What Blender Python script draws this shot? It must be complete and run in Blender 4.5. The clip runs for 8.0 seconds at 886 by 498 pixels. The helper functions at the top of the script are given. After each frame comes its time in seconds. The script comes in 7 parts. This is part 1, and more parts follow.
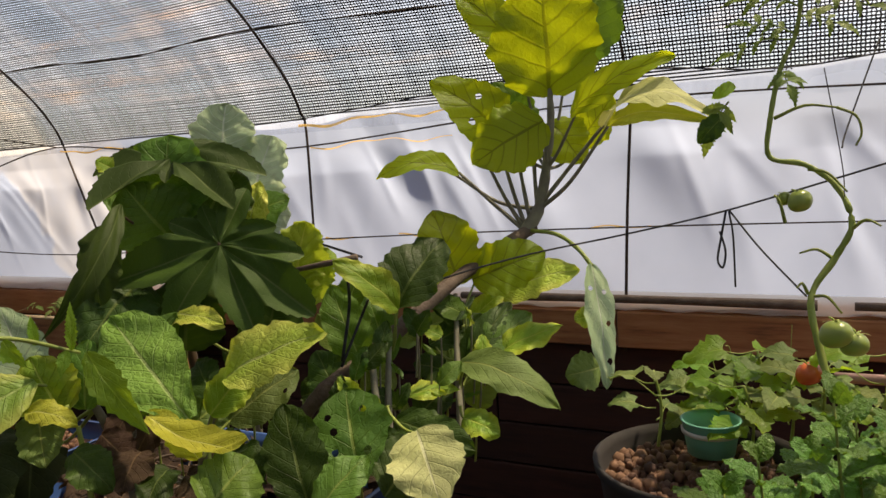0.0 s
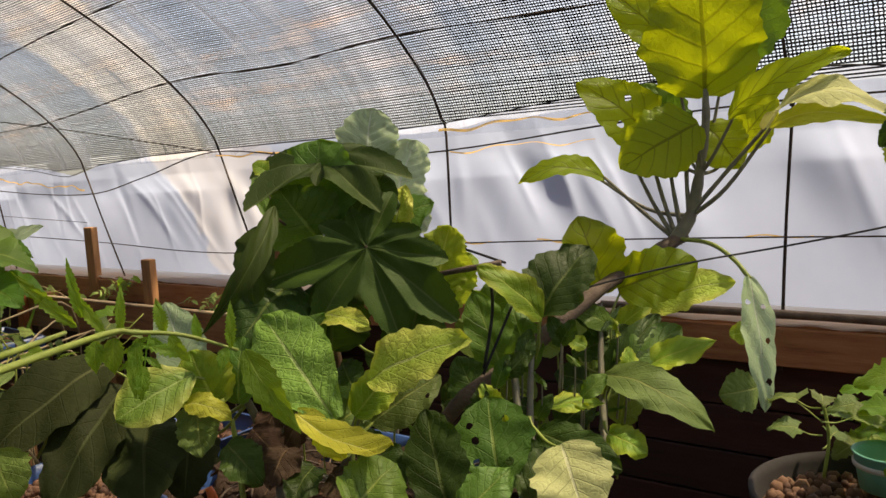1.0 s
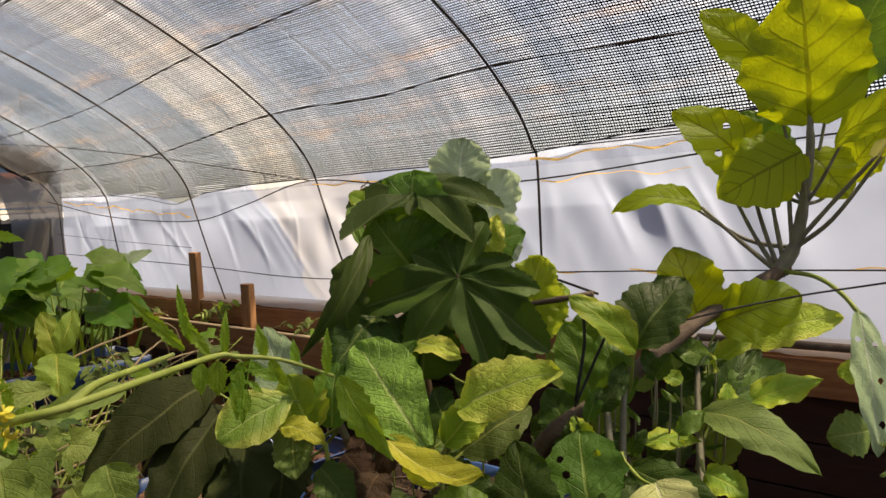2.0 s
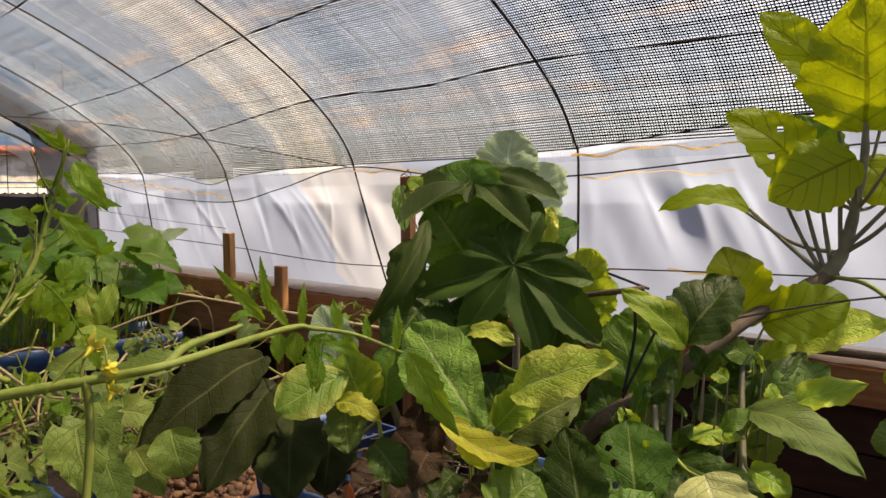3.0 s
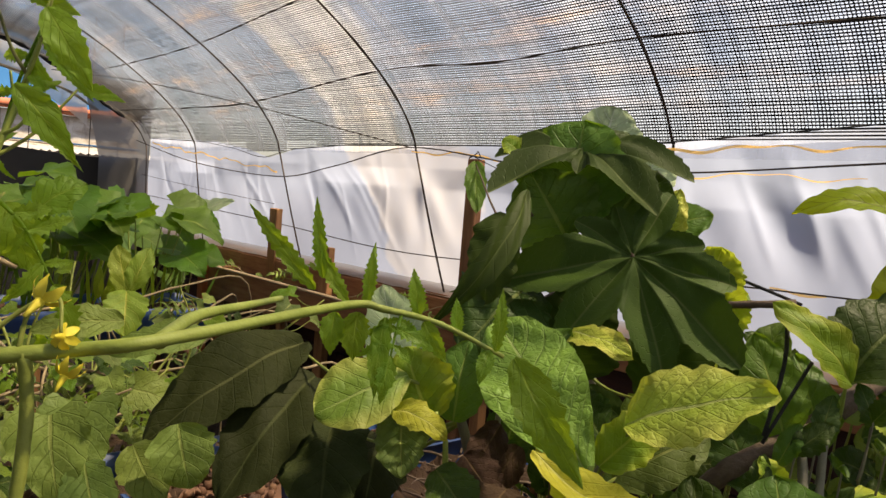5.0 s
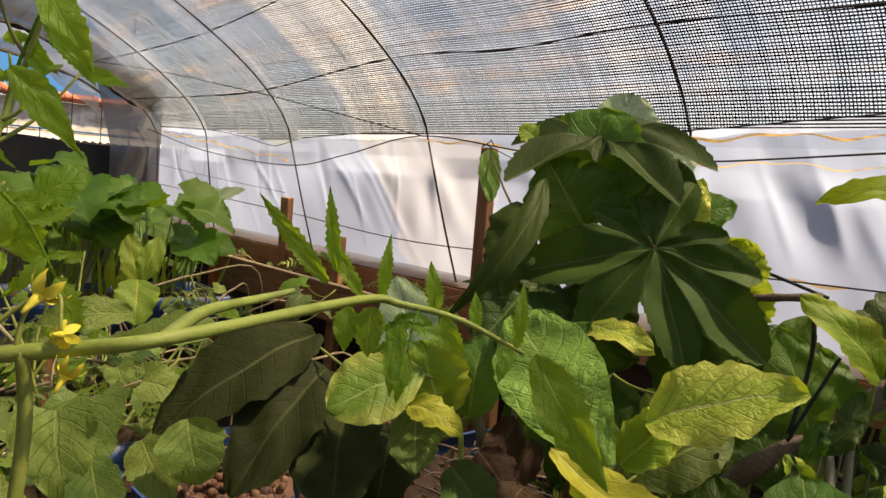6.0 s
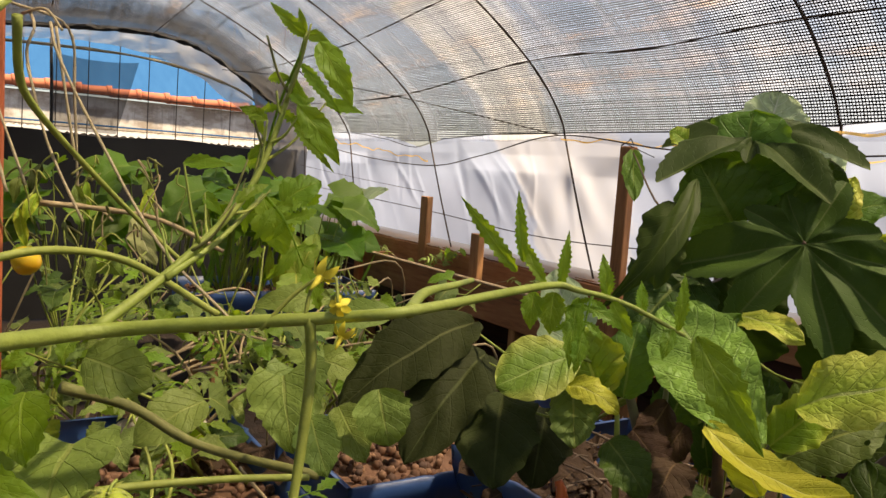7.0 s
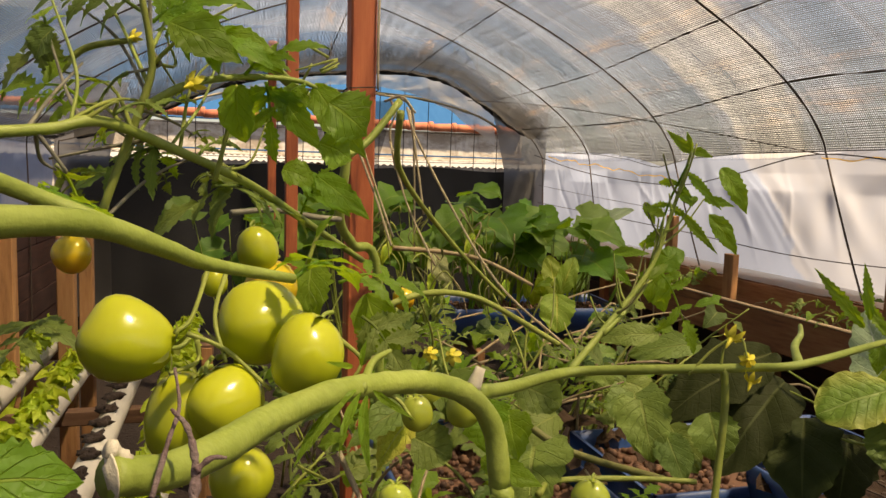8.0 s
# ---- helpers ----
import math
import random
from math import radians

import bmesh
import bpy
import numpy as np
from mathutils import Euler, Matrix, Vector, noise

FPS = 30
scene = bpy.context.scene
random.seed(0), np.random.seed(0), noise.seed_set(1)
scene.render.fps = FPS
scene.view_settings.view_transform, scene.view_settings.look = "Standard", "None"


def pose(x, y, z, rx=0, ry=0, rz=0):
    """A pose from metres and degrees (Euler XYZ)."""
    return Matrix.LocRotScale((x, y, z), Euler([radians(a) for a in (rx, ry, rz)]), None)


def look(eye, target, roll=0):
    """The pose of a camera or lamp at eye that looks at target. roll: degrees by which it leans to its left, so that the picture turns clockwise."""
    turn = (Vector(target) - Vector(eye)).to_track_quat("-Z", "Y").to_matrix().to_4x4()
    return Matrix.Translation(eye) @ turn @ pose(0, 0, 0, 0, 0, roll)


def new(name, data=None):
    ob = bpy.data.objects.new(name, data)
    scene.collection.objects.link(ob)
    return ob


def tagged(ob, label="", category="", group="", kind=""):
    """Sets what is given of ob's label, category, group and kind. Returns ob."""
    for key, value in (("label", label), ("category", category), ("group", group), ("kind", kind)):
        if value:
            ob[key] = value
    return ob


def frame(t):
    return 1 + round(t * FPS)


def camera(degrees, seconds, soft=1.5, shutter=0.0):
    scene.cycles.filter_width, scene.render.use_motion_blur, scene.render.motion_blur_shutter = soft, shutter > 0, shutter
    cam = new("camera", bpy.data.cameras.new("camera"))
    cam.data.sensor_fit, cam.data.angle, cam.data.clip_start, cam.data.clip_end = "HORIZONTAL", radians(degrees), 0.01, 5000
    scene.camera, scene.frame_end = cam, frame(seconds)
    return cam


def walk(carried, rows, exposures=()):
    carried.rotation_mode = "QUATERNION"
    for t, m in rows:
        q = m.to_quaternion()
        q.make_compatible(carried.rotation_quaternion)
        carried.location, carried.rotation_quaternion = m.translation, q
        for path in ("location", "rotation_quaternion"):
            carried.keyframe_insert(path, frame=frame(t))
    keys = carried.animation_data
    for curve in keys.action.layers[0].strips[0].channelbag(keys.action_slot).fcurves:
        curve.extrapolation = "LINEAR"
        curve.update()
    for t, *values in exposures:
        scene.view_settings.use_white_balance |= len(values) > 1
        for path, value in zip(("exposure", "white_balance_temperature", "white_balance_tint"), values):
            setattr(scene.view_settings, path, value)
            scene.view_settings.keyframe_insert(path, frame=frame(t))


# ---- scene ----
cam = camera(60.6, 8.0)
PATH = [
    (0, (0.082, -0.012, 1.499), (1.855, 0.882, 1.265), -3.4),
    (0.5, (0.096, 0.017, 1.502), (1.78, 1.072, 1.28), -3.4),
    (1, (0.096, 0.033, 1.5), (1.695, 1.218, 1.297), -3.2),
    (1.5, (0.094, 0.015, 1.504), (1.617, 1.301, 1.342), -3.5),
    (2, (0.087, 0.032, 1.506), (1.543, 1.397, 1.387), -3.1),
    (2.2, (0.072, 0.038, 1.515), (1.5, 1.434, 1.398), -2.9),
    (3.5, (-0.003, 0.11, 1.485), (1.404, 1.523, 1.333), 1.1),
    (4, (0.028, 0.196, 1.484), (1.344, 1.693, 1.313), 1.2),
    (4.5, (0.126, 0.309, 1.433), (1.473, 1.782, 1.298), 4.3),
    (5.8, (0.2, 0.382, 1.425), (1.529, 1.869, 1.279), 4.8),
    (6, (0.199, 0.389, 1.427), (1.517, 1.884, 1.262), 4.7),
    (6.5, (0.202, 0.37, 1.44), (1.514, 1.87, 1.27), 4.0),
    (7, (0.073, 0.317, 1.431), (1.123, 2.007, 1.234), 4.0),
    (7.5, (-0.095, 0.214, 1.484), (0.604, 2.076, 1.268), 1.7),
    (8, (-0.253, 0.149, 1.525), (0.285, 2.064, 1.322), 1.7),
]
walk(cam, [(t, look(eye, target, roll)) for t, eye, target, roll in PATH],
     [(0.0, 1.72, 7050, 17), (3.5, 1.8, 7250, 18), (6.5, 1.85, 7250, 18), (7.4, 1.9, 7550, 18), (8.0, 1.66, 7900, 18)])

# ---------------- light ----------------
SUN_DIR = Vector((0.34, -0.34, 0.88)).normalized()
world = bpy.data.worlds.new("sky")
scene.world = world
world.use_nodes = True
wn = world.node_tree
sky = wn.nodes.new("ShaderNodeTexSky")
sky.sky_type, sky.sun_disc = "NISHITA", False
sky.sun_elevation = math.asin(SUN_DIR.z)
sky.sun_rotation = math.atan2(SUN_DIR.x, SUN_DIR.y)
sky.dust_density = 2.0
wn.links.new(sky.outputs[0], wn.nodes["Background"].inputs[0])
wn.nodes["Background"].inputs[1].default_value = 0.06
sun_data = bpy.data.lights.new("sun", "SUN")
sun_data.energy, sun_data.angle, sun_data.color = 5.0, radians(2.2), (1.0, 0.89, 0.66)
sun = new("sun", sun_data)
sun.matrix_world = look(SUN_DIR * 30, (0, 0, 0))


# ---------------- materials ----------------
class Mat:
    """A node material with a Principled shader and a few short cuts."""

    def __init__(self, name, rough=0.7, metal=0.0):
        self.m = bpy.data.materials.new(name)
        self.m.use_nodes = True
        self.t = self.m.node_tree
        self.b = self.t.nodes["Principled BSDF"]
        self.out = self.t.nodes["Material Output"]
        self.b.inputs["Roughness"].default_value = rough
        self.b.inputs["Metallic"].default_value = metal
        self.coord = self.t.nodes.new("ShaderNodeTexCoord")

    def link(self, a, b):
        self.t.links.new(a, b)

    def put(self, socket, v):
        if isinstance(v, bpy.types.NodeSocket):
            self.link(v, socket)
        else:
            socket.default_value = v

    def math(self, op, a, b=0.0, c=0.0):
        n = self.t.nodes.new("ShaderNodeMath")
        n.operation = op
        for s, v in zip(n.inputs, (a, b, c)):
            self.put(s, v)
        return n.outputs[0]

    def noise(self, scale, detail=4.0, space="Object", stretch=(1, 1, 1), rough=0.55):
        mp = self.t.nodes.new("ShaderNodeMapping")
        mp.inputs["Scale"].default_value = stretch
        self.link(self.coord.outputs[space], mp.inputs[0])
        n = self.t.nodes.new("ShaderNodeTexNoise")
        n.inputs["Scale"].default_value, n.inputs["Detail"].default_value = scale, detail
        n.inputs["Roughness"].default_value = rough
        self.link(mp.outputs[0], n.inputs["Vector"])
        return n.outputs["Fac"]

    def ramp(self, fac, *stops):
        n = self.t.nodes.new("ShaderNodeValToRGB")
        e = n.color_ramp.elements
        while len(e) < len(stops):
            e.new(0.5)
        for el, (p, c) in zip(e, stops):
            el.position, el.color = p, (*c, 1)
        self.link(fac, n.inputs[0])
        return n.outputs["Color"]

    def mix(self, fac, a, b, kind="MIX"):
        n = self.t.nodes.new("ShaderNodeMix")
        n.data_type, n.blend_type = "RGBA", kind
        self.put(n.inputs[0], fac)
        for s, v in ((n.inputs[6], a), (n.inputs[7], b)):
            self.put(s, (*v, 1) if isinstance(v, tuple) else v)
        return n.outputs[2]

    def color(self, c):
        self.put(self.b.inputs["Base Color"], (*c, 1) if isinstance(c, tuple) else c)
        return self

    def bump(self, height, strength=0.3, dist=0.01):
        n = self.t.nodes.new("ShaderNodeBump")
        n.inputs["Strength"].default_value, n.inputs["Distance"].default_value = strength, dist
        self.link(height, n.inputs["Height"])
        self.link(n.outputs[0], self.b.inputs["Normal"])
        return n.outputs[0]

    def random(self):
        return self.t.nodes.new("ShaderNodeObjectInfo").outputs["Random"]


def leaf_mat(name, green, deep, vein, glow, veins=7.0, slant=2.2, trans=0.35, rough=0.5, patch=0.5, quilt=0.85, tipc=None, vs=0.20, spec=0.36, dark=0.12, cells=62, crinkle=0.16, vw=0.06):
    """Leaf skin: two greens in blotches, pale midrib and side veins, light shining through."""
    m = Mat(name, rough)
    uv = m.t.nodes.new("ShaderNodeSeparateXYZ")
    m.link(m.coord.outputs["UV"], uv.inputs[0])
    u = uv.outputs[0]
    v = m.math("MULTIPLY", m.math("ABSOLUTE", m.math("SUBTRACT", uv.outputs[1], 0.5)), 2.0)
    wob = m.math("MULTIPLY", m.noise(16, 3), 0.3)
    fr = m.math("FRACT", m.math("ADD", m.math("SUBTRACT", m.math("MULTIPLY", u, veins), m.math("MULTIPLY", v, slant)), wob))
    d = m.math("ABSOLUTE", m.math("SUBTRACT", fr, 0.5))
    side = m.math("SMOOTH_MIN", m.math("MAXIMUM", m.math("SUBTRACT", 1.0, m.math("DIVIDE", d, vw)), 0.0), 1.0, 0.1)
    side = m.math("MULTIPLY", side, m.math("SUBTRACT", 1.0, m.math("MULTIPLY", v, 0.6)))
    mid = m.math("MAXIMUM", m.math("SUBTRACT", 1.0, m.math("DIVIDE", v, m.math("MULTIPLY_ADD", u, -0.05, 0.075))), 0.0)
    mid = m.math("MINIMUM", m.math("MULTIPLY", mid, 2.0), 1.0)
    vn = m.math("MAXIMUM", mid, m.math("MULTIPLY", side, vs))
    vb = m.math("MAXIMUM", m.math("MULTIPLY", mid, 0.3), m.math("MULTIPLY", side, 0.5))
    blot = m.noise(7, 4)
    fine = m.noise(90, 3)
    c = m.mix(m.math("MULTIPLY_ADD", blot, 1.15, -0.08 + 0.3 * (patch - 0.5)), deep, green)
    if tipc:
        e = m.math("MULTIPLY_ADD", m.math("ADD", v, m.math("MULTIPLY_ADD", blot, 1.6, -0.8)), 1.8, -0.75)
        n = m.t.nodes.new("ShaderNodeClamp")
        m.link(e, n.inputs[0])
        c = m.mix(n.outputs[0], c, tipc)
    c = m.mix(m.math("MULTIPLY", fine, 0.16), c, tuple(x * 0.6 for x in deep))
    r = m.t.nodes.new("ShaderNodeHueSaturation")
    rnd = m.random()
    m.link(m.math("MULTIPLY_ADD", rnd, 0.035, 0.4825), r.inputs["Hue"])
    m.link(m.math("MULTIPLY_ADD", m.math("FRACT", m.math("MULTIPLY", rnd, 7.3)), 0.5, 0.75), r.inputs["Value"])
    m.link(c, r.inputs["Color"])
    # puffed cells between a net of small veins
    vor = m.t.nodes.new("ShaderNodeTexVoronoi")
    vor.feature = "DISTANCE_TO_EDGE"
    vor.inputs["Scale"].default_value = cells
    warp = m.t.nodes.new("ShaderNodeMix")
    warp.data_type, warp.blend_type = "RGBA", "LINEAR_LIGHT"
    warp.inputs[0].default_value = 0.012
    wn3 = m.t.nodes.new("ShaderNodeTexNoise")
    wn3.inputs["Scale"].default_value = 60
    m.link(m.coord.outputs["Object"], wn3.inputs["Vector"])
    m.link(m.coord.outputs["Object"], warp.inputs[6])
    m.link(wn3.outputs["Color"], warp.inputs[7])
    m.link(warp.outputs[2], vor.inputs["Vector"])
    net = m.math("POWER", m.math("MINIMUM", m.math("MULTIPLY", vor.outputs["Distance"], 2.6), 1.0), 0.6)
    c = m.mix(m.math("MULTIPLY_ADD", net, -0.07, 0.07), r.outputs[0], vein)
    c = m.mix(m.math("MULTIPLY", vn, 0.8), c, vein)
    m.color(c)
    puff = m.math("ADD", m.math("MULTIPLY", net, crinkle), m.math("ADD", m.math("MULTIPLY", m.math("SUBTRACT", 1.0, vb), 0.75), m.math("MULTIPLY", m.noise(34, 4), 0.5)))
    m.b.inputs["Specular IOR Level"].default_value = spec
    nrm = m.bump(puff, quilt, 0.0055)
    tr = m.t.nodes.new("ShaderNodeBsdfTranslucent")
    g = m.mix(0.75, c, glow)
    g = m.mix(m.math("MULTIPLY", vn, dark), g, tuple(x * 0.35 for x in glow))
    m.link(g, tr.inputs[0])
    m.link(nrm, tr.inputs[1])
    mx = m.t.nodes.new("ShaderNodeMixShader")
    mx.inputs[0].default_value = trans
    m.link(m.b.outputs[0], mx.inputs[1])
    m.link(tr.outputs[0], mx.inputs[2])
    m.link(mx.outputs[0], m.out.inputs[0])
    return m.m


LEAF = leaf_mat("leaf_collard", (0.140, 0.268, 0.034), (0.072, 0.160, 0.022), (0.36, 0.45, 0.10), (0.30, 0.52, 0.018))
LEAF_LIME = leaf_mat("leaf_lime", (0.332, 0.512, 0.035), (0.171, 0.346, 0.029), (0.616, 0.666, 0.118), (0.628, 0.794, 0.024), tipc=(0.56, 0.64, 0.06))
LEAF_YELLOW = leaf_mat("leaf_yellowing", (0.60, 0.69, 0.085), (0.44, 0.58, 0.06), (0.68, 0.74, 0.28), (0.66, 0.73, 0.03), patch=0.8, quilt=1.0, vs=0.2, crinkle=0.28, tipc=(0.70, 0.70, 0.12))
LEAF_LIMEPALE = leaf_mat("leaf_pale_lime", (0.19, 0.36, 0.040), (0.125, 0.27, 0.028), (0.40, 0.52, 0.15), (0.36, 0.54, 0.03), vs=0.25, quilt=0.85, trans=0.25, tipc=(0.42, 0.50, 0.09))
LEAF_GOLD = leaf_mat("leaf_gold", (0.74, 0.76, 0.075), (0.62, 0.68, 0.06), (0.80, 0.80, 0.26), (0.85, 0.86, 0.03), patch=0.9, vs=0.08)
# lit copy of the collard leaf: backlit yellow and dark veins put into its colour
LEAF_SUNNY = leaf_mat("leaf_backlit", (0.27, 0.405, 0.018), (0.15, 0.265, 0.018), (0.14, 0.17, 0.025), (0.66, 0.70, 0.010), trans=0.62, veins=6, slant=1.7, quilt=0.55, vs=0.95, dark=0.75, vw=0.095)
LEAF_DARK = leaf_mat("leaf_dark", (0.050, 0.105, 0.014), (0.032, 0.072, 0.010), (0.17, 0.22, 0.055), (0.14, 0.26, 0.011), trans=0.25, rough=0.5, spec=0.28)
LEAF_CASTOR = leaf_mat("leaf_castor", (0.062, 0.100, 0.013), (0.040, 0.072, 0.010), (0.13, 0.17, 0.05), (0.095, 0.180, 0.010), veins=9, slant=1.1, trans=0.18, rough=0.6, quilt=0.4, spec=0.22, vs=0.18, crinkle=0.03)
LEAF_QUILT = leaf_mat("leaf_quilted_pale", (0.27, 0.42, 0.065), (0.20, 0.335, 0.045), (0.54, 0.64, 0.24), (0.40, 0.60, 0.03), vs=0.45, quilt=1.0, crinkle=0.3, veins=8)
# two dark-leaved kinds; the shade they hang in is put into the colour too
LEAF_SHADED_OLIVE = leaf_mat("leaf_shaded_olive", (0.042, 0.055, 0.012), (0.026, 0.036, 0.008), (0.12, 0.13, 0.05), (0.07, 0.105, 0.010), veins=11, slant=1.6, trans=0.15, rough=0.7, spec=0.15, vs=0.22)
LEAF_DEEP_SHADE = leaf_mat("leaf_deep_shade", (0.040, 0.053, 0.014), (0.026, 0.037, 0.009), (0.080, 0.095, 0.032), (0.035, 0.055, 0.008), trans=0.1, rough=0.65, spec=0.15, vs=0.08, quilt=0.5)
LEAF_DULL = leaf_mat("leaf_dull", (0.180, 0.245, 0.058), (0.11, 0.17, 0.038), (0.38, 0.42, 0.12), (0.34, 0.45, 0.04), trans=0.28, rough=0.6, vs=0.12)
LEAF_PALE = leaf_mat("leaf_bleached", (0.62, 0.62, 0.28), (0.46, 0.49, 0.18), (0.76, 0.76, 0.46), (0.72, 0.70, 0.18), trans=0.3, rough=0.7)
LEAF_FROST = leaf_mat("leaf_frosted", (0.50, 0.62, 0.36), (0.30, 0.45, 0.20), (0.82, 0.86, 0.74), (0.62, 0.74, 0.46), trans=0.45, veins=9, quilt=0.9, vs=0.9)
LEAF_TOMATO = leaf_mat("leaf_tomato", (0.200, 0.370, 0.034), (0.125, 0.245, 0.024), (0.34, 0.46, 0.06), (0.56, 0.78, 0.026), trans=0.5, veins=5, vs=0.2)
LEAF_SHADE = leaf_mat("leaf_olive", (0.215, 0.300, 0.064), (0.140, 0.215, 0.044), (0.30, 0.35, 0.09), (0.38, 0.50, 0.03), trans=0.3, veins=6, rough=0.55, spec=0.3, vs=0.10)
LEAF_SQUASH = leaf_mat("leaf_squash", (0.115, 0.245, 0.022), (0.058, 0.138, 0.015), (0.24, 0.32, 0.055), (0.35, 0.58, 0.016), trans=0.36, veins=5)
LEAF_VAR = leaf_mat("leaf_variegated", (0.30, 0.42, 0.05), (0.17, 0.29, 0.03), (0.78, 0.74, 0.14), (0.60, 0.70, 0.03), trans=0.4, veins=6, vs=1.0)
LEAF_MINT = leaf_mat("leaf_mint", (0.160, 0.330, 0.045), (0.075, 0.180, 0.026), (0.071, 0.128, 0.018), (0.382, 0.640, 0.035), trans=0.25, veins=8, slant=2.5, quilt=1.0, crinkle=0.3, cells=110, spec=0.45)
LEAF_LETTUCE = leaf_mat("leaf_lettuce", (0.480, 0.589, 0.048), (0.283, 0.422, 0.029), (0.730, 0.704, 0.147), (0.731, 0.850, 0.048), trans=0.45)
LEAF_DRY = leaf_mat("leaf_dry", (0.105, 0.060, 0.030), (0.055, 0.030, 0.017), (0.16, 0.10, 0.05), (0.13, 0.075, 0.028), trans=0.2, rough=0.8)


def stem_mat(name, a, b, rough=0.6, scale=30, stretch=(1, 1, 1), bump=0.3):
    m = Mat(name, rough)
    n = m.noise(scale, 4, stretch=stretch)
    f = m.noise(scale * 6, 3)
    c = m.ramp(n, (0.3, a), (0.7, b))
    m.color(m.mix(m.math("MULTIPLY", f, 0.35), c, tuple(x * 0.45 for x in a)))
    m.bump(f, bump, 0.003)
    return m.m


STEM_GREEN = stem_mat("stem_green", (0.22, 0.27, 0.04), (0.34, 0.38, 0.07), 0.6)
STEM_OLIVE = stem_mat("stem_olive", (0.13, 0.14, 0.035), (0.21, 0.21, 0.06), 0.7)
STEM_PALE = stem_mat("stem_pale_green", (0.24, 0.315, 0.042), (0.35, 0.42, 0.085), 0.55)
STEM_PURPLE = stem_mat("stem_purple_grey", (0.19, 0.17, 0.125), (0.30, 0.29, 0.19), 0.6)
STEM_BARK = stem_mat("stem_bark", (0.10, 0.065, 0.045), (0.19, 0.14, 0.10), 0.8, 22, bump=0.8)
STEM_CASTOR = stem_mat("stem_castor", (0.10, 0.05, 0.03), (0.14, 0.10, 0.04), 0.5)
STEM_DRY = stem_mat("stem_dry", (0.30, 0.22, 0.12), (0.48, 0.38, 0.22), 0.85, 40)
CORK = stem_mat("cut_stem_end", (0.62, 0.55, 0.40), (0.80, 0.74, 0.58), 0.85, 60)
ROPE = stem_mat("rope", (0.42, 0.34, 0.20), (0.6, 0.5, 0.32), 0.9, 120, bump=0.8)
CORD = stem_mat("dark_cord", (0.012, 0.012, 0.014), (0.03, 0.03, 0.03), 0.7, 150, bump=0.6)
RUST = stem_mat("rusty_bar", (0.03, 0.022, 0.018), (0.075, 0.045, 0.03), 0.75, 40, bump=0.6)
PETAL = stem_mat("petal_yellow", (0.86, 0.72, 0.03), (0.92, 0.82, 0.10), 0.6, bump=0.1)
TENDRIL = stem_mat("tendril_dry", (0.15, 0.085, 0.08), (0.27, 0.21, 0.19), 0.95, 60, bump=0.8)


def wood_mat(name, a, b, dark, axis=(1, 1, 1), rough=0.75):
    m = Mat(name, rough)
    g = m.noise(14, 6, stretch=axis, rough=0.65)
    big = m.noise(2.5, 3)
    c = m.ramp(g, (0.25, dark), (0.45, a), (0.75, b))
    c = m.mix(m.math("MULTIPLY_ADD", big, 1.2, -0.35), c, tuple(x * 0.55 for x in a))
    r = m.t.nodes.new("ShaderNodeHueSaturation")
    m.link(m.math("MULTIPLY_ADD", m.random(), 0.4, 0.8), r.inputs["Value"])
    m.link(c, r.inputs["Color"])
    m.color(r.outputs[0])
    m.bump(g, 0.5, 0.004)
    return m.m


WOOD_Y = wood_mat("board_weathered", (0.33, 0.135, 0.052), (0.46, 0.23, 0.10), (0.10, 0.036, 0.018), (3, 0.3, 3))
WOOD_Z = wood_mat("stake_weathered", (0.34, 0.16, 0.06), (0.46, 0.25, 0.10), (0.14, 0.06, 0.025), (3, 3, 0.3))
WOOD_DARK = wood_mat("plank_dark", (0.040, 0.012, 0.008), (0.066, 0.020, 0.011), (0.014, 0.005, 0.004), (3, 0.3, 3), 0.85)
# pale tone that carries the sunlight on the planter's top edge
WOOD_SUNLIT = wood_mat("edge_sunlit", (0.62, 0.44, 0.25), (0.74, 0.58, 0.36), (0.34, 0.20, 0.10), (3, 0.3, 3))
WOOD_X = wood_mat("timber_brown", (0.17, 0.085, 0.045), (0.25, 0.14, 0.08), (0.07, 0.03, 0.02), (0.3, 3, 3))
RED_POST = wood_mat("painted_post", (0.44, 0.11, 0.04), (0.54, 0.165, 0.06), (0.24, 0.06, 0.03), (4, 4, 0.35), 0.6)

m = Mat("earth_floor", 0.95)
n1, n2 = m.noise(1.5, 5), m.noise(40, 5)
m.color(m.mix(n2, m.ramp(n1, (0.3, (0.022, 0.012, 0.008)), (0.7, (0.050, 0.029, 0.018))), (0.013, 0.008, 0.006)))
m.bump(n2, 0.8, 0.02)
EARTH = m.m

m = Mat("clay_pebble", 0.85)
r = m.t.nodes.new("ShaderNodeNewGeometry").outputs["Random Per Island"]
m.color(m.mix(m.math("MULTIPLY", m.noise(60, 3), 0.5), m.ramp(r, (0.0, (0.06, 0.032, 0.022)), (0.5, (0.155, 0.072, 0.038)), (1.0, (0.27, 0.145, 0.078))), (0.12, 0.07, 0.05)))
m.bump(m.noise(120, 4), 0.4, 0.003)
PEBBLE = m.m


def plastic(name, c, rough=0.4, dirt=0.35):
    m = Mat(name, rough)
    n = m.noise(6, 5)
    m.color(m.mix(m.math("MULTIPLY", n, dirt), c, tuple(x * 0.4 + 0.03 for x in c)))
    m.bump(m.noise(25, 3), 0.15, 0.004)
    return m.m


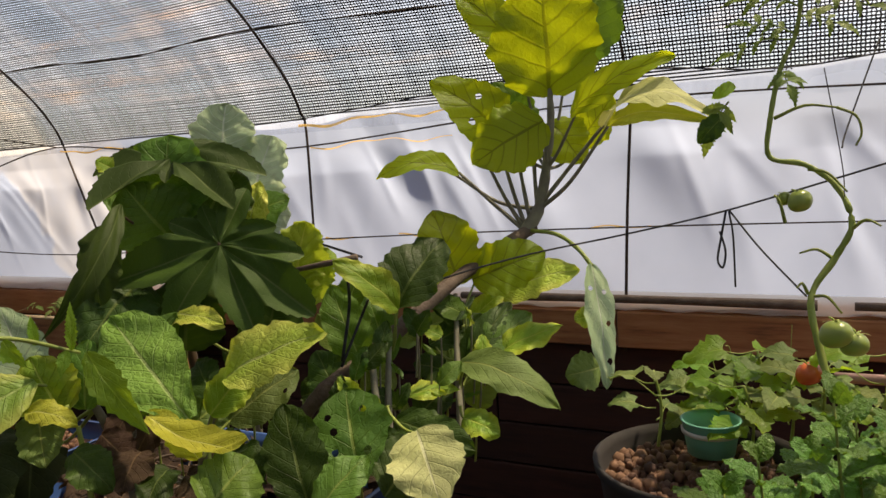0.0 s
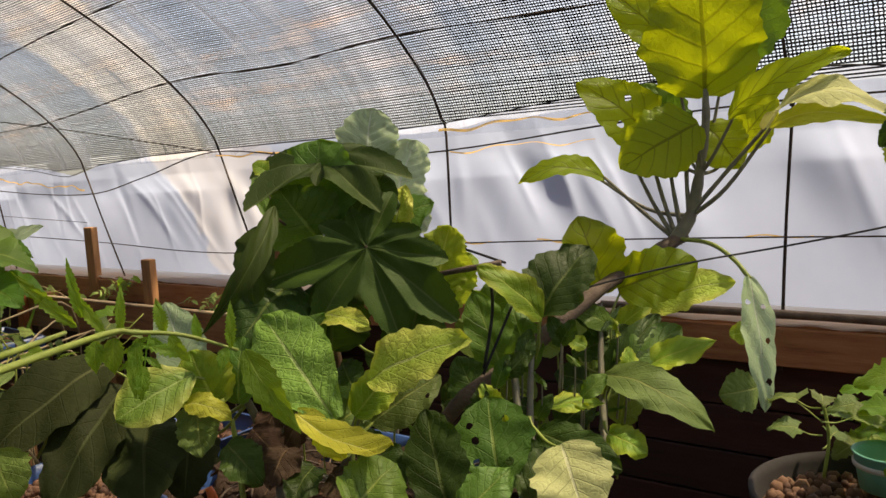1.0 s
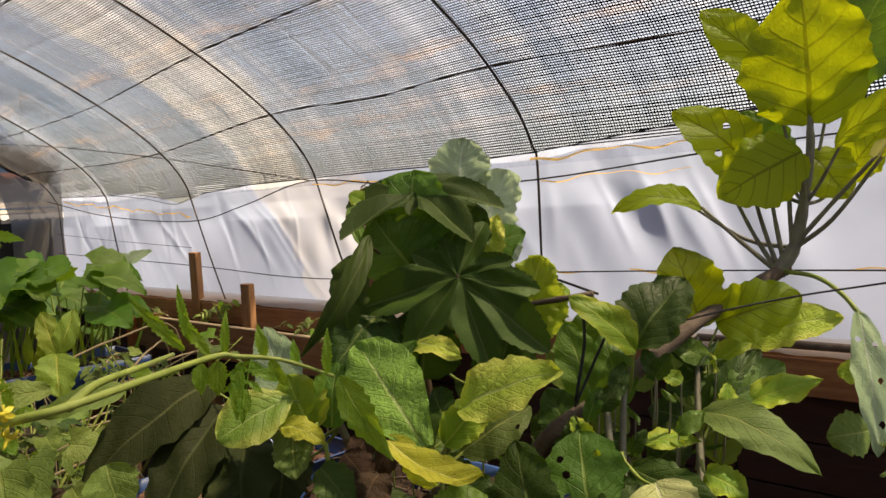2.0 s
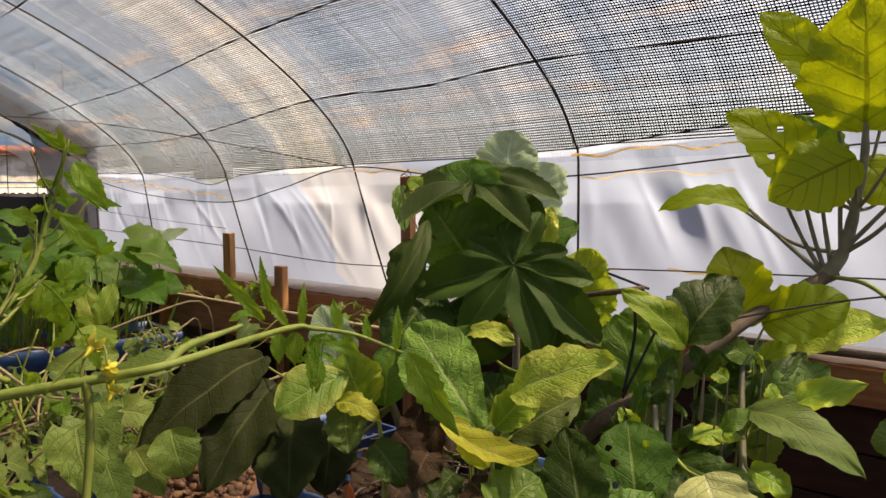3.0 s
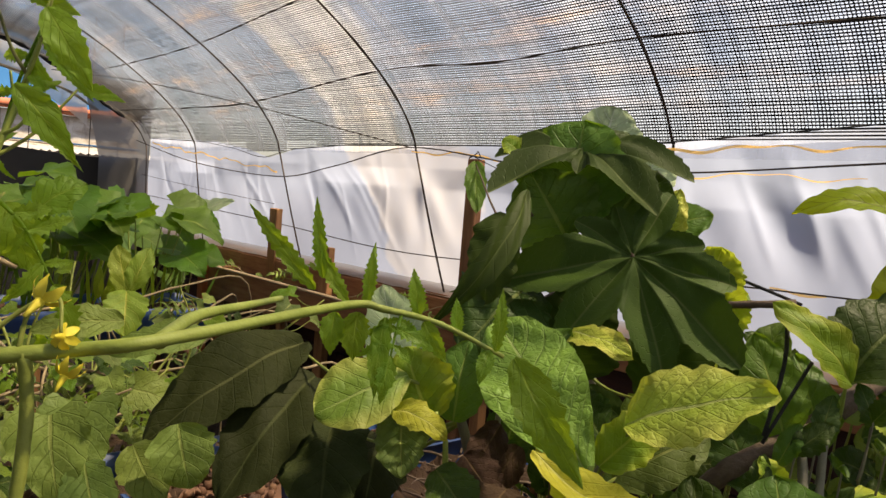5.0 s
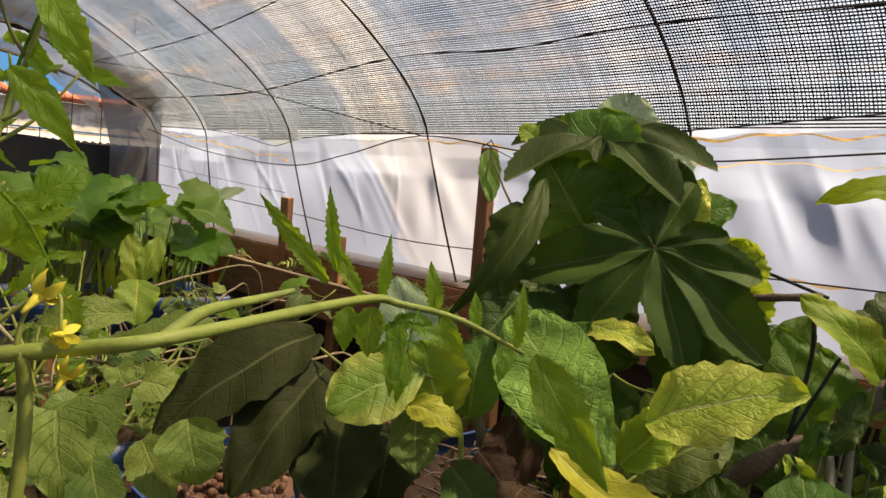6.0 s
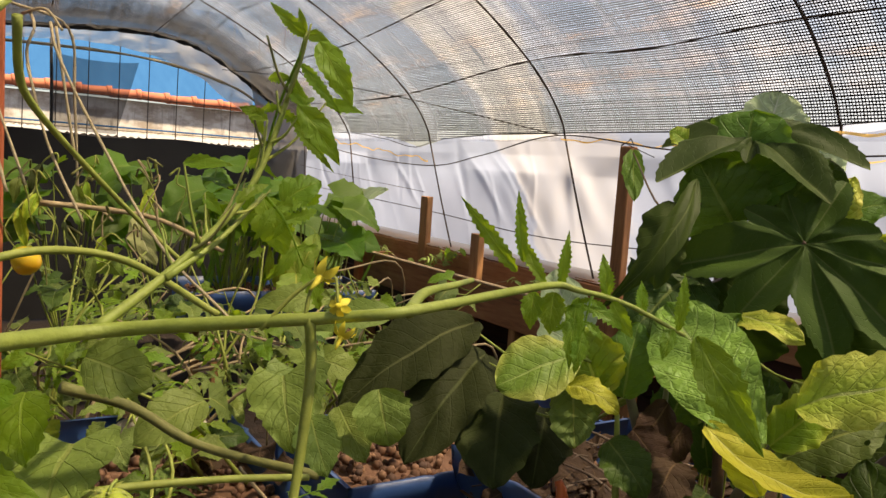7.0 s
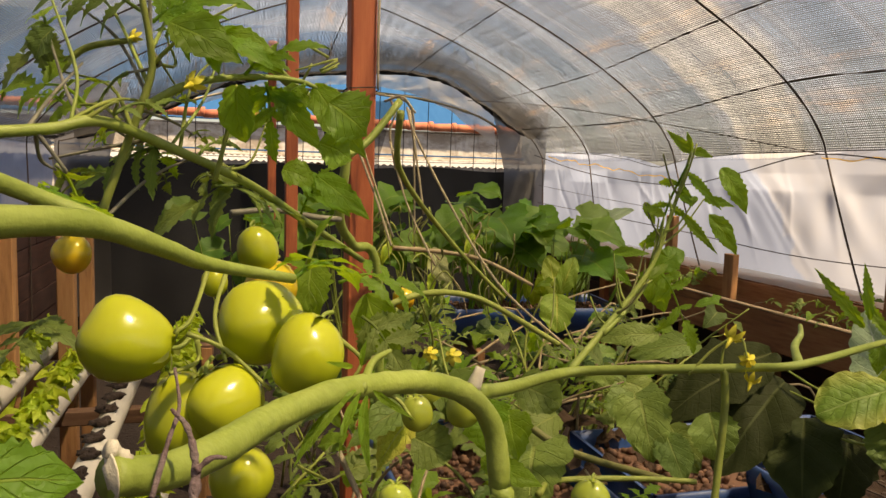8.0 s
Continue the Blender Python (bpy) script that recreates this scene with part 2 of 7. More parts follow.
BLUE = plastic("blue_drum_plastic", (0.025, 0.085, 0.27), 0.42, 0.5)
BLACK = plastic("black_plastic", (0.02, 0.02, 0.022), 0.5)
TEAL = plastic("green_plastic", (0.13, 0.38, 0.26), 0.45, 0.3)
WHITE = plastic("white_pipe_plastic", (0.60, 0.57, 0.50), 0.5, 0.8)
ORANGE = plastic("orange_plastic", (0.75, 0.16, 0.03), 0.5, 0.3)
POTGREY = plastic("dark_pot", (0.026, 0.020, 0.017), 0.85, 0.6)
PINK = plastic("faded_pipe", (0.42, 0.25, 0.2), 0.6, 0.4)


def film(name, clear, tint, white, stain=0.0, warm=None, spread=0.0, patch=None, thin=None):
    """Greenhouse film: part of the light goes straight through, the rest is scattered through it.
    warm: colour of the older cream sheet that lies over patch (y from, y to, lean of its first edge); stain: rust along the wires;
    thin: the stretch of y over which the folded layers thicken."""
    m = Mat(name, 0.35)
    n, n2 = m.noise(1.1, 4, stretch=(1, 0.7, 1)), m.noise(7, 5)
    streak = m.noise(2.6, 5, stretch=(0.18, 1.5, 0.22), rough=0.65)
    sep = m.t.nodes.new("ShaderNodeSeparateXYZ")
    m.link(m.coord.outputs["Object"], sep.inputs[0])
    x, y, z = sep.outputs
    c = m.mix(m.math("MULTIPLY", n2, 0.5), white, tint)
    opac = m.math("ADD", m.math("MULTIPLY_ADD", n, -0.3, 1.0 - clear + 0.15), m.math("MULTIPLY_ADD", streak, 1.1 * spread, -0.55 * spread))

    def clamp(v):
        k = m.t.nodes.new("ShaderNodeClamp")
        m.link(v, k.inputs[0])
        return k.outputs[0]

    if warm:
        wob = m.math("MULTIPLY_ADD", m.noise(1.6, 5, rough=0.6), 0.9, -0.45)
        far_edge = m.math("MULTIPLY_ADD", m.math("SUBTRACT", z, 1.0), patch[2], m.math("ADD", wob, patch[1]))
        a = clamp(m.math("MULTIPLY", m.math("SUBTRACT", far_edge, y), 14.0))
        b = clamp(m.math("MULTIPLY", m.math("SUBTRACT", m.math("ADD", y, wob), patch[0]), 14.0))
        w = m.math("MULTIPLY", a, b)
        c = m.mix(m.math("MULTIPLY", w, m.math("MULTIPLY_ADD", n2, 0.6, 0.35)), c, warm)
        opac = m.math("MULTIPLY_ADD", w, 0.10, opac)
    if stain:
        near = None
        for xw in (2.63, 2.42, 2.04, 1.40, 0.55):
            d = m.math("DIVIDE", m.math("ABSOLUTE", m.math("SUBTRACT", x, xw)), 0.085 if xw > 1.5 else 0.14)
            d = m.math("MAXIMUM", m.math("SUBTRACT", 1.0, d), 0.0)
            near = d if near is None else m.math("MAXIMUM", near, d)
        s = m.math("MULTIPLY_ADD", m.noise(3.4, 7, stretch=(2.6, 0.40, 2.6), rough=0.75), 4.0, -1.9)
        k = clamp(m.math("MULTIPLY", clamp(s), m.math("MULTIPLY_ADD", near, 1.2, 0.06)))
        c = m.mix(m.math("MULTIPLY", k, stain), c, (0.66, 0.36, 0.10))
        opac = m.math("MULTIPLY_ADD", k, 0.3, opac)
    if thin:
        lay = m.math("DIVIDE", m.math("SUBTRACT", y, thin[0]), thin[1] - thin[0])
        lay = m.math("MULTIPLY_ADD", m.math("SUBTRACT", m.noise(90, 2), 0.5), 1.2, lay)
        opac = m.math("MULTIPLY", clamp(opac), clamp(lay))
    tr = m.t.nodes.new("ShaderNodeBsdfTranslucent")
    tp = m.t.nodes.new("ShaderNodeBsdfTransparent")
    m.link(c, tr.inputs[0])
    m.color(c)
    a, b = m.t.nodes.new("ShaderNodeMixShader"), m.t.nodes.new("ShaderNodeMixShader")
    a.inputs[0].default_value = 0.22
    m.link(tr.outputs[0], a.inputs[1])
    m.link(m.b.outputs[0], a.inputs[2])
    m.link(clamp(opac), b.inputs[0])
    m.link(tp.outputs[0], b.inputs[1])
    m.link(a.outputs[0], b.inputs[2])
    m.link(b.outputs[0], m.out.inputs[0])
    return m.m


FILM_ROOF = film("roof_film", 0.70, (0.38, 0.44, 0.56), (0.58, 0.63, 0.74), 0.75, (0.74, 0.70, 0.61), 1.1, (3.45, 4.15, 0.1))
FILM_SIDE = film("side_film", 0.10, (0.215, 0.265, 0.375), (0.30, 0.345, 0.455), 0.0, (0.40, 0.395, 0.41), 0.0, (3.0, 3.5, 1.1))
FILM_HEM = film("hem_film", 0.05, (0.78, 0.77, 0.75), (0.86, 0.85, 0.82))
FILM_GREY = film("grey_film", 0.12, (0.16, 0.155, 0.15), (0.25, 0.24, 0.23))
NET_GATHER = film("gathered_netting", 0.12, (0.045, 0.043, 0.04), (0.10, 0.093, 0.084), 0.0, None, 0.6, None, (-0.66, -0.30))
NET_PANEL = film("dark_net_panel", 0.38, (0.012, 0.012, 0.014), (0.03, 0.03, 0.034))
CLEAR_STRIP = film("crumpled_clear_film", 0.30, (0.46, 0.42, 0.36), (0.66, 0.63, 0.57), 0.0, None, 1.6)

m = Mat("shade_net", 0.6)
m.color(m.mix(m.noise(60, 2), (0.014, 0.014, 0.018), (0.04, 0.04, 0.045)))
NET = m.m
m = Mat("shade_cloth_black", 0.75)
cl = m.noise(260, 2, stretch=(1, 1, 3))
m.color(m.mix(cl, (0.006, 0.006, 0.007), (0.022, 0.022, 0.024)))
m.bump(cl, 0.4, 0.002)
CLOTH = m.m
TAPE = film("orange_band", 0.12, (0.80, 0.44, 0.08), (0.88, 0.54, 0.14), 0.0, None, 0.6)

m = Mat("stained_render", 0.9)
n1, n2, n3 = m.noise(1.6, 7, stretch=(1, 1, 2.2), rough=0.7), m.noise(9, 5), m.noise(5, 6, stretch=(2.4, 1, 0.35), rough=0.7)
c = m.mix(m.math("MULTIPLY", n2, 0.6), m.ramp(n1, (0.42, (0.20, 0.155, 0.11)), (0.53, (0.42, 0.39, 0.34)), (0.7, (0.60, 0.58, 0.54))), (0.36, 0.32, 0.27))
m.color(m.mix(m.ramp(n3, (0.52, (0, 0, 0)), (0.70, (0.8, 0.8, 0.8))), c, (0.13, 0.11, 0.095)))
m.bump(n2, 0.4, 0.02)
RENDER_WALL = m.m
TILE = stem_mat("roof_tile", (0.26, 0.07, 0.035), (0.44, 0.14, 0.06), 0.8, 5)
TIN = plastic("tin_sheet", (0.30, 0.295, 0.28), 0.7, 0.7)
m = Mat("blue_roof_sheet", 0.9)
n1 = m.noise(3, 6, stretch=(3, 0.4, 1), rough=0.7)
m.color(m.mix(n1, (0.008, 0.050, 0.135), (0.022, 0.085, 0.19)))
m.b.inputs["Specular IOR Level"].default_value = 0.08
BLUE_ROOF = m.m


def fruit_mat(name, a, b, rough=0.16):
    m = Mat(name, rough)
    sx = m.t.nodes.new("ShaderNodeSeparateXYZ")
    m.link(m.coord.outputs["Generated"], sx.inputs[0])
    z = m.math("ADD", sx.outputs[2], m.math("MULTIPLY_ADD", m.noise(12, 3), 0.7, -0.35))
    m.color(m.ramp(z, (0.15, b), (0.75, a)))
    m.b.inputs["Subsurface Weight"].default_value = 0.25
    m.b.inputs["Subsurface Radius"].default_value = (0.02, 0.02, 0.004)
    m.b.inputs["Subsurface Scale"].default_value = 0.3
    m.bump(m.noise(70, 2), 0.05, 0.002)
    return m.m


TOM_GREEN = fruit_mat("tomato_green", (0.46, 0.49, 0.030), (0.38, 0.45, 0.022), 0.22)
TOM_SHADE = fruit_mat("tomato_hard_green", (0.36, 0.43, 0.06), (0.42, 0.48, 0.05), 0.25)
TOM_DARK = fruit_mat("tomato_unripe", (0.26, 0.33, 0.07), (0.34, 0.40, 0.08), 0.3)
TOM_MID = fruit_mat("tomato_turning", (0.62, 0.48, 0.03), (0.72, 0.36, 0.02))
TOM_RED = fruit_mat("tomato_red", (0.60, 0.14, 0.04), (0.55, 0.07, 0.02))


# ---------------- building blocks ----------------
def world_place(ob):
    p = Vector((0, 0, 0))
    while ob:
        p += ob.location
        ob = ob.parent
    return p


def mesh_of(name, verts, faces, material, smooth=True, uvs=None):
    me = bpy.data.meshes.new(name)
    me.from_pydata([tuple(v) for v in verts], [], faces)
    if uvs is not None:
        lay = me.uv_layers.new(name="UVMap")
        idx = np.zeros(len(me.loops), dtype=np.int32)
        me.loops.foreach_get("vertex_index", idx)
        lay.data.foreach_set("uv", np.asarray(uvs, dtype=np.float32)[idx].ravel())
    if smooth:
        me.polygons.foreach_set("use_smooth", [True] * len(me.polygons))
    me.materials.append(material)
    me.update()
    return me


def part(name, geo, material, parent=None, label="", smooth=True):
    """Links (verts, faces[, uvs]) in world metres as one mesh object, under parent where one is given."""
    verts, faces = geo[0], geo[1]
    off = world_place(parent) if parent else Vector((0, 0, 0))
    va = np.asarray([tuple(v) for v in verts], dtype=float) - np.array(off)
    ob = new(name, mesh_of(name, va, faces, material, smooth, geo[2] if len(geo) > 2 else None))
    if parent:
        ob.parent = parent
    if label:
        ob["label"] = label
    return ob


def thing(name, at, label, category, group="", kind=""):
    ob = new(name)
    ob.location = at
    ob.empty_display_size = 0.05
    return tagged(ob, label, category, group, kind)


def join(geos):
    vs, fs, us, k = [], [], [], 0
    for g in geos:
        vs.extend(g[0])
        fs.extend([tuple(i + k for i in f) for f in g[1]])
        us.extend(g[2] if len(g) > 2 else [(0.5, 0.2)] * len(g[0]))
        k += len(g[0])
    return vs, fs, us


def smooth_line(pts, n=6):
    """Catmull-Rom through the points."""
    p = [Vector(q) for q in pts]
    if len(p) < 3:
        return [p[0].lerp(p[-1], i / n) for i in range(n + 1)]
    out = []
    ext = [2 * p[0] - p[1], *p, 2 * p[-1] - p[-2]]
    for i in range(1, len(ext) - 2):
        a, b, c, d = ext[i - 1: i + 3]
        for k in range(n):
            t = k / n
            out.append(0.5 * ((2 * b) + (c - a) * t + (2 * a - 5 * b + 4 * c - d) * t * t + (3 * b - a - 3 * c + d) * t ** 3))
    out.append(p[-1])
    return out


def tube(pts, r0, r1=None, sides=8, n=6, knots=0.0, seed=0):
    """A tapering round rod along the points, with small swellings where knots is set."""
    r1 = r0 if r1 is None else r1
    line = smooth_line(pts, n)
    rng = random.Random(seed)
    vs, fs, us = [], [], []
    up = Vector((0.31, 0.17, 0.93))
    for i, p in enumerate(line):
        d = (line[min(i + 1, len(line) - 1)] - line[max(i - 1, 0)]).normalized()
        a = d.cross(up)
        a = a.normalized() if a.length > 1e-3 else d.orthogonal().normalized()
        b = d.cross(a)
        f = i / (len(line) - 1)
        r = (r0 + (r1 - r0) * f) * (1 + knots * rng.uniform(-0.5, 1))
        for s in range(sides):
            w = 2 * math.pi * s / sides
            vs.append(p + (a * math.cos(w) + b * math.sin(w)) * r)
            us.append((f, 0.25))
    for i in range(len(line) - 1):
        for s in range(sides):
            t = (s + 1) % sides
            fs.append((i * sides + s, i * sides + t, (i + 1) * sides + t, (i + 1) * sides + s))
    fs.append(tuple(reversed(range(sides))))
    fs.append(tuple(range(len(vs) - sides, len(vs))))
    return vs, fs, us


def box(c, size, rz=0.0, bevel=0.004, rx=0.0, ry=0.0):
    """A bevelled bar with its middle at c."""
    bm = bmesh.new()
    bmesh.ops.create_cube(bm, size=1)
    bmesh.ops.scale(bm, vec=size, verts=bm.verts)
    if bevel:
        bmesh.ops.bevel(bm, geom=bm.edges[:], offset=bevel, segments=1, affect="EDGES")
    bmesh.ops.transform(bm, matrix=pose(*c, rx, ry, rz), verts=bm.verts)
    bm.verts.index_update()
    g = [v.co.copy() for v in bm.verts], [tuple(v.index for v in f.verts) for f in bm.faces]
    bm.free()
    return g


def blade(B, T, w, face=(-0.6, -0.4, 0.7), shape="oval", arch=0.1, fold=0.12, wave=0.04, seed=0, nu=30, nv=16, teeth=0.0, holes=0, twist=0.0, hook=0.0, ragged=0.7, quilt=0.022):
    """A leaf blade from its base B to its tip T, w wide, its upper side towards face."""
    rng = random.Random(seed * 7 + 3)
    B, T = Vector(B), Vector(T)
    ax = T - B
    L = ax.length
    ax /= L
    nrm = Vector(face)
    nrm = (nrm - ax * nrm.dot(ax))
    nrm = nrm.normalized() if nrm.length > 1e-3 else ax.orthogonal().normalized()
    lat = ax.cross(nrm)
    ph = [rng.uniform(0, 6.28) for _ in range(6)]
    verts, uvs, faces = [], [], []
    for i in range(nu + 1):
        u = i / nu
        if shape == "oval":
            wp = max(0.0, math.sin(math.pi * min(1, 0.03 + 0.97 * u ** 0.85))) ** 0.62
        elif shape == "obovate":
            wp = max(0.0, math.sin(math.pi * min(1, 0.02 + 0.98 * u ** 1.25))) ** 0.6
        elif shape == "heart":
            wp = min(1, 0.55 + 2.2 * u) * max(0.0, 1 - u) ** 0.62 * 1.12
        elif shape == "lance":
            wp = max(0.0, math.sin(math.pi * min(1, 0.04 + 0.96 * u ** 0.75))) ** 0.95
        else:
            wp = min(1.0, max(0.0, math.sin(math.pi * min(1, 0.05 + 0.95 * u))) ** 0.42)
        for j in range(nv + 1):
            v = 2 * j / nv - 1
            edge = abs(v) ** 2
            side = 0 if v < 0 else 3
            rag = 1 + (0.07 * math.sin(9 * u + ph[side]) + 0.06 * math.sin(23 * u + ph[side + 1]) + 0.06 * math.sin(47 * u + ph[side + 2])) * edge * ragged
            if teeth and abs(v) > 0.99:
                rag *= 1 + teeth * (1 if i % 2 else -1)
            y = v * w / 2 * wp * rag
            back = 0.0
            if shape == "heart":
                back = -0.16 * L * max(0, 1 - u * 3.5) * abs(v) ** 1.5
            z = arch * L * 4 * u * (1 - u) - hook * L * u ** 3 + fold * abs(y) * (1.2 - u)
            z += 1.2 * wave * w * edge * (math.sin(8 * u + ph[2] + (2.0 if v > 0 else 0)) + 0.5 * math.sin(17 * u + ph[4] + v))
            z += 0.012 * L * math.sin(14 * u + 5 * v + ph[5]) * (1 - edge * 0.4)
            if quilt:
                q = abs(math.cos(math.pi * (u * 7 - abs(v) * 2.2 + 0.15)))
                z += quilt * w * (q * (0.8 + 0.3 * math.sin(5 * v + 9 * u + ph[1])) + 0.18 * math.sin(27 * u + ph[2]) * math.sin(13 * v + ph[3])) * (1 - 0.6 * edge) * min(1, 6 * abs(v))
                z += 1.1 * quilt * w * edge * edge * math.sin(33 * u + 4 * v + ph[5])
            tw = twist * u
            yy, zz = y * math.cos(tw) - z * math.sin(tw), y * math.sin(tw) + z * math.cos(tw)
            verts.append(B + ax * (u * L + back) + lat * yy + nrm * zz)
            uvs.append((u, (v + 1) / 2))
    for i in range(nu):
        for j in range(nv):
            a = i * (nv + 1) + j
            faces.append((a, a + 1, a + nv + 2, a + nv + 1))
    if holes:
        gone = set()
        for _ in range(holes):
            i, j = rng.randrange(4, nu - 4), rng.choice([k for k in range(3, nv - 2) if abs(k - nv / 2) > 2])
            ring = [(i + p) * (nv + 1) + j + q for p in (-1, 0, 1) for q in (-1, 0, 1) if p or q]
            if any(r in gone for r in ring):
                continue
            c = verts[i * (nv + 1) + j]
            rad = sum((verts[r] - c).length for r in ring) / 8 * rng.uniform(0.55, 0.95)
            for r in ring:
                verts[r] = c + (verts[r] - c).normalized() * rad * rng.uniform(0.8, 1.2)
            gone.update(ring + [i * (nv + 1) + j])
            faces = [f for f in faces if i * (nv + 1) + j not in f]
    return verts, faces, uvs


def palm_leaf(C, top, face, R, lobes, seed=0, droop=0.25, cup=0.0, sinus=0.33):
    """A lobed castor leaf: middle C, the direction of its first lobe, its facing and its reach. lobes: (degrees, reach)."""
    rng = random.Random(seed)
    C, nrm = Vector(C), Vector(face).normalized()
    e1 = Vector(top)
    e1 = (e1 - nrm * e1.dot(nrm)).normalized()
    e2 = nrm.cross(e1)
    NA, NR = 216, 12
    verts, uvs, faces = [C.copy()], [(0.0, 0.5)], []
    for a in range(NA):
        th = 2 * math.pi * a / NA
        best, off, reach = 0, 0, 0
        for deg, ln in lobes:
            d = (th - radians(deg) + math.pi) % (2 * math.pi) - math.pi
            s = 0.385
            r = ln * (sinus + (1 - sinus) * math.exp(-(abs(d) / s) ** 1.7)) if abs(d) < 0.55 else 0
            if r > best:
                best, off, reach = r, d, ln
        if best == 0:
            best, off = 0.16, 0.5
        best *= 1 + 0.020 * (1 if a % 2 else -1) * min(1, abs(off) * 6)
        for k in range(1, NR + 1):
            f = k / NR
            r = R * best * f
            z = cup * r - droop * R * (r / R) ** 2 * (1 if reach < 1 else 1.1) + 0.16 * r * min(abs(off), 0.4) / 0.25
            z += 0.015 * R * math.sin(5 * th + 9 * f + seed)
            verts.append(C + (e1 * math.cos(th) + e2 * math.sin(th)) * r + nrm * z)
            uvs.append((f, 0.5 + max(-0.5, min(0.5, off * 1.15))))
    for a in range(NA):
        b = (a + 1) % NA
        faces.append((0, 1 + a * NR, 1 + b * NR))
        for k in range(NR - 1):
            faces.append((1 + a * NR + k, 1 + a * NR + k + 1, 1 + b * NR + k + 1, 1 + b * NR + k))
    return verts, faces, uvs


def compound_leaf(B, T, size, face=(-0.4, -0.4, 0.8), seed=0, pairs=3, sag=0.12, fine=True):
    """A feathered tomato leaf: a stalk with toothed leaflets in pairs and one at the end."""
    rng = random.Random(seed + 11)
    B, T = Vector(B), Vector(T)
    mid = B.lerp(T, 0.5) + Vector((0, 0, sag * (T - B).length))
    line = smooth_line([B, mid, T], 8)
    geos = [tube([B, mid, T], 0.0022, 0.001, 5, 5)]
    ax = (T - B).normalized()
    nrm = Vector(face)
    nrm = (nrm - ax * nrm.dot(ax)).normalized()
    lat = ax.cross(nrm)
    nu, nv = (15, 6) if fine else (9, 4)
    for p in range(pairs):
        f = 0.25 + 0.62 * p / max(1, pairs - 1)
        q = line[int(f * (len(line) - 1))]
        for s in (-1, 1):
            ln = size * rng.uniform(0.6, 1.05) * (1.1 - 0.25 * abs(f - 0.5))
            d = (lat * s * rng.uniform(0.8, 1.1) + ax * rng.uniform(0.25, 0.6) - nrm * rng.uniform(-0.1, 0.45)).normalized()
            geos.append(blade(q, q + d * ln, ln * rng.uniform(0.27, 0.37), nrm + Vector((rng.uniform(-.3, .3), rng.uniform(-.3, .3), 0)), "lance", 0.08, 0.2, 0.05, rng.randrange(999), nu, nv, 0.2, hook=0.15, quilt=0, ragged=1.6))
    ln = size * rng.uniform(1.1, 1.35)
    d = (ax - Vector((0, 0, rng.uniform(0.1, 0.5)))).normalized()
    geos.append(blade(T, T + d * ln, ln * 0.38, nrm, "lance", 0.08, 0.2, 0.05, rng.randrange(999), nu, nv, 0.2, hook=0.1, quilt=0, ragged=1.6))
    return join(geos)


def lathe(c, prof, sides=28, lobes=0, amp=0.0, axis=None):
    """Turns a profile of (radius, height) about the upright through c."""
    vs, fs = [], []
    for r, z in prof:
        for s in range(sides):
            w = 2 * math.pi * s / sides
            rr = r * (1 + amp * math.cos(lobes * w)) if lobes else r
            vs.append(Vector((rr * math.cos(w), rr * math.sin(w), z)))
    for i in range(len(prof) - 1):
        for s in range(sides):
            t = (s + 1) % sides
            fs.append((i * sides + s, i * sides + t, (i + 1) * sides + t, (i + 1) * sides + s))
    q = Vector(axis).to_track_quat("Z", "Y") if axis else None
    return [(q @ v if q else v) + Vector(c) for v in vs], fs


def tomato(parent, c, d, mat, tip=(0, 0, 1), long=1.0, label="", seed=0, taper=0.0):
    """A tomato with its green star of sepals; tip is the way to its stalk."""
    r = d / 2
    prof = [(0.001, -r * long)]
    for i in range(1, 14):
        a = -math.pi / 2 + math.pi * i / 14
        prof.append((r * math.cos(a) ** 0.9 * (1 - taper * math.sin(a)), r * long * math.sin(a)))
    prof += [(r * 0.16, r * long * 0.93), (0.001, r * long * 0.84)]
    g = lathe(c, prof, 28, 3 + seed % 3, 0.022, tip)
    mid = Vector(c)
    g = [mid + (v - mid) * (1 + 0.13 * noise.noise((v - mid) / r * 0.8 + Vector((seed * 3.7, 1.3, 0)))) for v in g[0]], g[1]
    fruit = part("tomato", g, mat, parent, label)
    up = Vector(tip).normalized()
    top = Vector(c) + up * r * long * 0.88
    a = up.orthogonal().normalized()
    b = up.cross(a)
    rng = random.Random(seed)
    geos = []
    for k in range(5):
        w = 2 * math.pi * k / 5 + rng.uniform(-0.2, 0.2)
        o = a * math.cos(w) + b * math.sin(w)
        geos.append(blade(top + o * 0.002, top + o * r * rng.uniform(0.7, 0.95) + up * r * rng.uniform(-0.15, 0.35), r * 0.2, up, "lance", 0.12, 0.1, 0.0, k, 6, 2))
    part("calyx", join(geos), STEM_GREEN, fruit, "green sepals")
    part("stalk", tube([top - up * 0.002, top + up * r * 0.22 + a * r * 0.10, top + up * r * 0.35 + a * r * 0.42], r * 0.06, r * 0.07, 6, 4), STEM_PALE, fruit)
    return fruit


def flower(parent, c, face, s=0.012, seed=0):
    """A yellow tomato blossom: bent-back petals round a cone."""
    f = Vector(face).normalized()
    a = f.orthogonal().normalized()
    b = f.cross(a)
    c = Vector(c)
    geos = [tube([c, c + f * s * 0.9], s * 0.22, s * 0.07, 6, 3)]
    for k in range(6):
        w = 2 * math.pi * k / 6 + seed
        o = a * math.cos(w) + b * math.sin(w)
        geos.append(blade(c + o * s * 0.1, c + o * s * 0.8 - f * s * 0.8, s * 0.5, f, "lance", 0.14, 0.2, 0.05, k + seed, 6, 4, quilt=0))
    return part("flower", join(geos), PETAL, parent, "small yellow blossom")


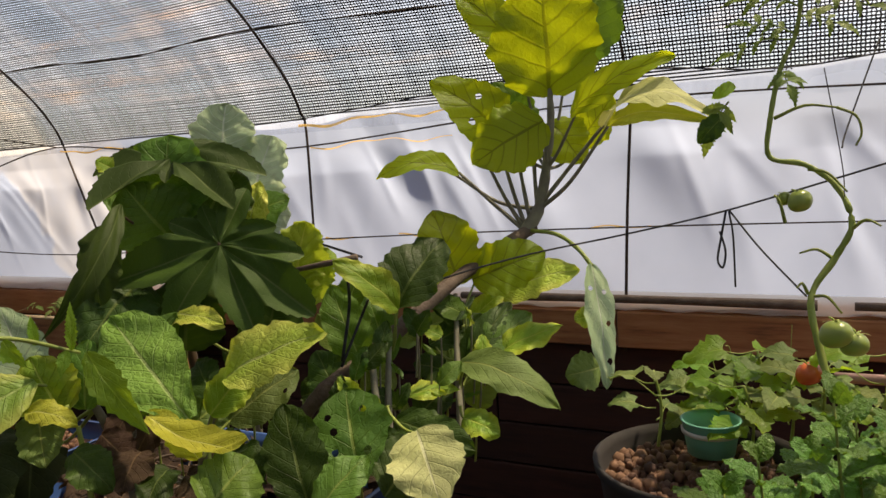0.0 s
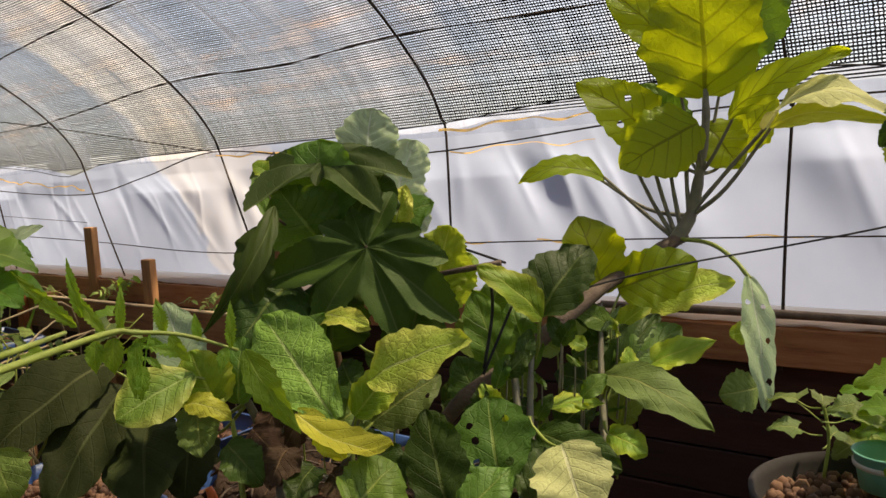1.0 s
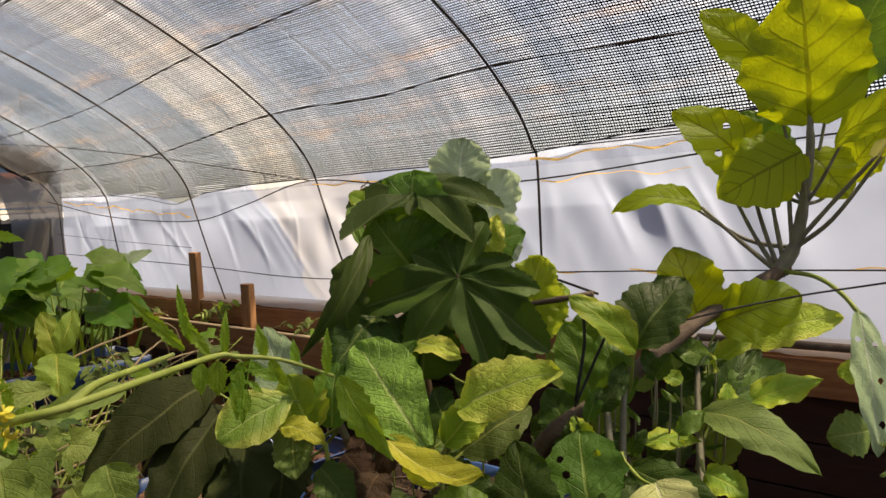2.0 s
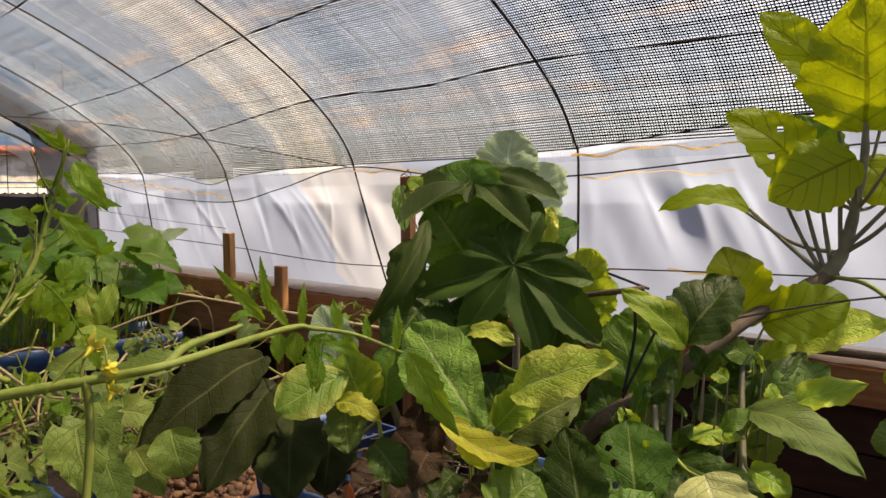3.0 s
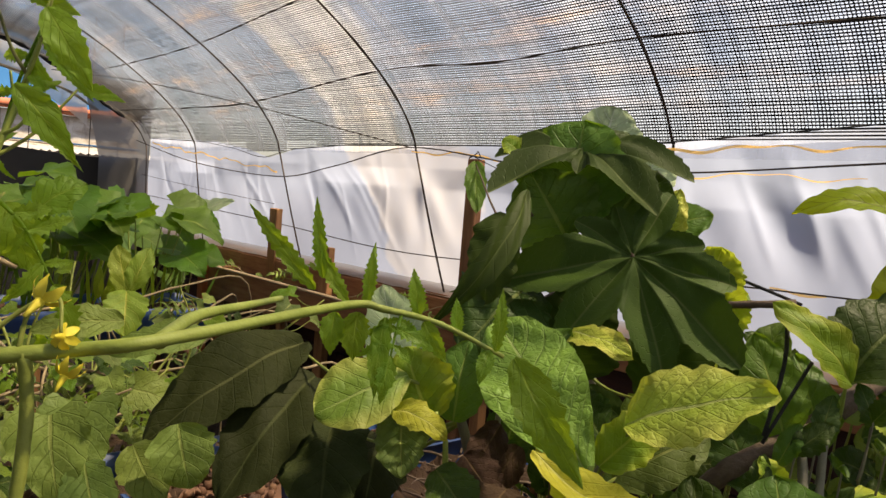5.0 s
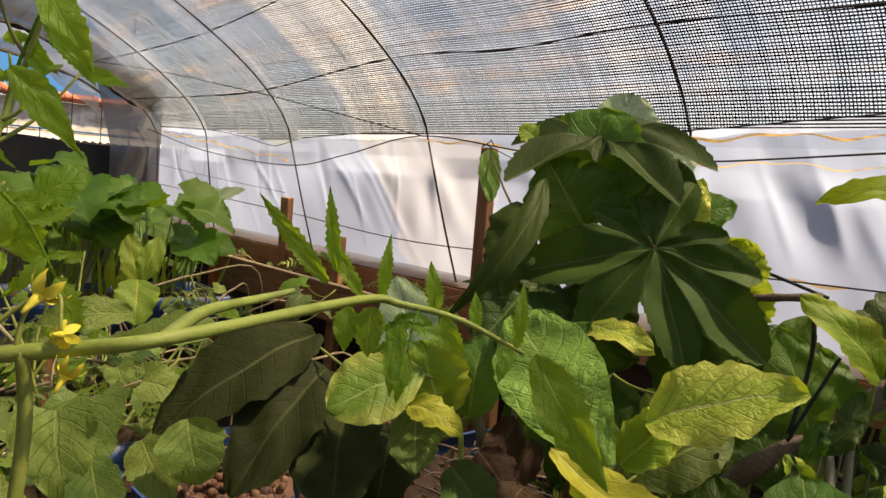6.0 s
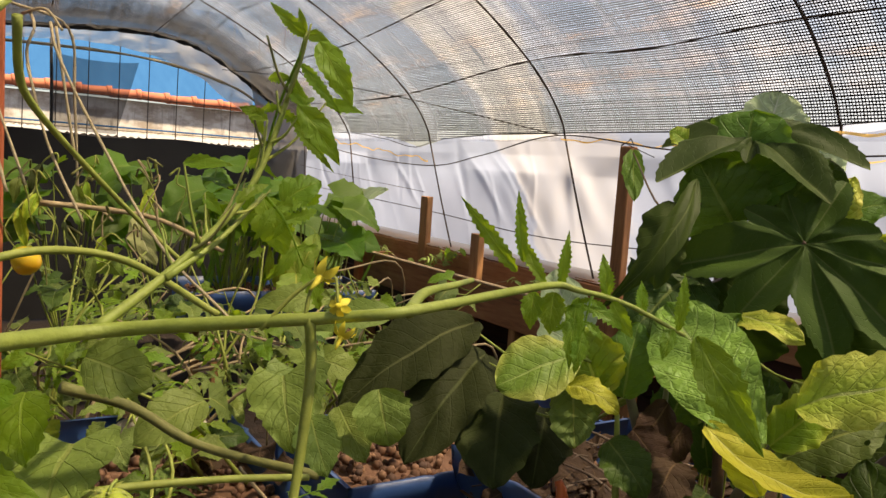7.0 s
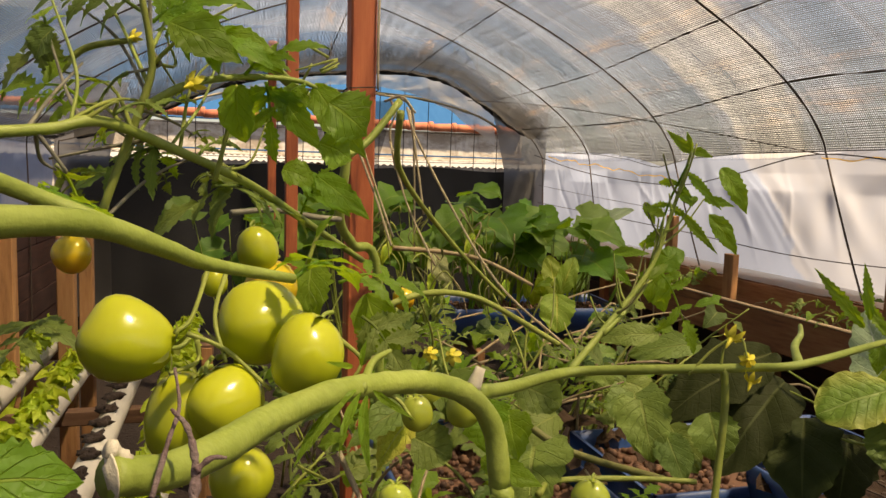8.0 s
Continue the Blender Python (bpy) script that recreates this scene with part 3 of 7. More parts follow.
def pebbles(c, rx, ry, z, n, r, seed=0, rnd=True):
    """A bed of clay balls, one mesh."""
    rng = random.Random(seed)
    bm = bmesh.new()
    bmesh.ops.create_icosphere(bm, subdivisions=1, radius=1)
    bm.verts.index_update()
    bv, bf = [v.co.copy() for v in bm.verts], [tuple(v.index for v in f.verts) for f in bm.faces]
    bm.free()
    vs, fs = [], []
    for i in range(n):
        while True:
            x, y = rng.uniform(-1, 1), rng.uniform(-1, 1)
            if not rnd or x * x + y * y < 1:
                break
        s = r * rng.uniform(0.6, 1.25)
        p = Vector((c[0] + x * rx, c[1] + y * ry, z + rng.uniform(-0.012, 0.008)))
        q = Euler((rng.uniform(0, 6), rng.uniform(0, 6), 0)).to_matrix()
        sc = Vector((s, s * rng.uniform(0.75, 1.1), s * rng.uniform(0.7, 0.95)))
        k = len(vs)
        vs.extend([p + q @ Vector((v.x * sc.x, v.y * sc.y, v.z * sc.z)) for v in bv])
        fs.extend([tuple(j + k for j in f) for f in bf])
    return vs, fs


# ---------------- the tunnel ----------------
X_R, X_L, X_C, Y_END, Y_BACK = 2.72, -1.66, 0.53, 7.2, -2.6
SPRING, APEX = 1.62, 2.90


def hoop(a, grow=0.0):
    """A point of the hoop's outline (x, z): a = 0 at the right springing, 1 at the left one."""
    half = (X_R - X_L) / 2
    c = math.cos(math.pi * a)
    k = (math.sqrt(c * c + 0.01) - 0.1) / 0.905
    return (X_C + (half + grow) * c, SPRING + grow * 0.6 + (APEX - SPRING + grow) * max(0.0, 1 - k) ** 0.58)


# outline of the opening at the far end
ARCH_X = (-1.75, -1.35, -0.78, -0.45, 0.0, 0.45, 0.93, 1.30, 1.64, 1.80, 2.04, 2.30, 2.75)
ARCH_Z = (1.60, 1.72, 1.965, 2.145, 2.28, 2.33, 2.38, 2.40, 2.36, 2.30, 2.155, 1.98, 1.72)


def end_z(x, y, z, rise=0.07):
    """Lowers a point of the roof to the gathered arch as it nears the far end."""
    w = np.clip((y - 5.7) / 1.42, 0, 1) ** 2
    return z + (np.minimum(z, np.interp(x, ARCH_X, ARCH_Z) + rise) - z) * w


ground = part("ground", ([(-150, -150, 0), (150, -150, 0), (150, 150, 0), (-150, 150, 0)], [(0, 1, 2, 3)]), EARTH)
tagged(ground, "bare reddish earth floor of the greenhouse", "ground", kind="structure")

# roof film
YS = np.linspace(Y_BACK, Y_END, 90)
AS = np.linspace(0, 1, 49)
rv, rf = [], []
for y in YS:
    for a in AS:
        x, z = hoop(a, 0.045)
        sag = 0.02 * math.sin(2 * math.pi * (y - 0.55) / 1.42) + 0.012 * math.sin(9 * a + 3.1 * y)
        rv.append((x, y, end_z(x, y, z + sag * math.sin(math.pi * a), 0.11)))
for i in range(len(YS) - 1):
    for j in range(len(AS) - 1):
        k = i * len(AS) + j
        rf.append((k, k + 1, k + len(AS) + 1, k + len(AS)))
roof = part("roof_film", (rv, rf), FILM_ROOF)
tagged(roof, "translucent weather-stained plastic film over the hoops", "roof", kind="structure")



# lower edge of the shade net along the right side
EDGE_Y = (-1.2, -0.18, 0.1, 0.4, 0.95, 1.54, 1.9, 2.5, 3.17, 3.97, 4.7, 4.8, 5.05, 5.4, 5.9, 6.95, 7.2)
EDGE_Z = (1.74, 1.735, 1.708, 1.748, 1.77, 1.727, 1.70, 1.684, 1.687, 1.688, 1.655, 1.635, 1.595, 1.655, 1.705, 1.735, 1.74)


def net_edge(y):
    """How high the net's lower edge hangs along the right side."""
    return float(np.interp(y, EDGE_Y, EDGE_Z))


OUT = [hoop(q / 200, 0.03) for q in range(101)]


def side_x(x, z, sign):
    """The side sheet stands upright, then follows the hoops."""
    if z < SPRING + 0.20:
        return x
    e = float(np.interp(z, [p[1] for p in OUT], [p[0] for p in OUT]))
    return e if x > X_C else 2 * X_C - e


def curtain(name, x, sign, y0, y1, z0, z1, mat, label, seed):
    """A hanging side sheet with slanting creases."""
    ny, nz = int((y1 - y0) * 105), 78
    rng = random.Random(seed)
    lines = []
    for _ in range(64):
        c = (rng.uniform(y0, y1), rng.uniform(z0 + 0.1, z1))
        w = radians(rng.choice((62, 68, 75, 82, 100, 55)) + rng.uniform(-6, 6))
        lines.append((c, (math.cos(w), math.sin(w)), rng.uniform(0.15, 0.5), rng.uniform(0.016, 0.04), rng.uniform(0.10, 0.30) * rng.choice((1, 1, -1))))
    for _ in range(60):
        c = (rng.uniform(y0, y1), rng.uniform(z0 + 0.05, z1 - 0.1))
        w = radians(rng.choice((48, 56, 64, 72, 115)) + rng.uniform(-6, 6))
        lines.append((c, (math.cos(w), math.sin(w)), rng.uniform(0.2, 0.5), rng.uniform(0.05, 0.11), rng.uniform(0.06, 0.16) * rng.choice((1, 1, -1))))
    # long pulls across the sheet
    for cy, cz, half in ((3.83, 1.32, 0.52), (3.95, 1.36, 0.40), (4.25, 1.38, 0.36), (5.2, 1.35, 0.35), (1.45, 1.50, 0.22), (1.62, 1.47, 0.20), (1.20, 1.42, 0.25)):
        lines.append(((cy, cz), (0.74, 0.67) if cy > 2 else (0.42, 0.91), half, 0.026 if cy > 2 else 0.020, 0.24 if cy > 2 else 0.36))
    for cy, cz, half, wd, am in ((1.68, 1.38, 0.28, 0.085, 0.15), (1.38, 1.35, 0.30, 0.10, 0.13), (1.02, 1.42, 0.28, 0.08, 0.13), (2.25, 1.40, 0.30, 0.10, -0.12)):
        lines.append(((cy, cz), (0.5, 0.866), half, wd, am))
    vs, fs = [], []
    for i in range(ny + 1):
        y = y0 + (y1 - y0) * i / ny
        near = [q for q in lines if abs(q[0][0] - y) < 0.75]
        top = min(z1, net_edge(y) + 0.012) if x > X_C else z1
        for j in range(nz + 1):
            f = j / nz
            z = z0 + (top - z0) * f
            d = 0.06 * noise.noise(Vector((y * 0.9 + z * 0.55, z * 0.7, seed))) + 0.010 * noise.noise(Vector((y * 5.5 + z * 1.7, z * 1.6, seed + 9)))
            for (cy, cz), (ty, tz), half, wd, am in near:
                dy, dz = y - cy, z - cz
                al, ac = dy * ty + dz * tz, dy * tz - dz * ty
                if abs(ac) < 3 * wd and abs(al) < 1.7 * half:
                    d += am * wd * 1.25 * math.exp(-(ac / wd) ** 2 - (al / half) ** 4)
            d = d if d > 0 else -0.05 * math.tanh(-d / 0.05)
            k = min(1, 0.12 + 1.3 * f) * (1 if z < SPRING - 0.15 else max(0.4, (SPRING + 0.02 - z) / 0.17))
            vs.append((side_x(x, z, sign) + sign * d * k, y, z))
    for i in range(ny):
        for j in range(nz):
            k = i * (nz + 1) + j
            fs.append((k, k + 1, k + nz + 2, k + nz + 1))
    return tagged(part(name, (vs, fs), mat), label, "curtain", kind="structure")


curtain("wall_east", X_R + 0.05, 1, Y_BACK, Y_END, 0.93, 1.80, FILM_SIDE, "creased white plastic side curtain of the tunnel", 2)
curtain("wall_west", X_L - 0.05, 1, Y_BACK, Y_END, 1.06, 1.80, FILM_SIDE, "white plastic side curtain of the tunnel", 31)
# near end is never in view: black sheet added to cut fill light
back = part("wall_south", ([(X_L - 0.05, Y_BACK, 0), (X_R + 0.05, Y_BACK, 0), (X_R + 0.05, Y_BACK, 2.0), (X_C, Y_BACK, 2.85), (X_L - 0.05, Y_BACK, 2.0)], [(0, 1, 2, 3, 4)]), CLOTH, smooth=False)
tagged(back, "unseen black sheet added behind the camera to cut fill light", "wall", kind="structure")

# faded bands that run along the side curtain
for y0, y1, z0, z1, half in ((0.95, 1.92, 1.69, 1.672, 0.0058), (1.70, 1.83, 1.203, 1.208, 0.005), (1.30, 1.49, 1.218, 1.212, 0.0055), (4.75, 6.9, 1.515, 1.69, 0.006), (1.22, 1.87, 1.588, 1.582, 0.0028), (2.2, 3.4, 1.60, 1.655, 0.004), (0.5, 0.72, 1.235, 1.23, 0.004)):
    n = max(6, int((y1 - y0) * 40))
    vs = []
    for i in range(n + 1):
        f = i / n
        y = y0 + (y1 - y0) * f
        z = z0 + (z1 - z0) * f + 0.010 * math.sin(13 * y) * min(1, 2 * (y1 - y0)) + 0.005 * math.sin(31 * y)
        for k in (-1, 1):
            vs.append((X_R - 0.05 + 0.012 * math.sin(9 * y), y, z + k * half * (0.75 + 0.45 * noise.noise((y * 9, z0, 0)))))
    fs = [(2 * i, 2 * i + 1, 2 * i + 3, 2 * i + 2) for i in range(n)]
    tagged(part("band", (vs, fs), TAPE), "faded orange reinforcing band on the plastic curtain", "trim", kind="structure")

# shade net: real strands, warp and weft
CELL_S, CELL_Y = 0.0118, 0.0118
arc = [Vector((hoop(i / 400)[0], 0, hoop(i / 400)[1])) for i in range(401)]
cum = [0.0]
for i in range(400):
    cum.append(cum[-1] + (arc[i + 1] - arc[i]).length)
TOTAL = cum[-1]


def arc_a(s):
    return float(np.interp(s, cum, np.linspace(0, 1, 401)))


def strands(name, runs, material):
    """Flat threads, each from its points (n x 3) and half widths (n x 3), as one mesh."""
    vs, fs, k = [], [], 0
    for p, w in runs:
        n = len(p)
        vs.append(np.stack([p - w, p + w], 1).reshape(-1, 3))
        i = k + 2 * np.arange(n - 1)
        fs.append(np.stack([i, i + 1, i + 3, i + 2], 1))
        k += 2 * n
    vs, fs = np.concatenate(vs).astype(np.float32), np.concatenate(fs).astype(np.int32)
    me = bpy.data.meshes.new(name)
    me.vertices.add(len(vs))
    me.vertices.foreach_set("co", vs.ravel())
    me.loops.add(fs.size)
    me.loops.foreach_set("vertex_index", fs.ravel())
    me.polygons.add(len(fs))
    me.polygons.foreach_set("loop_start", np.arange(0, fs.size, 4, dtype=np.int32))
    me.update(calc_edges=True)
    me.materials.append(material)
    return new(name, me)


rng = np.random.default_rng(4)
WARP = np.cumsum(CELL_S * rng.uniform(0.94, 1.06, int(TOTAL / CELL_S * 0.995)))
WARP_A = np.array([arc_a(q) for q in WARP])
WARP_X = np.array([hoop(a, 0.012)[0] for a in WARP_A])
WARP_Z = np.array([hoop(a, 0.012)[1] for a in WARP_A])


def net_row(y, x, z, a):
    zz = z + 0.012 * np.sin(4.4 * y) * np.sin(np.pi * a)
    return np.stack([x, np.broadcast_to(y, x.shape), end_z(x, y, zz)], 1)


runs = []
for k in range(1, len(WARP) - 1):
    ys = np.arange(-1.2, 7.15, 0.12)
    hang = np.interp(ys, EDGE_Y, EDGE_Z)
    if WARP_A[k] < 0.5:
        ys = ys[hang < WARP_Z[k]]
    if len(ys) < 2:
        continue
    p = np.stack([np.full(len(ys), WARP_X[k]), ys, end_z(WARP_X[k], ys, WARP_Z[k] + 0.012 * np.sin(4.4 * ys) * np.sin(np.pi * WARP_A[k]))], 1)
    t = np.array([WARP_X[k + 1] - WARP_X[k - 1], 0, WARP_Z[k + 1] - WARP_Z[k - 1]])
    t /= np.linalg.norm(t)
    wide = 0.0029 * rng.uniform(0.8, 1.25)
    runs.append((p, np.tile(t * wide, (len(p), 1))))
    runs.append((p, np.tile(np.array([-t[2], 0, t[0]]) * wide * 0.6, (len(p), 1))))
y, row = -1.2, 0
zig = np.where(np.arange(len(WARP)) % 2 == 0, 1.0, -1.0) * CELL_Y * 0.2
coarse = np.unique(np.linspace(0, len(WARP) - 1, 70).astype(int))
while y < 7.15:
    low = (WARP_A > 0.5) | (WARP_Z >= net_edge(y))
    if -0.4 < y < 4.4:
        pick = np.nonzero(low & (WARP_A < 0.5))[0]
        rest = coarse[WARP_A[coarse] > 0.495]
    else:
        pick, rest = coarse[low[coarse]], None
    for idx in (pick, rest):
        if idx is None or len(idx) < 2:
            continue
        p = net_row(y, WARP_X[idx], WARP_Z[idx], WARP_A[idx])
        if idx is pick and rest is not None:
            p[:, 1] += zig[idx] * (1 if row % 2 else -1)
        runs.append((p, np.tile(np.array([0, 0.0021 * rng.uniform(0.8, 1.25), 0]), (len(p), 1))))
    y += CELL_Y * rng.uniform(0.95, 1.05)
    row += 1
net = strands("shade_net", runs, NET)
tagged(net, "black knitted shade netting slung under the plastic roof", "net", kind="stuff")
hem = [Vector((hoop(0)[0] - 0.02 - max(0, net_edge(y) - SPRING) * 0.25, y, net_edge(y))) for y in np.arange(-1.2, 7.1, 0.2)]
tagged(part("net_hem", tube(hem, 0.0026, 0.0026, 6, 2), CORD), "black cord along the lower hem of the net", "cord", kind="structure")

# hoops of dark bar
for i, y in enumerate((-0.85, 0.57, 1.91, 3.4, 4.8, 6.1, 7.12)):
    slant = (0, 0, 0.03, 0.42, 0.52, 0.38, 0.2)[i]
    if i == 1:
        pts = [(2.66, y + 0.03, 0.80), (2.665, y + 0.01, 1.3), (2.66, y - 0.02, 1.75)]
    else:
        pts = [(2.655, y - slant, 0.80), (2.675, y - slant * 0.45, 1.25)]
    pts += [(hoop(a, -0.02)[0], y, end_z(hoop(a, -0.02)[0], y, hoop(a, -0.02)[1], 0.045)) for a in np.linspace(0.02, 0.98, 30)]
    pts += [(X_L + 0.03, y, 1.2), (X_L + 0.03, y, 0.0)]
    tagged(part("hoop", tube(pts, 0.0052, 0.0052, 7, 3, 0.12, i), RUST), "rusty dark iron hoop bar of the tunnel", "hoop", "hoops of the tunnel", "structure")


def wire(pts, r=0.0035, name="wire", mat=None, label="dark slack wire strung along the hoops", cat="wire"):
    return tagged(part(name, tube(pts, r, r, 5, 6, 0.15, len(pts)), mat or RUST), label, cat, kind="structure")


wire([(2.62, -1, 1.60), (2.63, 0.57, 1.66), (2.67, 1.91, 1.585), (2.62, 2.6, 1.60), (2.64, 3.4, 1.67), (2.66, 4.1, 1.56), (2.68, 4.8, 1.48), (2.68, 6.1, 1.55), (2.6, 7.1, 1.71)])
wire([(2.44, -1, 2.02), (2.45, 0.57, 2.0), (2.44, 1.91, 2.035), (2.42, 2.6, 2.0), (2.42, 3.4, 2.02), (2.44, 4.8, 1.92), (2.46, 6.1, 1.93), (2.45, 7.1, 1.95)])
wire([(2.05, -1, 2.33), (2.06, 0.57, 2.36), (2.04, 1.91, 2.36), (2.03, 3.4, 2.30), (2.1, 4.8, 2.22), (2.12, 6.1, 2.2), (2.1, 7.1, 2.2)])
wire([(2.66, 3.4, 1.67), (2.46, 4.8, 1.91), (2.2, 6.1, 2.1), (1.9, 7.1, 2.2)], 0.003)
wire([(1.4, -1, 2.6), (1.42, 1.91, 2.6), (1.38, 3.4, 2.57), (1.42, 4.8, 2.58), (1.36, 6.1, 2.5), (1.3, 7.1, 2.4)])
wire([(0.55, -1, 2.75), (0.55, 1.91, 2.74), (0.55, 4.8, 2.74), (0.55, 7.1, 2.45)])
wire([(-0.5, -1, 2.6), (-0.5, 3.4, 2.6), (-0.5, 7.1, 2.4)])
wire([(2.64, -1, 1.25), (2.65, 0.57, 1.235), (2.64, 1.91, 1.20), (2.66, 3.4, 1.13), (2.67, 4.8, 1.18), (2.66, 7.1, 1.25)], 0.0028)
wire([(2.68, 4.8, 1.30), (2.68, 6.1, 1.36), (2.66, 7.1, 1.42)], 0.0018)

# low boarded wall under the curtain
bed = thing("wall_base", (2.66, 0, 0), "low wall of dark reddish planks below a timber rail", "wall", kind="structure")
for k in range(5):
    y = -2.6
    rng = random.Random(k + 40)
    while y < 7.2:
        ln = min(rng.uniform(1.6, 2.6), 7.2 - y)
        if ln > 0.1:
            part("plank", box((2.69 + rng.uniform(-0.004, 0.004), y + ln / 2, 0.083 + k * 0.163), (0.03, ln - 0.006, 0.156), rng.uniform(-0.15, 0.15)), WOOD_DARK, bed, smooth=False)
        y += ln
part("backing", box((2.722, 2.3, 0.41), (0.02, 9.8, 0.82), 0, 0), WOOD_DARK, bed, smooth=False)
west = thing("wall_base", (-1.66, 0, 0), "low wall of dark planks along the lettuce rack", "wall", kind="structure")
for k in range(6):
    y = -2.6
    rng = random.Random(k + 80)
    while y < 7.2:
        ln = min(rng.uniform(1.6, 2.6), 7.2 - y)
        if ln > 0.1:
            part("plank", box((-1.66 + rng.uniform(-0.004, 0.004), y + ln / 2, 0.09 + k * 0.18), (0.03, ln - 0.006, 0.174), rng.uniform(-0.15, 0.15)), WOOD_DARK, west, smooth=False)
        y += ln
rail = thing("rail", (2.66, 0, 0.8), "long weathered timber rail that carries the curtain", "rail", kind="structure")
for y0, y1, dx in ((-2.6, 0.62, 0.0), (0.62, 2.9, 0.008), (2.9, 5.1, -0.004), (5.1, 7.2, 0.004)):
    part("board", box((2.64 + dx, (y0 + y1) / 2, 0.885), (0.045, y1 - y0 - 0.006, 0.125), 0.0), WOOD_Y, rail, smooth=False)
    part("board", box((2.68 + dx, (y0 + y1) / 2, 0.955), (0.10, y1 - y0 - 0.004, 0.018), 0.0), WOOD_Y, rail, smooth=False)
# hem of the curtain, folded over the top of the rail
sv = []
for i in range(281):
    y = -2.5 + 9.6 * i / 280
    n1, n2 = noise.noise((y * 3.1, 0, 7)), noise.noise((y * 11, 3, 1))
    for x, z in ((2.765, 0.992), (2.74, 0.980 + 0.005 * n2), (2.69, 0.972 + 0.004 * n2), (2.635 + 0.018 * n1, 0.970 + 0.003 * n2), (2.612 + 0.02 * n1, 0.958 + 0.010 * n2)):
        sv.append((x, y, z))
skirt = part("curtain_hem", (sv, [(5 * i + j, 5 * i + j + 1, 5 * i + j + 6, 5 * i + j + 5) for i in range(280) for j in range(4)]), FILM_HEM)
tagged(skirt, "white plastic hem folded over the timber rail", "curtain", kind="structure")
# loose timbers lying on the rail
for y0, y1, z in ((0.0, 1.2, 0.989), (-1.4, -0.1, 0.989)):
    tagged(part("batten", tube([(2.62, y0, z), (2.615, (y0 + y1) / 2, z + 0.004), (2.62, y1, z)], 0.015, 0.013, 7, 4, 0.2), STEM_BARK), "rough round pole lying on the timber rail", "pole")

# planting trough in front of the rail
trough = thing("planter_box", (2.45, 3.9, 0), "long planter box of rough brown boards", "planter")
part("front_board", box((2.36, 3.72, 0.775), (0.028, 2.7, 0.19), 0.6), WOOD_Y, trough, smooth=False)
# thin cap strip, added to paint the sun along the board's edge
part("top_edge", box((2.358, 3.72, 0.8755), (0.034, 2.69, 0.011), 0.6), WOOD_SUNLIT, trough, "top edge with sunlight put into its pale colour", smooth=False)
part("end_board", box((2.48, 5.06, 0.77), (0.24, 0.028, 0.18), 0), WOOD_Y, trough, smooth=False)
part("soil", box((2.5, 3.72, 0.76), (0.26, 2.6, 0.05), 0.6), EARTH, trough, "dark potting soil")
for y in (2.5, 3.3, 4.1, 4.9):
    part("leg", box((2.385, y, 0.34), (0.05, 0.05, 0.68), 0), WOOD_Z, trough, smooth=False)


WOOD_DARKER = wood_mat("stake_brown", (0.28, 0.12, 0.045), (0.38, 0.18, 0.07), (0.08, 0.035, 0.015), (3, 3, 0.3))


def stake(x, y, z0, z1, w, d, rz, mat, label, lean=0.0):
    ob = part("stake", box((x, y, (z0 + z1) / 2), (w, d, z1 - z0), rz, 0.004, lean, 0), mat, smooth=False)
    return tagged(ob, label, "stake", "stakes along the planter")


stake(2.44, 3.77, 0.0, 1.115, 0.045, 0.075, 4, WOOD_Z, "short weathered wooden stake beside the planter")
stake(2.62, 4.66, 0.0, 1.275, 0.045, 0.085, 3, WOOD_Z, "tall weathered wooden stake behind the planter")
stake(2.355, 2.60, 0.0, 1.595, 0.045, 0.06, 5, WOOD_DARKER, "tall brown wooden stake behind the castor plant")
stake(2.318, 5.00, 0.0, 0.935, 0.05, 0.07, 0, RED_POST, "short red-painted stake at the end of the planter")

tagged(part("stake_wire", tube([(2.33, 2.55, 1.598), (2.34, 2.58, 1.625), (2.36, 2.61, 1.618), (2.35, 2.64, 1.598), (2.33, 2.60, 1.606), (2.34, 2.56, 1.590), (2.40, 2.50, 1.555)], 0.0022, 0.0018, 6, 6), CORD), "dark wire looped over the top of the brown stake", "wire")

# red posts down the middle
for y, z1 in ((2.24, 2.72), (4.72, 2.72), (7.0, 2.6)):
    ob = part("post", box((0.088, y, z1 / 2), (0.07, 0.07, z1), 2, 0.005), RED_POST, smooth=False)
    tagged(ob, "upright red-painted square timber post", "post", "posts down the middle", "structure")

# far end: black cloth below, wire grid above
end = thing("wall_north", (0.5, Y_END, 0), "black shade cloth across the far end of the tunnel", "wall", kind="structure")
vs, fs = [], []
for i in range(61):
    x = -1.6 + 4.25 * i / 60
    for j in range(9):
        z = 0.02 + 1.53 * j / 8 + (0.015 * math.sin(5 * x) if j == 8 else 0)
        vs.append((x, Y_END + 0.03 * math.sin(3.1 * x + 0.8 * z) + 0.012 * math.sin(11 * x), z))
fs = [(i * 9 + j, i * 9 + j + 1, (i + 1) * 9 + j + 1, (i + 1) * 9 + j) for i in range(60) for j in range(8)]
part("cloth", (vs, fs), CLOTH, end)
for i in range(18):
    x = -1.5 + 0.235 * i
    part("bar", tube([(x, Y_END + 0.06, 1.5), (x + 0.01, Y_END + 0.06, 2.72)], 0.004, 0.004, 5, 2), RUST, end)
for z in (1.62, 1.9, 2.25):
    part("bar", tube([(-1.6, Y_END + 0.066, z), (0.5, Y_END + 0.066, z - 0.02), (2.65, Y_END + 0.066, z)], 0.0032, 0.0032, 5, 3), RUST, end)
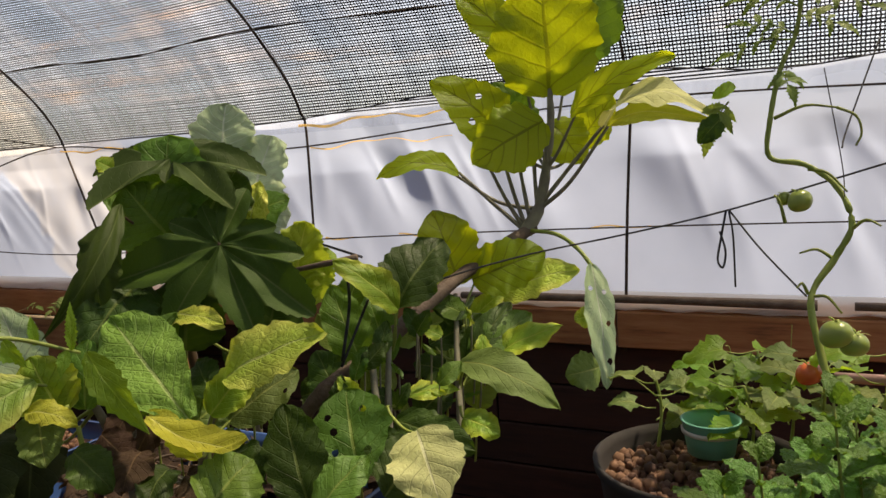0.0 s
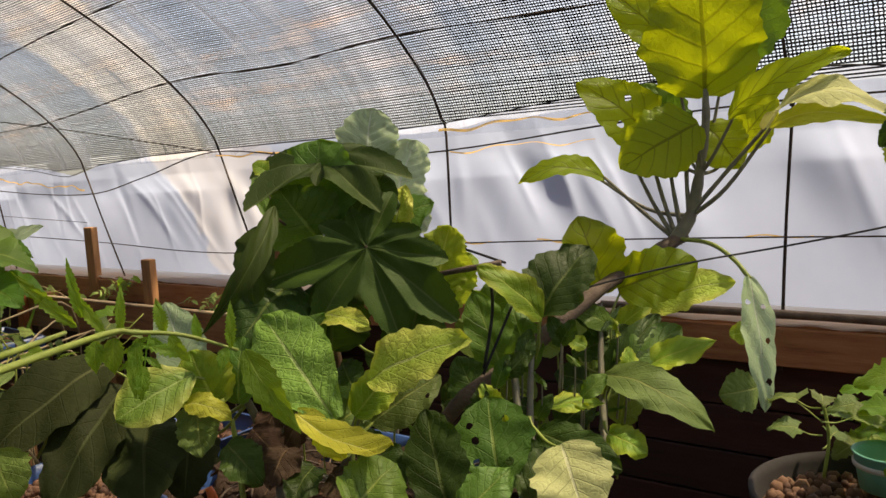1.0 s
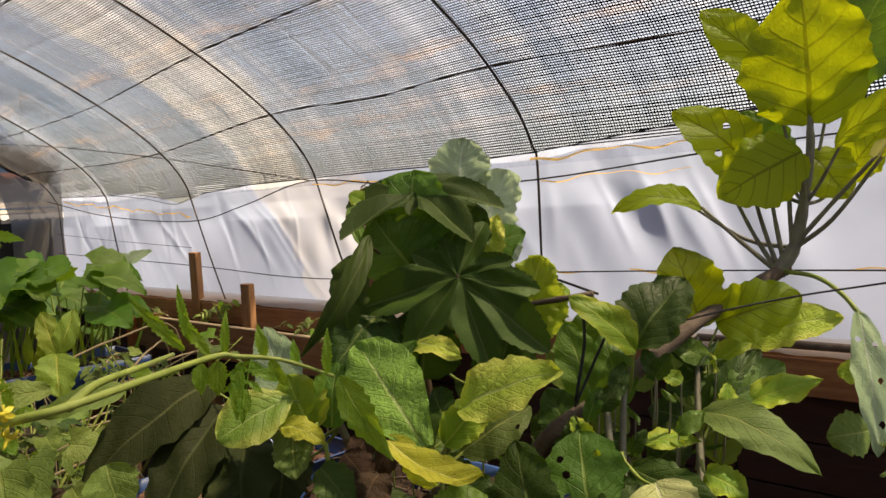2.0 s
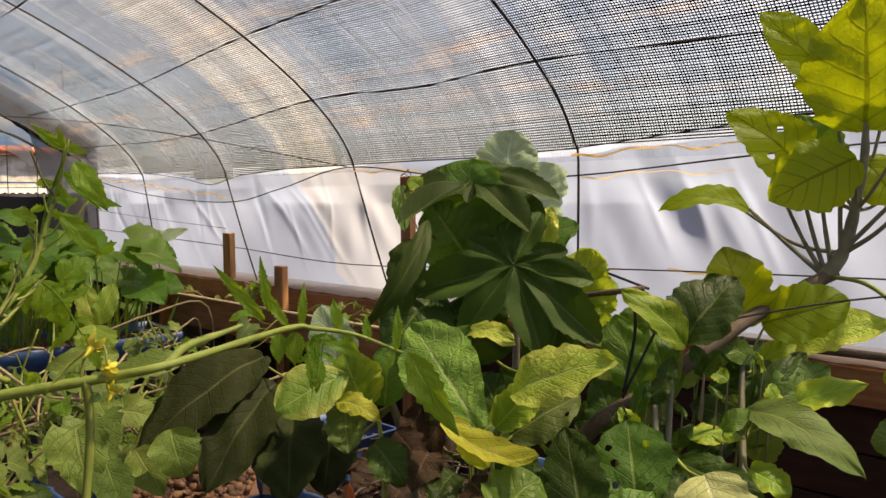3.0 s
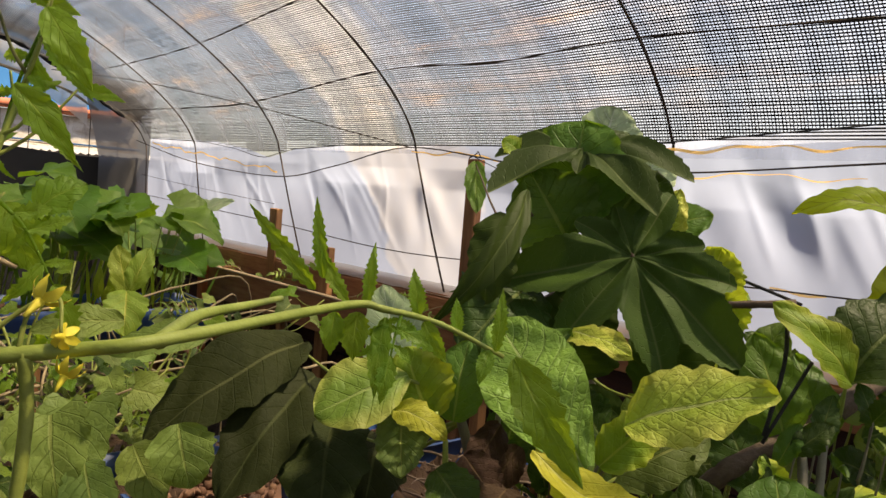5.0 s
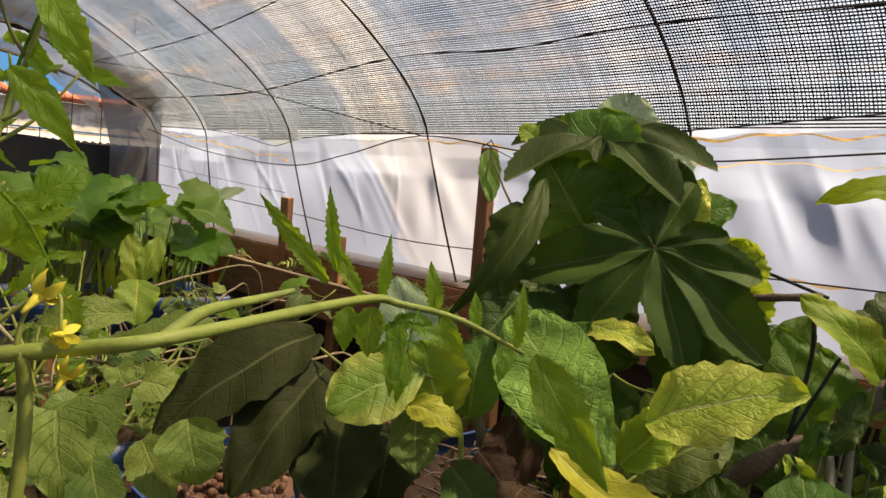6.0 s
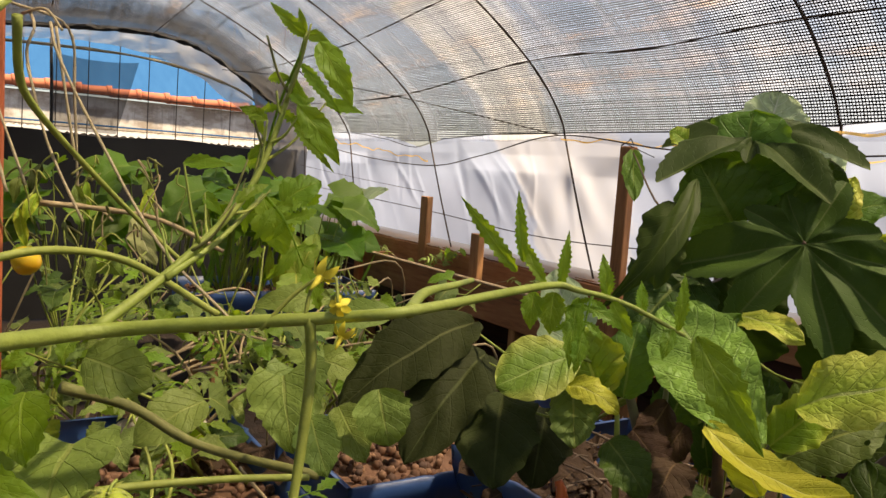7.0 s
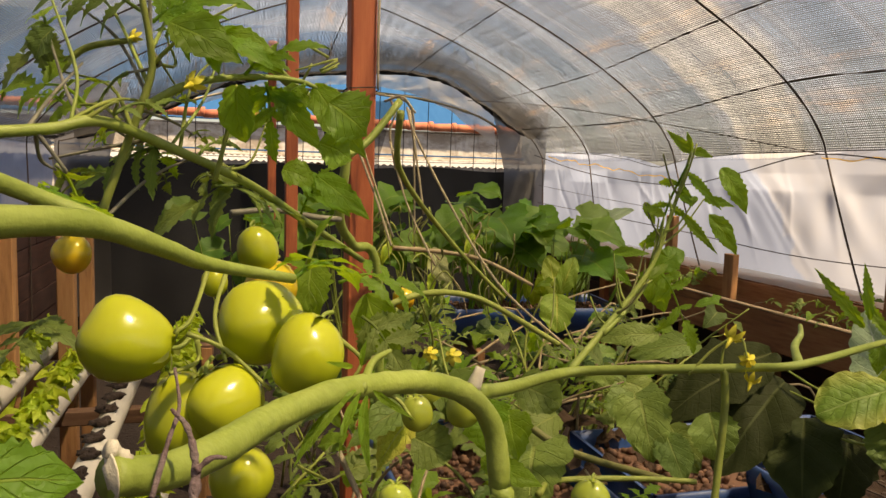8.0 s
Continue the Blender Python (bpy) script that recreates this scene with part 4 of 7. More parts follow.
for sx, x0, x1 in ((1, 2.30, 2.74), (-1, -1.68, -1.25)):
    gv, gf = [], []
    for j in range(13):
        z = 0.2 + 2.0 * j / 12
        xi = (x0 if sx > 0 else x1) - sx * 0.25 * max(0, z - 1.55)
        xo = x1 if sx > 0 else x0
        for i in range(7):
            x = xi + (xo - xi) * i / 6
            gv.append((x, Y_END - 0.05 + 0.03 * math.sin(9 * x + 2 * z), z))
    gf = [(j * 7 + i, j * 7 + i + 1, (j + 1) * 7 + i + 1, (j + 1) * 7 + i) for j in range(12) for i in range(6)]
    part("flap", (gv, gf), FILM_GREY, end, "grey netting gathered at the corner")
# gathered edge of the net round the far opening
ax = np.linspace(-1.5, 2.6, 90)
az = np.interp(ax, ARCH_X, ARCH_Z)
az = np.convolve(np.pad(az, 4, "edge"), np.ones(9) / 9, "valid")
gv, gf = [], []
for i, (x, z) in enumerate(zip(ax, az)):
    ruck = 0.02 * math.sin(19 * x) + 0.014 * math.sin(47 * x)
    for j in range(9):
        f = j / 8
        gv.append((x + 0.01 * math.sin(31 * x + 7 * f), 7.14 - 0.50 * (1 - f) + 0.03 * math.sin(13 * x + 5 * f), z + (0.20 + ruck) * (1 - f) ** 1.3 + 0.012 * math.sin(23 * x + 9 * f) + 0.03))
gf = [(i * 9 + j, i * 9 + j + 1, (i + 1) * 9 + j + 1, (i + 1) * 9 + j) for i in range(len(ax) - 1) for j in range(8)]
part("valance", (gv, gf), NET_GATHER, end, "grey netting drooping round the opening")
part("gathered_net", tube([(x, 7.15, z + 0.03) for x, z in zip(ax[::3], az[::3])], 0.016, 0.016, 8, 3, 0.6, 3), CLOTH, end, "bunched black netting round the opening")
# crumpled clear strip that hangs inside the arch
gv = []
for i in range(70):
    x = -0.5 + 2.72 * i / 69
    zt = float(np.interp(x, ax, az)) + 0.04
    depth = (0.22 - 0.06 * math.sin(2.3 * x)) * min(1, 0.35 + 0.25 * max(0, x + 0.5))
    for j in range(6):
        f = j / 5
        gv.append((x, 7.22 + 0.03 * noise.noise((x * 5, f * 3, 2)) + 0.02 * math.sin(17 * x + 6 * f), zt - depth * f + 0.012 * noise.noise((x * 7, f, 5))))
part("clear_strip", (gv, [(i * 6 + j, i * 6 + j + 1, (i + 1) * 6 + j + 1, (i + 1) * 6 + j) for i in range(69) for j in range(5)]), CLEAR_STRIP, end, "crumpled clear plastic strip")
part("twisted_rope", tube([(-0.9, 7.2, 1.98), (-0.2, 7.2, 2.18), (0.7, 7.2, 2.235), (1.4, 7.2, 2.21), (2.0, 7.2, 2.08), (2.3, 7.2, 1.93)], 0.012, 0.01, 7, 6, 0.5, 8), ROPE, end, "slack twisted cord")
gv = []
for i in range(13):
    f = i / 12
    for j in range(9):
        g = j / 8
        gv.append((0.60 + f * (0.65 - 0.17 * g), 7.31 + 0.012 * math.sin(9 * f + 3 * g), 2.19 - g * 0.62 - 0.03 * math.sin(3.1 * f) * (1 - g)))
part("net_panel", (gv, [(i * 9 + j, i * 9 + j + 1, (i + 1) * 9 + j + 1, (i + 1) * 9 + j) for i in range(12) for j in range(8)]), NET_PANEL, end, "dark see-through netting panel")
part("pole", tube([(0.585, 7.29, 1.2), (0.59, 7.29, 1.75), (0.58, 7.29, 2.3)], 0.014, 0.012, 8, 4, 0.1), CORD, end, "dark upright pole")

# neighbouring house behind the far end
house = thing("house", (2.0, 12.0, 0), "old neighbouring house with stained white wall and clay ridge tiles", "house")
part("wall", box((-0.1, 12.2, 1.08), (9.0, 0.3, 2.16), 0, 0.01), RENDER_WALL, house, smooth=False)
part("roof", ([(-4.6, 12.05, 2.2), (4.4, 12.05, 2.2), (4.4, 16.0, 4.3), (-4.6, 16.0, 4.3)], [(0, 1, 2, 3)]), BLUE_ROOF, house, "blue sheet roof", smooth=False)
for i in range(23):
    x = -4.5 + 0.385 * i
    z = 2.285 - 0.016 * (x + 1.3) if x < 3 else 2.215
    part("ridge_tile", tube([(x, 11.98, z + 0.008 * math.sin(i * 2.3)), (x + 0.33, 11.98, z + 0.006), (x + 0.345, 11.98, z + 0.012), (x + 0.41, 11.98, z + 0.012)], 0.062, 0.078, 9, 3), TILE, house)
part("ledge", box((-0.1, 11.96, 1.70), (9.0, 0.16, 0.035), 0, 0.006), RENDER_WALL, house, "weathered ledge under the wall", smooth=False)
part("blue_trim", box((-0.1, 11.945, 1.765), (9.0, 0.06, 0.022), 0, 0.004), BLUE_ROOF, house, "faded blue painted strip", smooth=False)
canopy = thing("tin_canopy", (1.5, 9.6, 0), "pale corrugated sheet canopy outside the tunnel", "canopy")
cv, cf = [], []
for i in range(281):
    x = -3.0 + 7.6 * i / 280
    dz = 0.012 * math.sin(2 * math.pi * x / 0.076)
    cv += [(x, 8.9, 1.585 + dz), (x, 10.6, 1.665 + dz)]
cf = [(2 * i, 2 * i + 1, 2 * i + 3, 2 * i + 2) for i in range(280)]
part("sheet", (cv, cf), TIN, canopy)
for x in (-2.8, 0.8, 4.4):
    part("leg", box((x, 9.8, 0.81), (0.06, 0.06, 1.62)), WOOD_Z, canopy, smooth=False)


# ---------------- plants and beds ----------------
def L(plant, B, T, w, mat, face=(-0.75, -0.45, 0.5), shape="oval", label="", pet=None, pr=0.004, pm=None, **kw):
    """One leaf of a plant: its blade, and a stalk to the point pet where one is given."""
    L.n += 1
    kw.setdefault("seed", L.n)
    ob = part("leaf", blade(B, T, w, face, shape, **kw), mat, plant, label)
    if pet:
        b, p = Vector(B), Vector(pet)
        tip = b.lerp(Vector(T), 0.06)
        mid = b.lerp(p, 0.5) + Vector((0, 0, -0.12 * (b - p).length))
        part("leaf_stalk", tube([p, mid, tip], pr, pr * 0.6, 6, 5), pm or STEM_PALE, ob)
    return ob


L.n = 0


def drum_bed(c, ln, wd, z, rz, label, dip=0.05):
    """Half a blue drum laid on its side, on a timber stand, filled with clay balls."""
    ob = thing("drum_planter", (c[0], c[1], 0), label, "planter", "blue drum planters")
    R = wd / 2
    rot = Matrix.Rotation(radians(rz), 3, "Z")
    vs, fs = [], []
    prof = []
    for i in range(17):
        w = math.pi * i / 16
        prof.append((R * math.cos(w), -R * math.sin(w) * 0.85))
    inner = [(x * 0.955, y * 0.955) for x, y in reversed(prof)]
    ring = prof + inner
    m = len(ring)
    ys = [-ln / 2, -ln / 2 + 0.02, -ln * 0.28, -ln * 0.26, -ln * 0.24, 0, ln * 0.24, ln * 0.26, ln * 0.28, ln / 2 - 0.02, ln / 2]
    for k, q in enumerate(ys):
        g = 1.03 if k in (3, 7) else 1.0
        for x, y in ring:
            v = rot @ Vector((x * g, q, 0))
            vs.append((c[0] + v.x, c[1] + v.y, z + y * g))
    for k in range(len(ys) - 1):
        for i in range(m):
            j = (i + 1) % m
            fs.append((k * m + i, k * m + j, (k + 1) * m + j, (k + 1) * m + i))
    part("shell", (vs, fs), BLUE, ob, "blue plastic half drum")
    for e in (-1, 1):
        ev = []
        for q in (e * (ln / 2 - 0.012), e * ln / 2):
            for x, y in prof:
                v = rot @ Vector((x, q, 0))
                ev.append((c[0] + v.x, c[1] + v.y, z + y))
        n = len(prof)
        ef = [tuple(range(n)), tuple(range(2 * n - 1, n - 1, -1))] + [(i, i + 1, n + i + 1, n + i) for i in range(n - 1)] + [(n - 1, 0, n, 2 * n - 1)]
        part("end_panel", (ev, ef), BLUE, ob)
    g = pebbles((0, 0), ln / 2 - 0.03, R * 0.9, 0, 620, 0.014, int(c[0] * 100), False)
    pv = []
    for v in g[0]:
        w = rot @ Vector((v.y, v.x, 0))
        pv.append((c[0] + w.x, c[1] + w.y, z - dip + v.z))
    tagged(part("gravel", (pv, g[1]), PEBBLE, ob, "brown clay balls"), kind="stuff")
    bed_v = [(c[0] + (rot @ Vector((x, y, 0))).x, c[1] + (rot @ Vector((x, y, 0))).y, z - dip - 0.01) for x, y in ((-R * 0.93, -ln / 2 + 0.015), (R * 0.93, -ln / 2 + 0.015), (R * 0.93, ln / 2 - 0.015), (-R * 0.93, ln / 2 - 0.015))]
    part("fill", (bed_v, [(0, 1, 2, 3)]), PEBBLE, ob, "brown clay balls")
    for sx in (-1, 1):
        for sy in (-1, 1):
            v = rot @ Vector((sx * (R + 0.03), sy * ln * 0.36, 0))
            part("leg", box((c[0] + v.x, c[1] + v.y, (z - R * 0.85) / 2), (0.05, 0.05, z - R * 0.85), rz), WOOD_Z, ob, smooth=False)
    for sy in (-1, 1):
        v = rot @ Vector((0, sy * ln * 0.36, 0))
        part("cross_bar", box((c[0] + v.x, c[1] + v.y, z - R * 0.85 - 0.032), (wd + 0.06, 0.05, 0.06), rz), WOOD_X, ob, smooth=False)
    return ob


drum_bed((1.32, 1.30), 0.92, 0.58, 0.80, 0, "half blue drum full of clay balls and leafy plants", 0.10)
drum_bed((1.24, 2.03), 0.92, 0.50, 0.72, 90, "half blue drum of clay balls beside the middle posts")
drum_bed((1.62, 4.72), 1.10, 0.58, 0.70, 86, "half blue drum of clay balls under the squash plants")
drum_bed((0.42, 2.00), 0.92, 0.54, 0.72, 0, "half blue drum of clay balls round a red post")
drum_bed((0.14, 1.03), 0.86, 0.52, 0.62, 4, "half blue drum of clay balls under the tomato vine")

# ---- collard with yellowing leaves
KA = thing("collard_plant", (1.111, 1.059, 0.903), "collard plant with yellowing quilted leaves in a drum planter", "plant", "collards")
part("stem", tube([(1.133, 1.093, 0.842), (1.123, 1.063, 0.932), (1.088, 0.997, 1.031), (1.082, 0.968, 1.084)], 0.011, 0.006, 8, 5, 0.15), STEM_PURPLE, KA)
HA = (1.084, 0.997, 1.022)
L(KA, (0.983, 0.936, 1.090), (1.051, 1.167, 1.226), 0.148, LEAF_QUILT, (-0.7, -0.4, 0.6), "obovate", "broad quilted green leaf", HA, arch=0.08, fold=0.12, wave=0.04, ragged=0.25, quilt=0.03, hook=-0.1)
L(KA, (1.089, 0.950, 1.133), (1.156, 0.771, 1.210), 0.118, LEAF_YELLOW, (-0.7, -0.35, 0.75), "oval", "bright yellow-green leaf", HA, arch=0.07, fold=0.15, wave=0.07)
L(KA, (1.128, 1.114, 1.228), (1.123, 0.973, 1.221), 0.060, LEAF_YELLOW, (-0.6, -0.4, 0.8), "oval", "small yellow-green leaf", (1.125, 1.078, 1.144), arch=0.12, wave=0.1)
L(KA, (0.951, 0.997, 1.101), (0.945, 0.779, 1.091), 0.062, LEAF_GOLD, (-0.35, -0.45, 0.85), "oval", "golden drooping leaf", None, arch=-0.16, fold=0.6, wave=0.06)
L(KA, (0.981, 0.922, 1.026), (0.985, 0.983, 1.105), 0.055, LEAF_GOLD, (-0.8, -0.4, 0.4), "oval", "golden curled leaf lobe", HA, arch=0.15, fold=0.1, wave=0.08)
L(KA, (1.128, 0.988, 1.034), (1.234, 0.899, 1.110), 0.105, LEAF_DULL, (-0.8, -0.3, 0.4), "oval", "dull grey-green leaf with holes", HA, holes=5, nu=22, nv=14)
L(KA, (1.068, 0.974, 1.067), (1.145, 0.928, 1.154), 0.075, LEAF_LIME, (-0.7, -0.6, 0.3), "oval", "lime green inner leaf", HA, wave=0.1)
L(KA, (1.096, 0.793, 0.917), (1.164, 0.883, 1.065), 0.118, LEAF_DARK, (-0.9, -0.4, 0.25), "oval", "smooth dark green round leaf", (1.173, 0.958, 0.845), arch=0.06, fold=0.1, wave=0.02)
L(KA, (0.898, 0.831, 0.987), (0.997, 0.818, 1.033), 0.115, LEAF, (-0.7, -0.4, 0.6), "oval", "green lower leaf", HA, wave=0.07)
L(KA, (1.000, 0.699, 0.961), (1.090, 0.656, 1.023), 0.075, LEAF, (-0.8, -0.2, 0.6), "oval", "green lower leaf", None)
L(KA, (1.073, 1.041, 1.032), (1.210, 1.037, 1.066), 0.09, LEAF, (-0.5, -0.7, 0.4), "oval", "", HA)
L(KA, (1.110, 1.000, 1.088), (1.173, 1.098, 1.130), 0.07, LEAF_DARK, (-0.8, -0.4, 0.4), "oval", "", HA)

for a, b, w, mt in (((0.915, 1.146, 1.035), (0.920, 1.063, 0.976), 0.075, LEAF_DARK), ((1.008, 1.089, 1.007), (0.926, 1.052, 0.963), 0.08, LEAF_DRY), ((1.020, 1.036, 0.977), (0.932, 1.008, 0.942), 0.07, LEAF_DARK), ((1.121, 0.968, 0.979), (1.095, 0.883, 0.946), 0.07, LEAF_DARK), ((1.024, 1.000, 0.970), (1.006, 0.904, 0.930), 0.075, LEAF_DRY), ((0.991, 1.168, 1.036), (0.992, 1.090, 0.981), 0.07, LEAF_DRY)):
    L(KA, a, b, w, mt, (-0.6, -0.4, 0.7), "oval", "", (1.114, 1.061, 0.913), 0.003, STEM_PURPLE, arch=0.15, wave=0.1)

# ---- second collard with lime leaves
KB = thing("collard_plant", (1.073, 1.214, 0.871), "collard plant with lime green leaves and purple stems", "plant", "collards")
HB = (0.967, 1.201, 1.141)
part("stem", tube([(1.101, 1.228, 0.835), (1.063, 1.205, 0.948), (1.009, 1.197, 1.078), HB], 0.010, 0.006, 8, 5, 0.2, 2), STEM_PURPLE, KB)
part("stem", tube([(1.081, 1.213, 0.881), (1.076, 1.187, 0.998), (1.078, 1.180, 1.140)], 0.008, 0.004, 8, 5, 0.2, 3), STEM_PURPLE, KB)
part("stem", tube([(0.932, 1.133, 0.911), (0.937, 1.147, 1.004), (0.934, 1.151, 1.074)], 0.006, 0.004, 7, 5, 0.1, 4), STEM_PALE, KB)
L(KB, (0.915, 1.225, 1.155), (0.777, 1.262, 1.102), 0.112, LEAF_LIMEPALE, (-0.6, -0.6, 0.6), "obovate", "pale lime green leaf", HB, arch=0.08, wave=0.02, ragged=0.2, quilt=0.02)
L(KB, (0.888, 1.216, 1.107), (0.923, 1.136, 1.081), 0.05, LEAF_GOLD, (-0.5, -0.5, 0.8), "oval", "golden leaf tip", (0.944, 1.182, 1.104), arch=0.2, wave=0.1)
L(KB, (0.935, 1.249, 1.120), (0.940, 1.335, 1.279), 0.10, LEAF_FROST, (-0.7, -0.6, 0.4), "oval", "grey-green upright leaf", HB, arch=0.06)
L(KB, (0.946, 1.202, 1.089), (0.928, 1.250, 1.194), 0.12, LEAF_LIME, (-0.8, -0.5, 0.3), "oval", "", HB)
L(KB, (0.973, 1.178, 1.089), (1.003, 1.188, 1.211), 0.09, LEAF, (-0.8, -0.5, 0.3), "oval", "", HB)
L(KB, (0.939, 1.262, 1.089), (0.902, 1.205, 1.004), 0.085, LEAF_DULL, (-0.7, -0.6, 0.2), "oval", "dull hanging leaf", (0.961, 1.218, 1.094), arch=0.05)
L(KB, (1.068, 1.167, 1.074), (0.982, 1.157, 0.991), 0.055, LEAF_DRY, (-0.7, -0.6, 0.2), "oval", "withered brown leaf", None, wave=0.12)
L(KB, (1.127, 1.176, 1.026), (1.047, 1.184, 0.934), 0.06, LEAF_DRY, (-0.7, -0.6, 0.2), "oval", "withered brown leaf", None, wave=0.12)
L(KB, (1.069, 1.154, 1.123), (1.116, 1.079, 1.242), 0.08, LEAF, (-0.8, -0.4, 0.35), "oval", "", (1.075, 1.180, 1.129))
# low leaves, dark by kind and darkened further for the shade under the plants
L(KB, (1.002, 1.658, 1.116), (0.672, 1.624, 0.967), 0.15, LEAF_SHADED_OLIVE, (-0.6, -0.6, 0.55), "oval", "broad shaded olive leaf with pale veins", HB, arch=0.10, fold=0.25)
L(KB, (1.000, 1.606, 1.057), (0.768, 1.521, 0.879), 0.155, LEAF_DEEP_SHADE, (-0.7, -0.6, 0.3), "oval", "long shaded dark leaf", HB, arch=0.12, fold=0.35)
L(KB, (1.012, 1.548, 0.987), (0.909, 1.421, 0.844), 0.17, LEAF_DEEP_SHADE, (-0.7, -0.6, 0.3), "oval", "dark drooping leaf", (1.005, 1.201, 1.078), arch=0.1, fold=0.3)
L(KB, (1.079, 1.490, 0.965), (0.992, 1.412, 0.837), 0.13, LEAF_DEEP_SHADE, (-0.6, -0.7, 0.3), "oval", "dark drooping leaf", (1.009, 1.197, 1.078), arch=0.12)

# ---- castor plant
CA = thing("castor_plant", (1.30, 1.16, 0.74), "castor plant with large dark lobed leaves", "plant")
part("stem", tube([(1.30, 1.22, 0.72), (1.33, 1.26, 1.0), (1.31, 1.28, 1.25), (1.30, 1.30, 1.45)], 0.013, 0.008, 8, 6, 0.12), STEM_CASTOR, CA)
C1, C2 = (1.207, 1.045, 1.359), (1.255, 1.197, 1.535)


def castor(C, top, face, R, lobes, seed, foot, label, **kw):
    ob = part("leaf", palm_leaf(C, top, face, R, lobes, seed, **kw), LEAF_CASTOR, CA, label)
    c = Vector(C)
    part("leaf_stalk", tube([foot, Vector(foot).lerp(c, 0.55) + Vector((0.05, 0.05, 0.05)), c], 0.006, 0.004, 7, 6), STEM_CASTOR, ob, "reddish leaf stalk")
    return ob


castor(C1, (0.0, 0.0, 1), (-0.72, -0.55, 0.42), 0.205, ((20, 0.45), (58, 0.55), (104, 1.05), (145, 0.9), (198, 0.95), (229, 1.12), (260, 0.8), (288, 0.57), (335, 0.66)), 3, (1.31, 1.28, 1.38), "dark lobed castor leaf hanging towards the path", droop=0.12, cup=-0.03)
castor(C2, (0.5, 0.35, 0.4), (-0.40, -0.32, 0.86), 0.185, ((15, 0.5), (62, 0.65), (100, 0.85), (133, 1.08), (176, 0.45), (220, 1.08), (262, 1.04), (310, 0.66)), 5, (1.30, 1.30, 1.44), "dark lobed castor leaf spread like an umbrella", droop=0.12, cup=-0.03)
L(CA, (1.100, 1.181, 1.450), (0.930, 1.215, 1.225), 0.050, LEAF_CASTOR, (-0.2, -0.95, 0.3), "lance", "long hanging dark lobe", (1.28, 1.29, 1.40), arch=0.2, nu=20, pm=STEM_CASTOR)
L(CA, (1.098, 1.221, 1.410), (1.052, 1.212, 1.259), 0.09, LEAF_CASTOR, (-0.85, -0.4, 0.2), "oval", "", (1.28, 1.29, 1.40), pm=STEM_CASTOR)
L(CA, (1.142, 1.196, 1.293), (1.000, 1.198, 1.191), 0.16, LEAF_DARK, (-0.8, -0.4, 0.35), "oval", "shaded dark green leaf", (1.31, 1.26, 1.2), pm=STEM_CASTOR)
L(CA, (1.220, 1.190, 1.374), (1.154, 1.229, 1.484), 0.17, LEAF, (-0.8, -0.3, 0.5), "oval", "green leaf behind the castor leaves", (1.31, 1.28, 1.3))
L(CA, (1.361, 1.133, 1.382), (1.422, 1.032, 1.434), 0.10, LEAF, (-0.8, -0.3, 0.5), "oval", "pointed green leaf", (1.31, 1.28, 1.35))
L(CA, (1.357, 1.102, 1.345), (1.385, 1.080, 1.477), 0.07, LEAF_YELLOW, (-0.8, -0.4, 0.3), "oval", "yellow-green leaf edge", (1.31, 1.28, 1.35))
L(CA, (1.237, 1.204, 1.396), (1.264, 1.207, 1.583), 0.19, LEAF, (-0.8, -0.4, 0.35), "round", "green leaf behind the castor leaves", (1.31, 1.30, 1.42))
L(CA, (1.167, 1.271, 1.519), (1.143, 1.290, 1.537), 0.04, LEAF_LIME, (-0.7, -0.4, 0.5), "oval", "", (1.30, 1.30, 1.44))
L(CA, (1.259, 1.151, 1.369), (1.341, 1.101, 1.504), 0.15, LEAF_DARK, (-0.8, -0.4, 0.35), "round", "", (1.31, 1.30, 1.42))
L(CA, (1.304, 1.038, 1.099), (1.348, 1.009, 1.285), 0.14, LEAF_CASTOR, (-0.85, -0.4, 0.2), "oval", "", (1.31, 1.28, 1.2))
L(CA, (1.191, 1.144, 1.145), (1.214, 1.131, 1.305), 0.17, LEAF_CASTOR, (-0.85, -0.4, 0.2), "oval", "", (1.31, 1.28, 1.1))
part("side_shoot", tube([(1.179, 1.282, 1.213), (1.206, 1.189, 1.276), (1.210, 1.134, 1.303)], 0.006, 0.011, 7, 5, 0.2), STEM_CASTOR, CA, "cut brown side shoot")
L(CA, (1.460, 1.074, 1.201), (1.503, 1.053, 1.376), 0.13, LEAF_LETTUCE, (-0.85, -0.45, 0.2), "round", "crinkled light green leaf", None, wave=0.22, nu=30, nv=18, quilt=0.08, teeth=0.05)
L(CA, (1.485, 1.070, 1.183), (1.542, 1.024, 1.308), 0.09, LEAF_LETTUCE, (-0.85, -0.45, 0.2), "round", "crinkled light green leaf", None, wave=0.22, quilt=0.08, teeth=0.05)

# ---- collard behind the castor plant
KC = thing("collard_plant", (1.92, 1.62, 0.0), "tall collard with pale frosted quilted leaves behind the castor plant", "plant", "collards")
part("stem", tube([(1.92, 1.62, 0.0), (1.93, 1.63, 0.6), (1.90, 1.60, 1.1), (1.90, 1.60, 1.46)], 0.014, 0.009, 8, 6, 0.15), STEM_PURPLE, KC)
for B, T, w in (((1.86, 1.62, 1.50), (1.865, 1.585, 1.705), 0.19), ((1.90, 1.55, 1.40), (1.93, 1.47, 1.60), 0.17), ((1.84, 1.66, 1.44), (1.80, 1.74, 1.60), 0.16), ((1.88, 1.56, 1.30), (1.93, 1.43, 1.42), 0.15)):
    L(KC, B, T, w, LEAF_FROST, (-0.65, -0.5, 0.55), "round", "pale frosted quilted leaf", (1.90, 1.60, 1.30), 0.006, wave=0.08, arch=0.1, nu=34, nv=20, quilt=0.06)

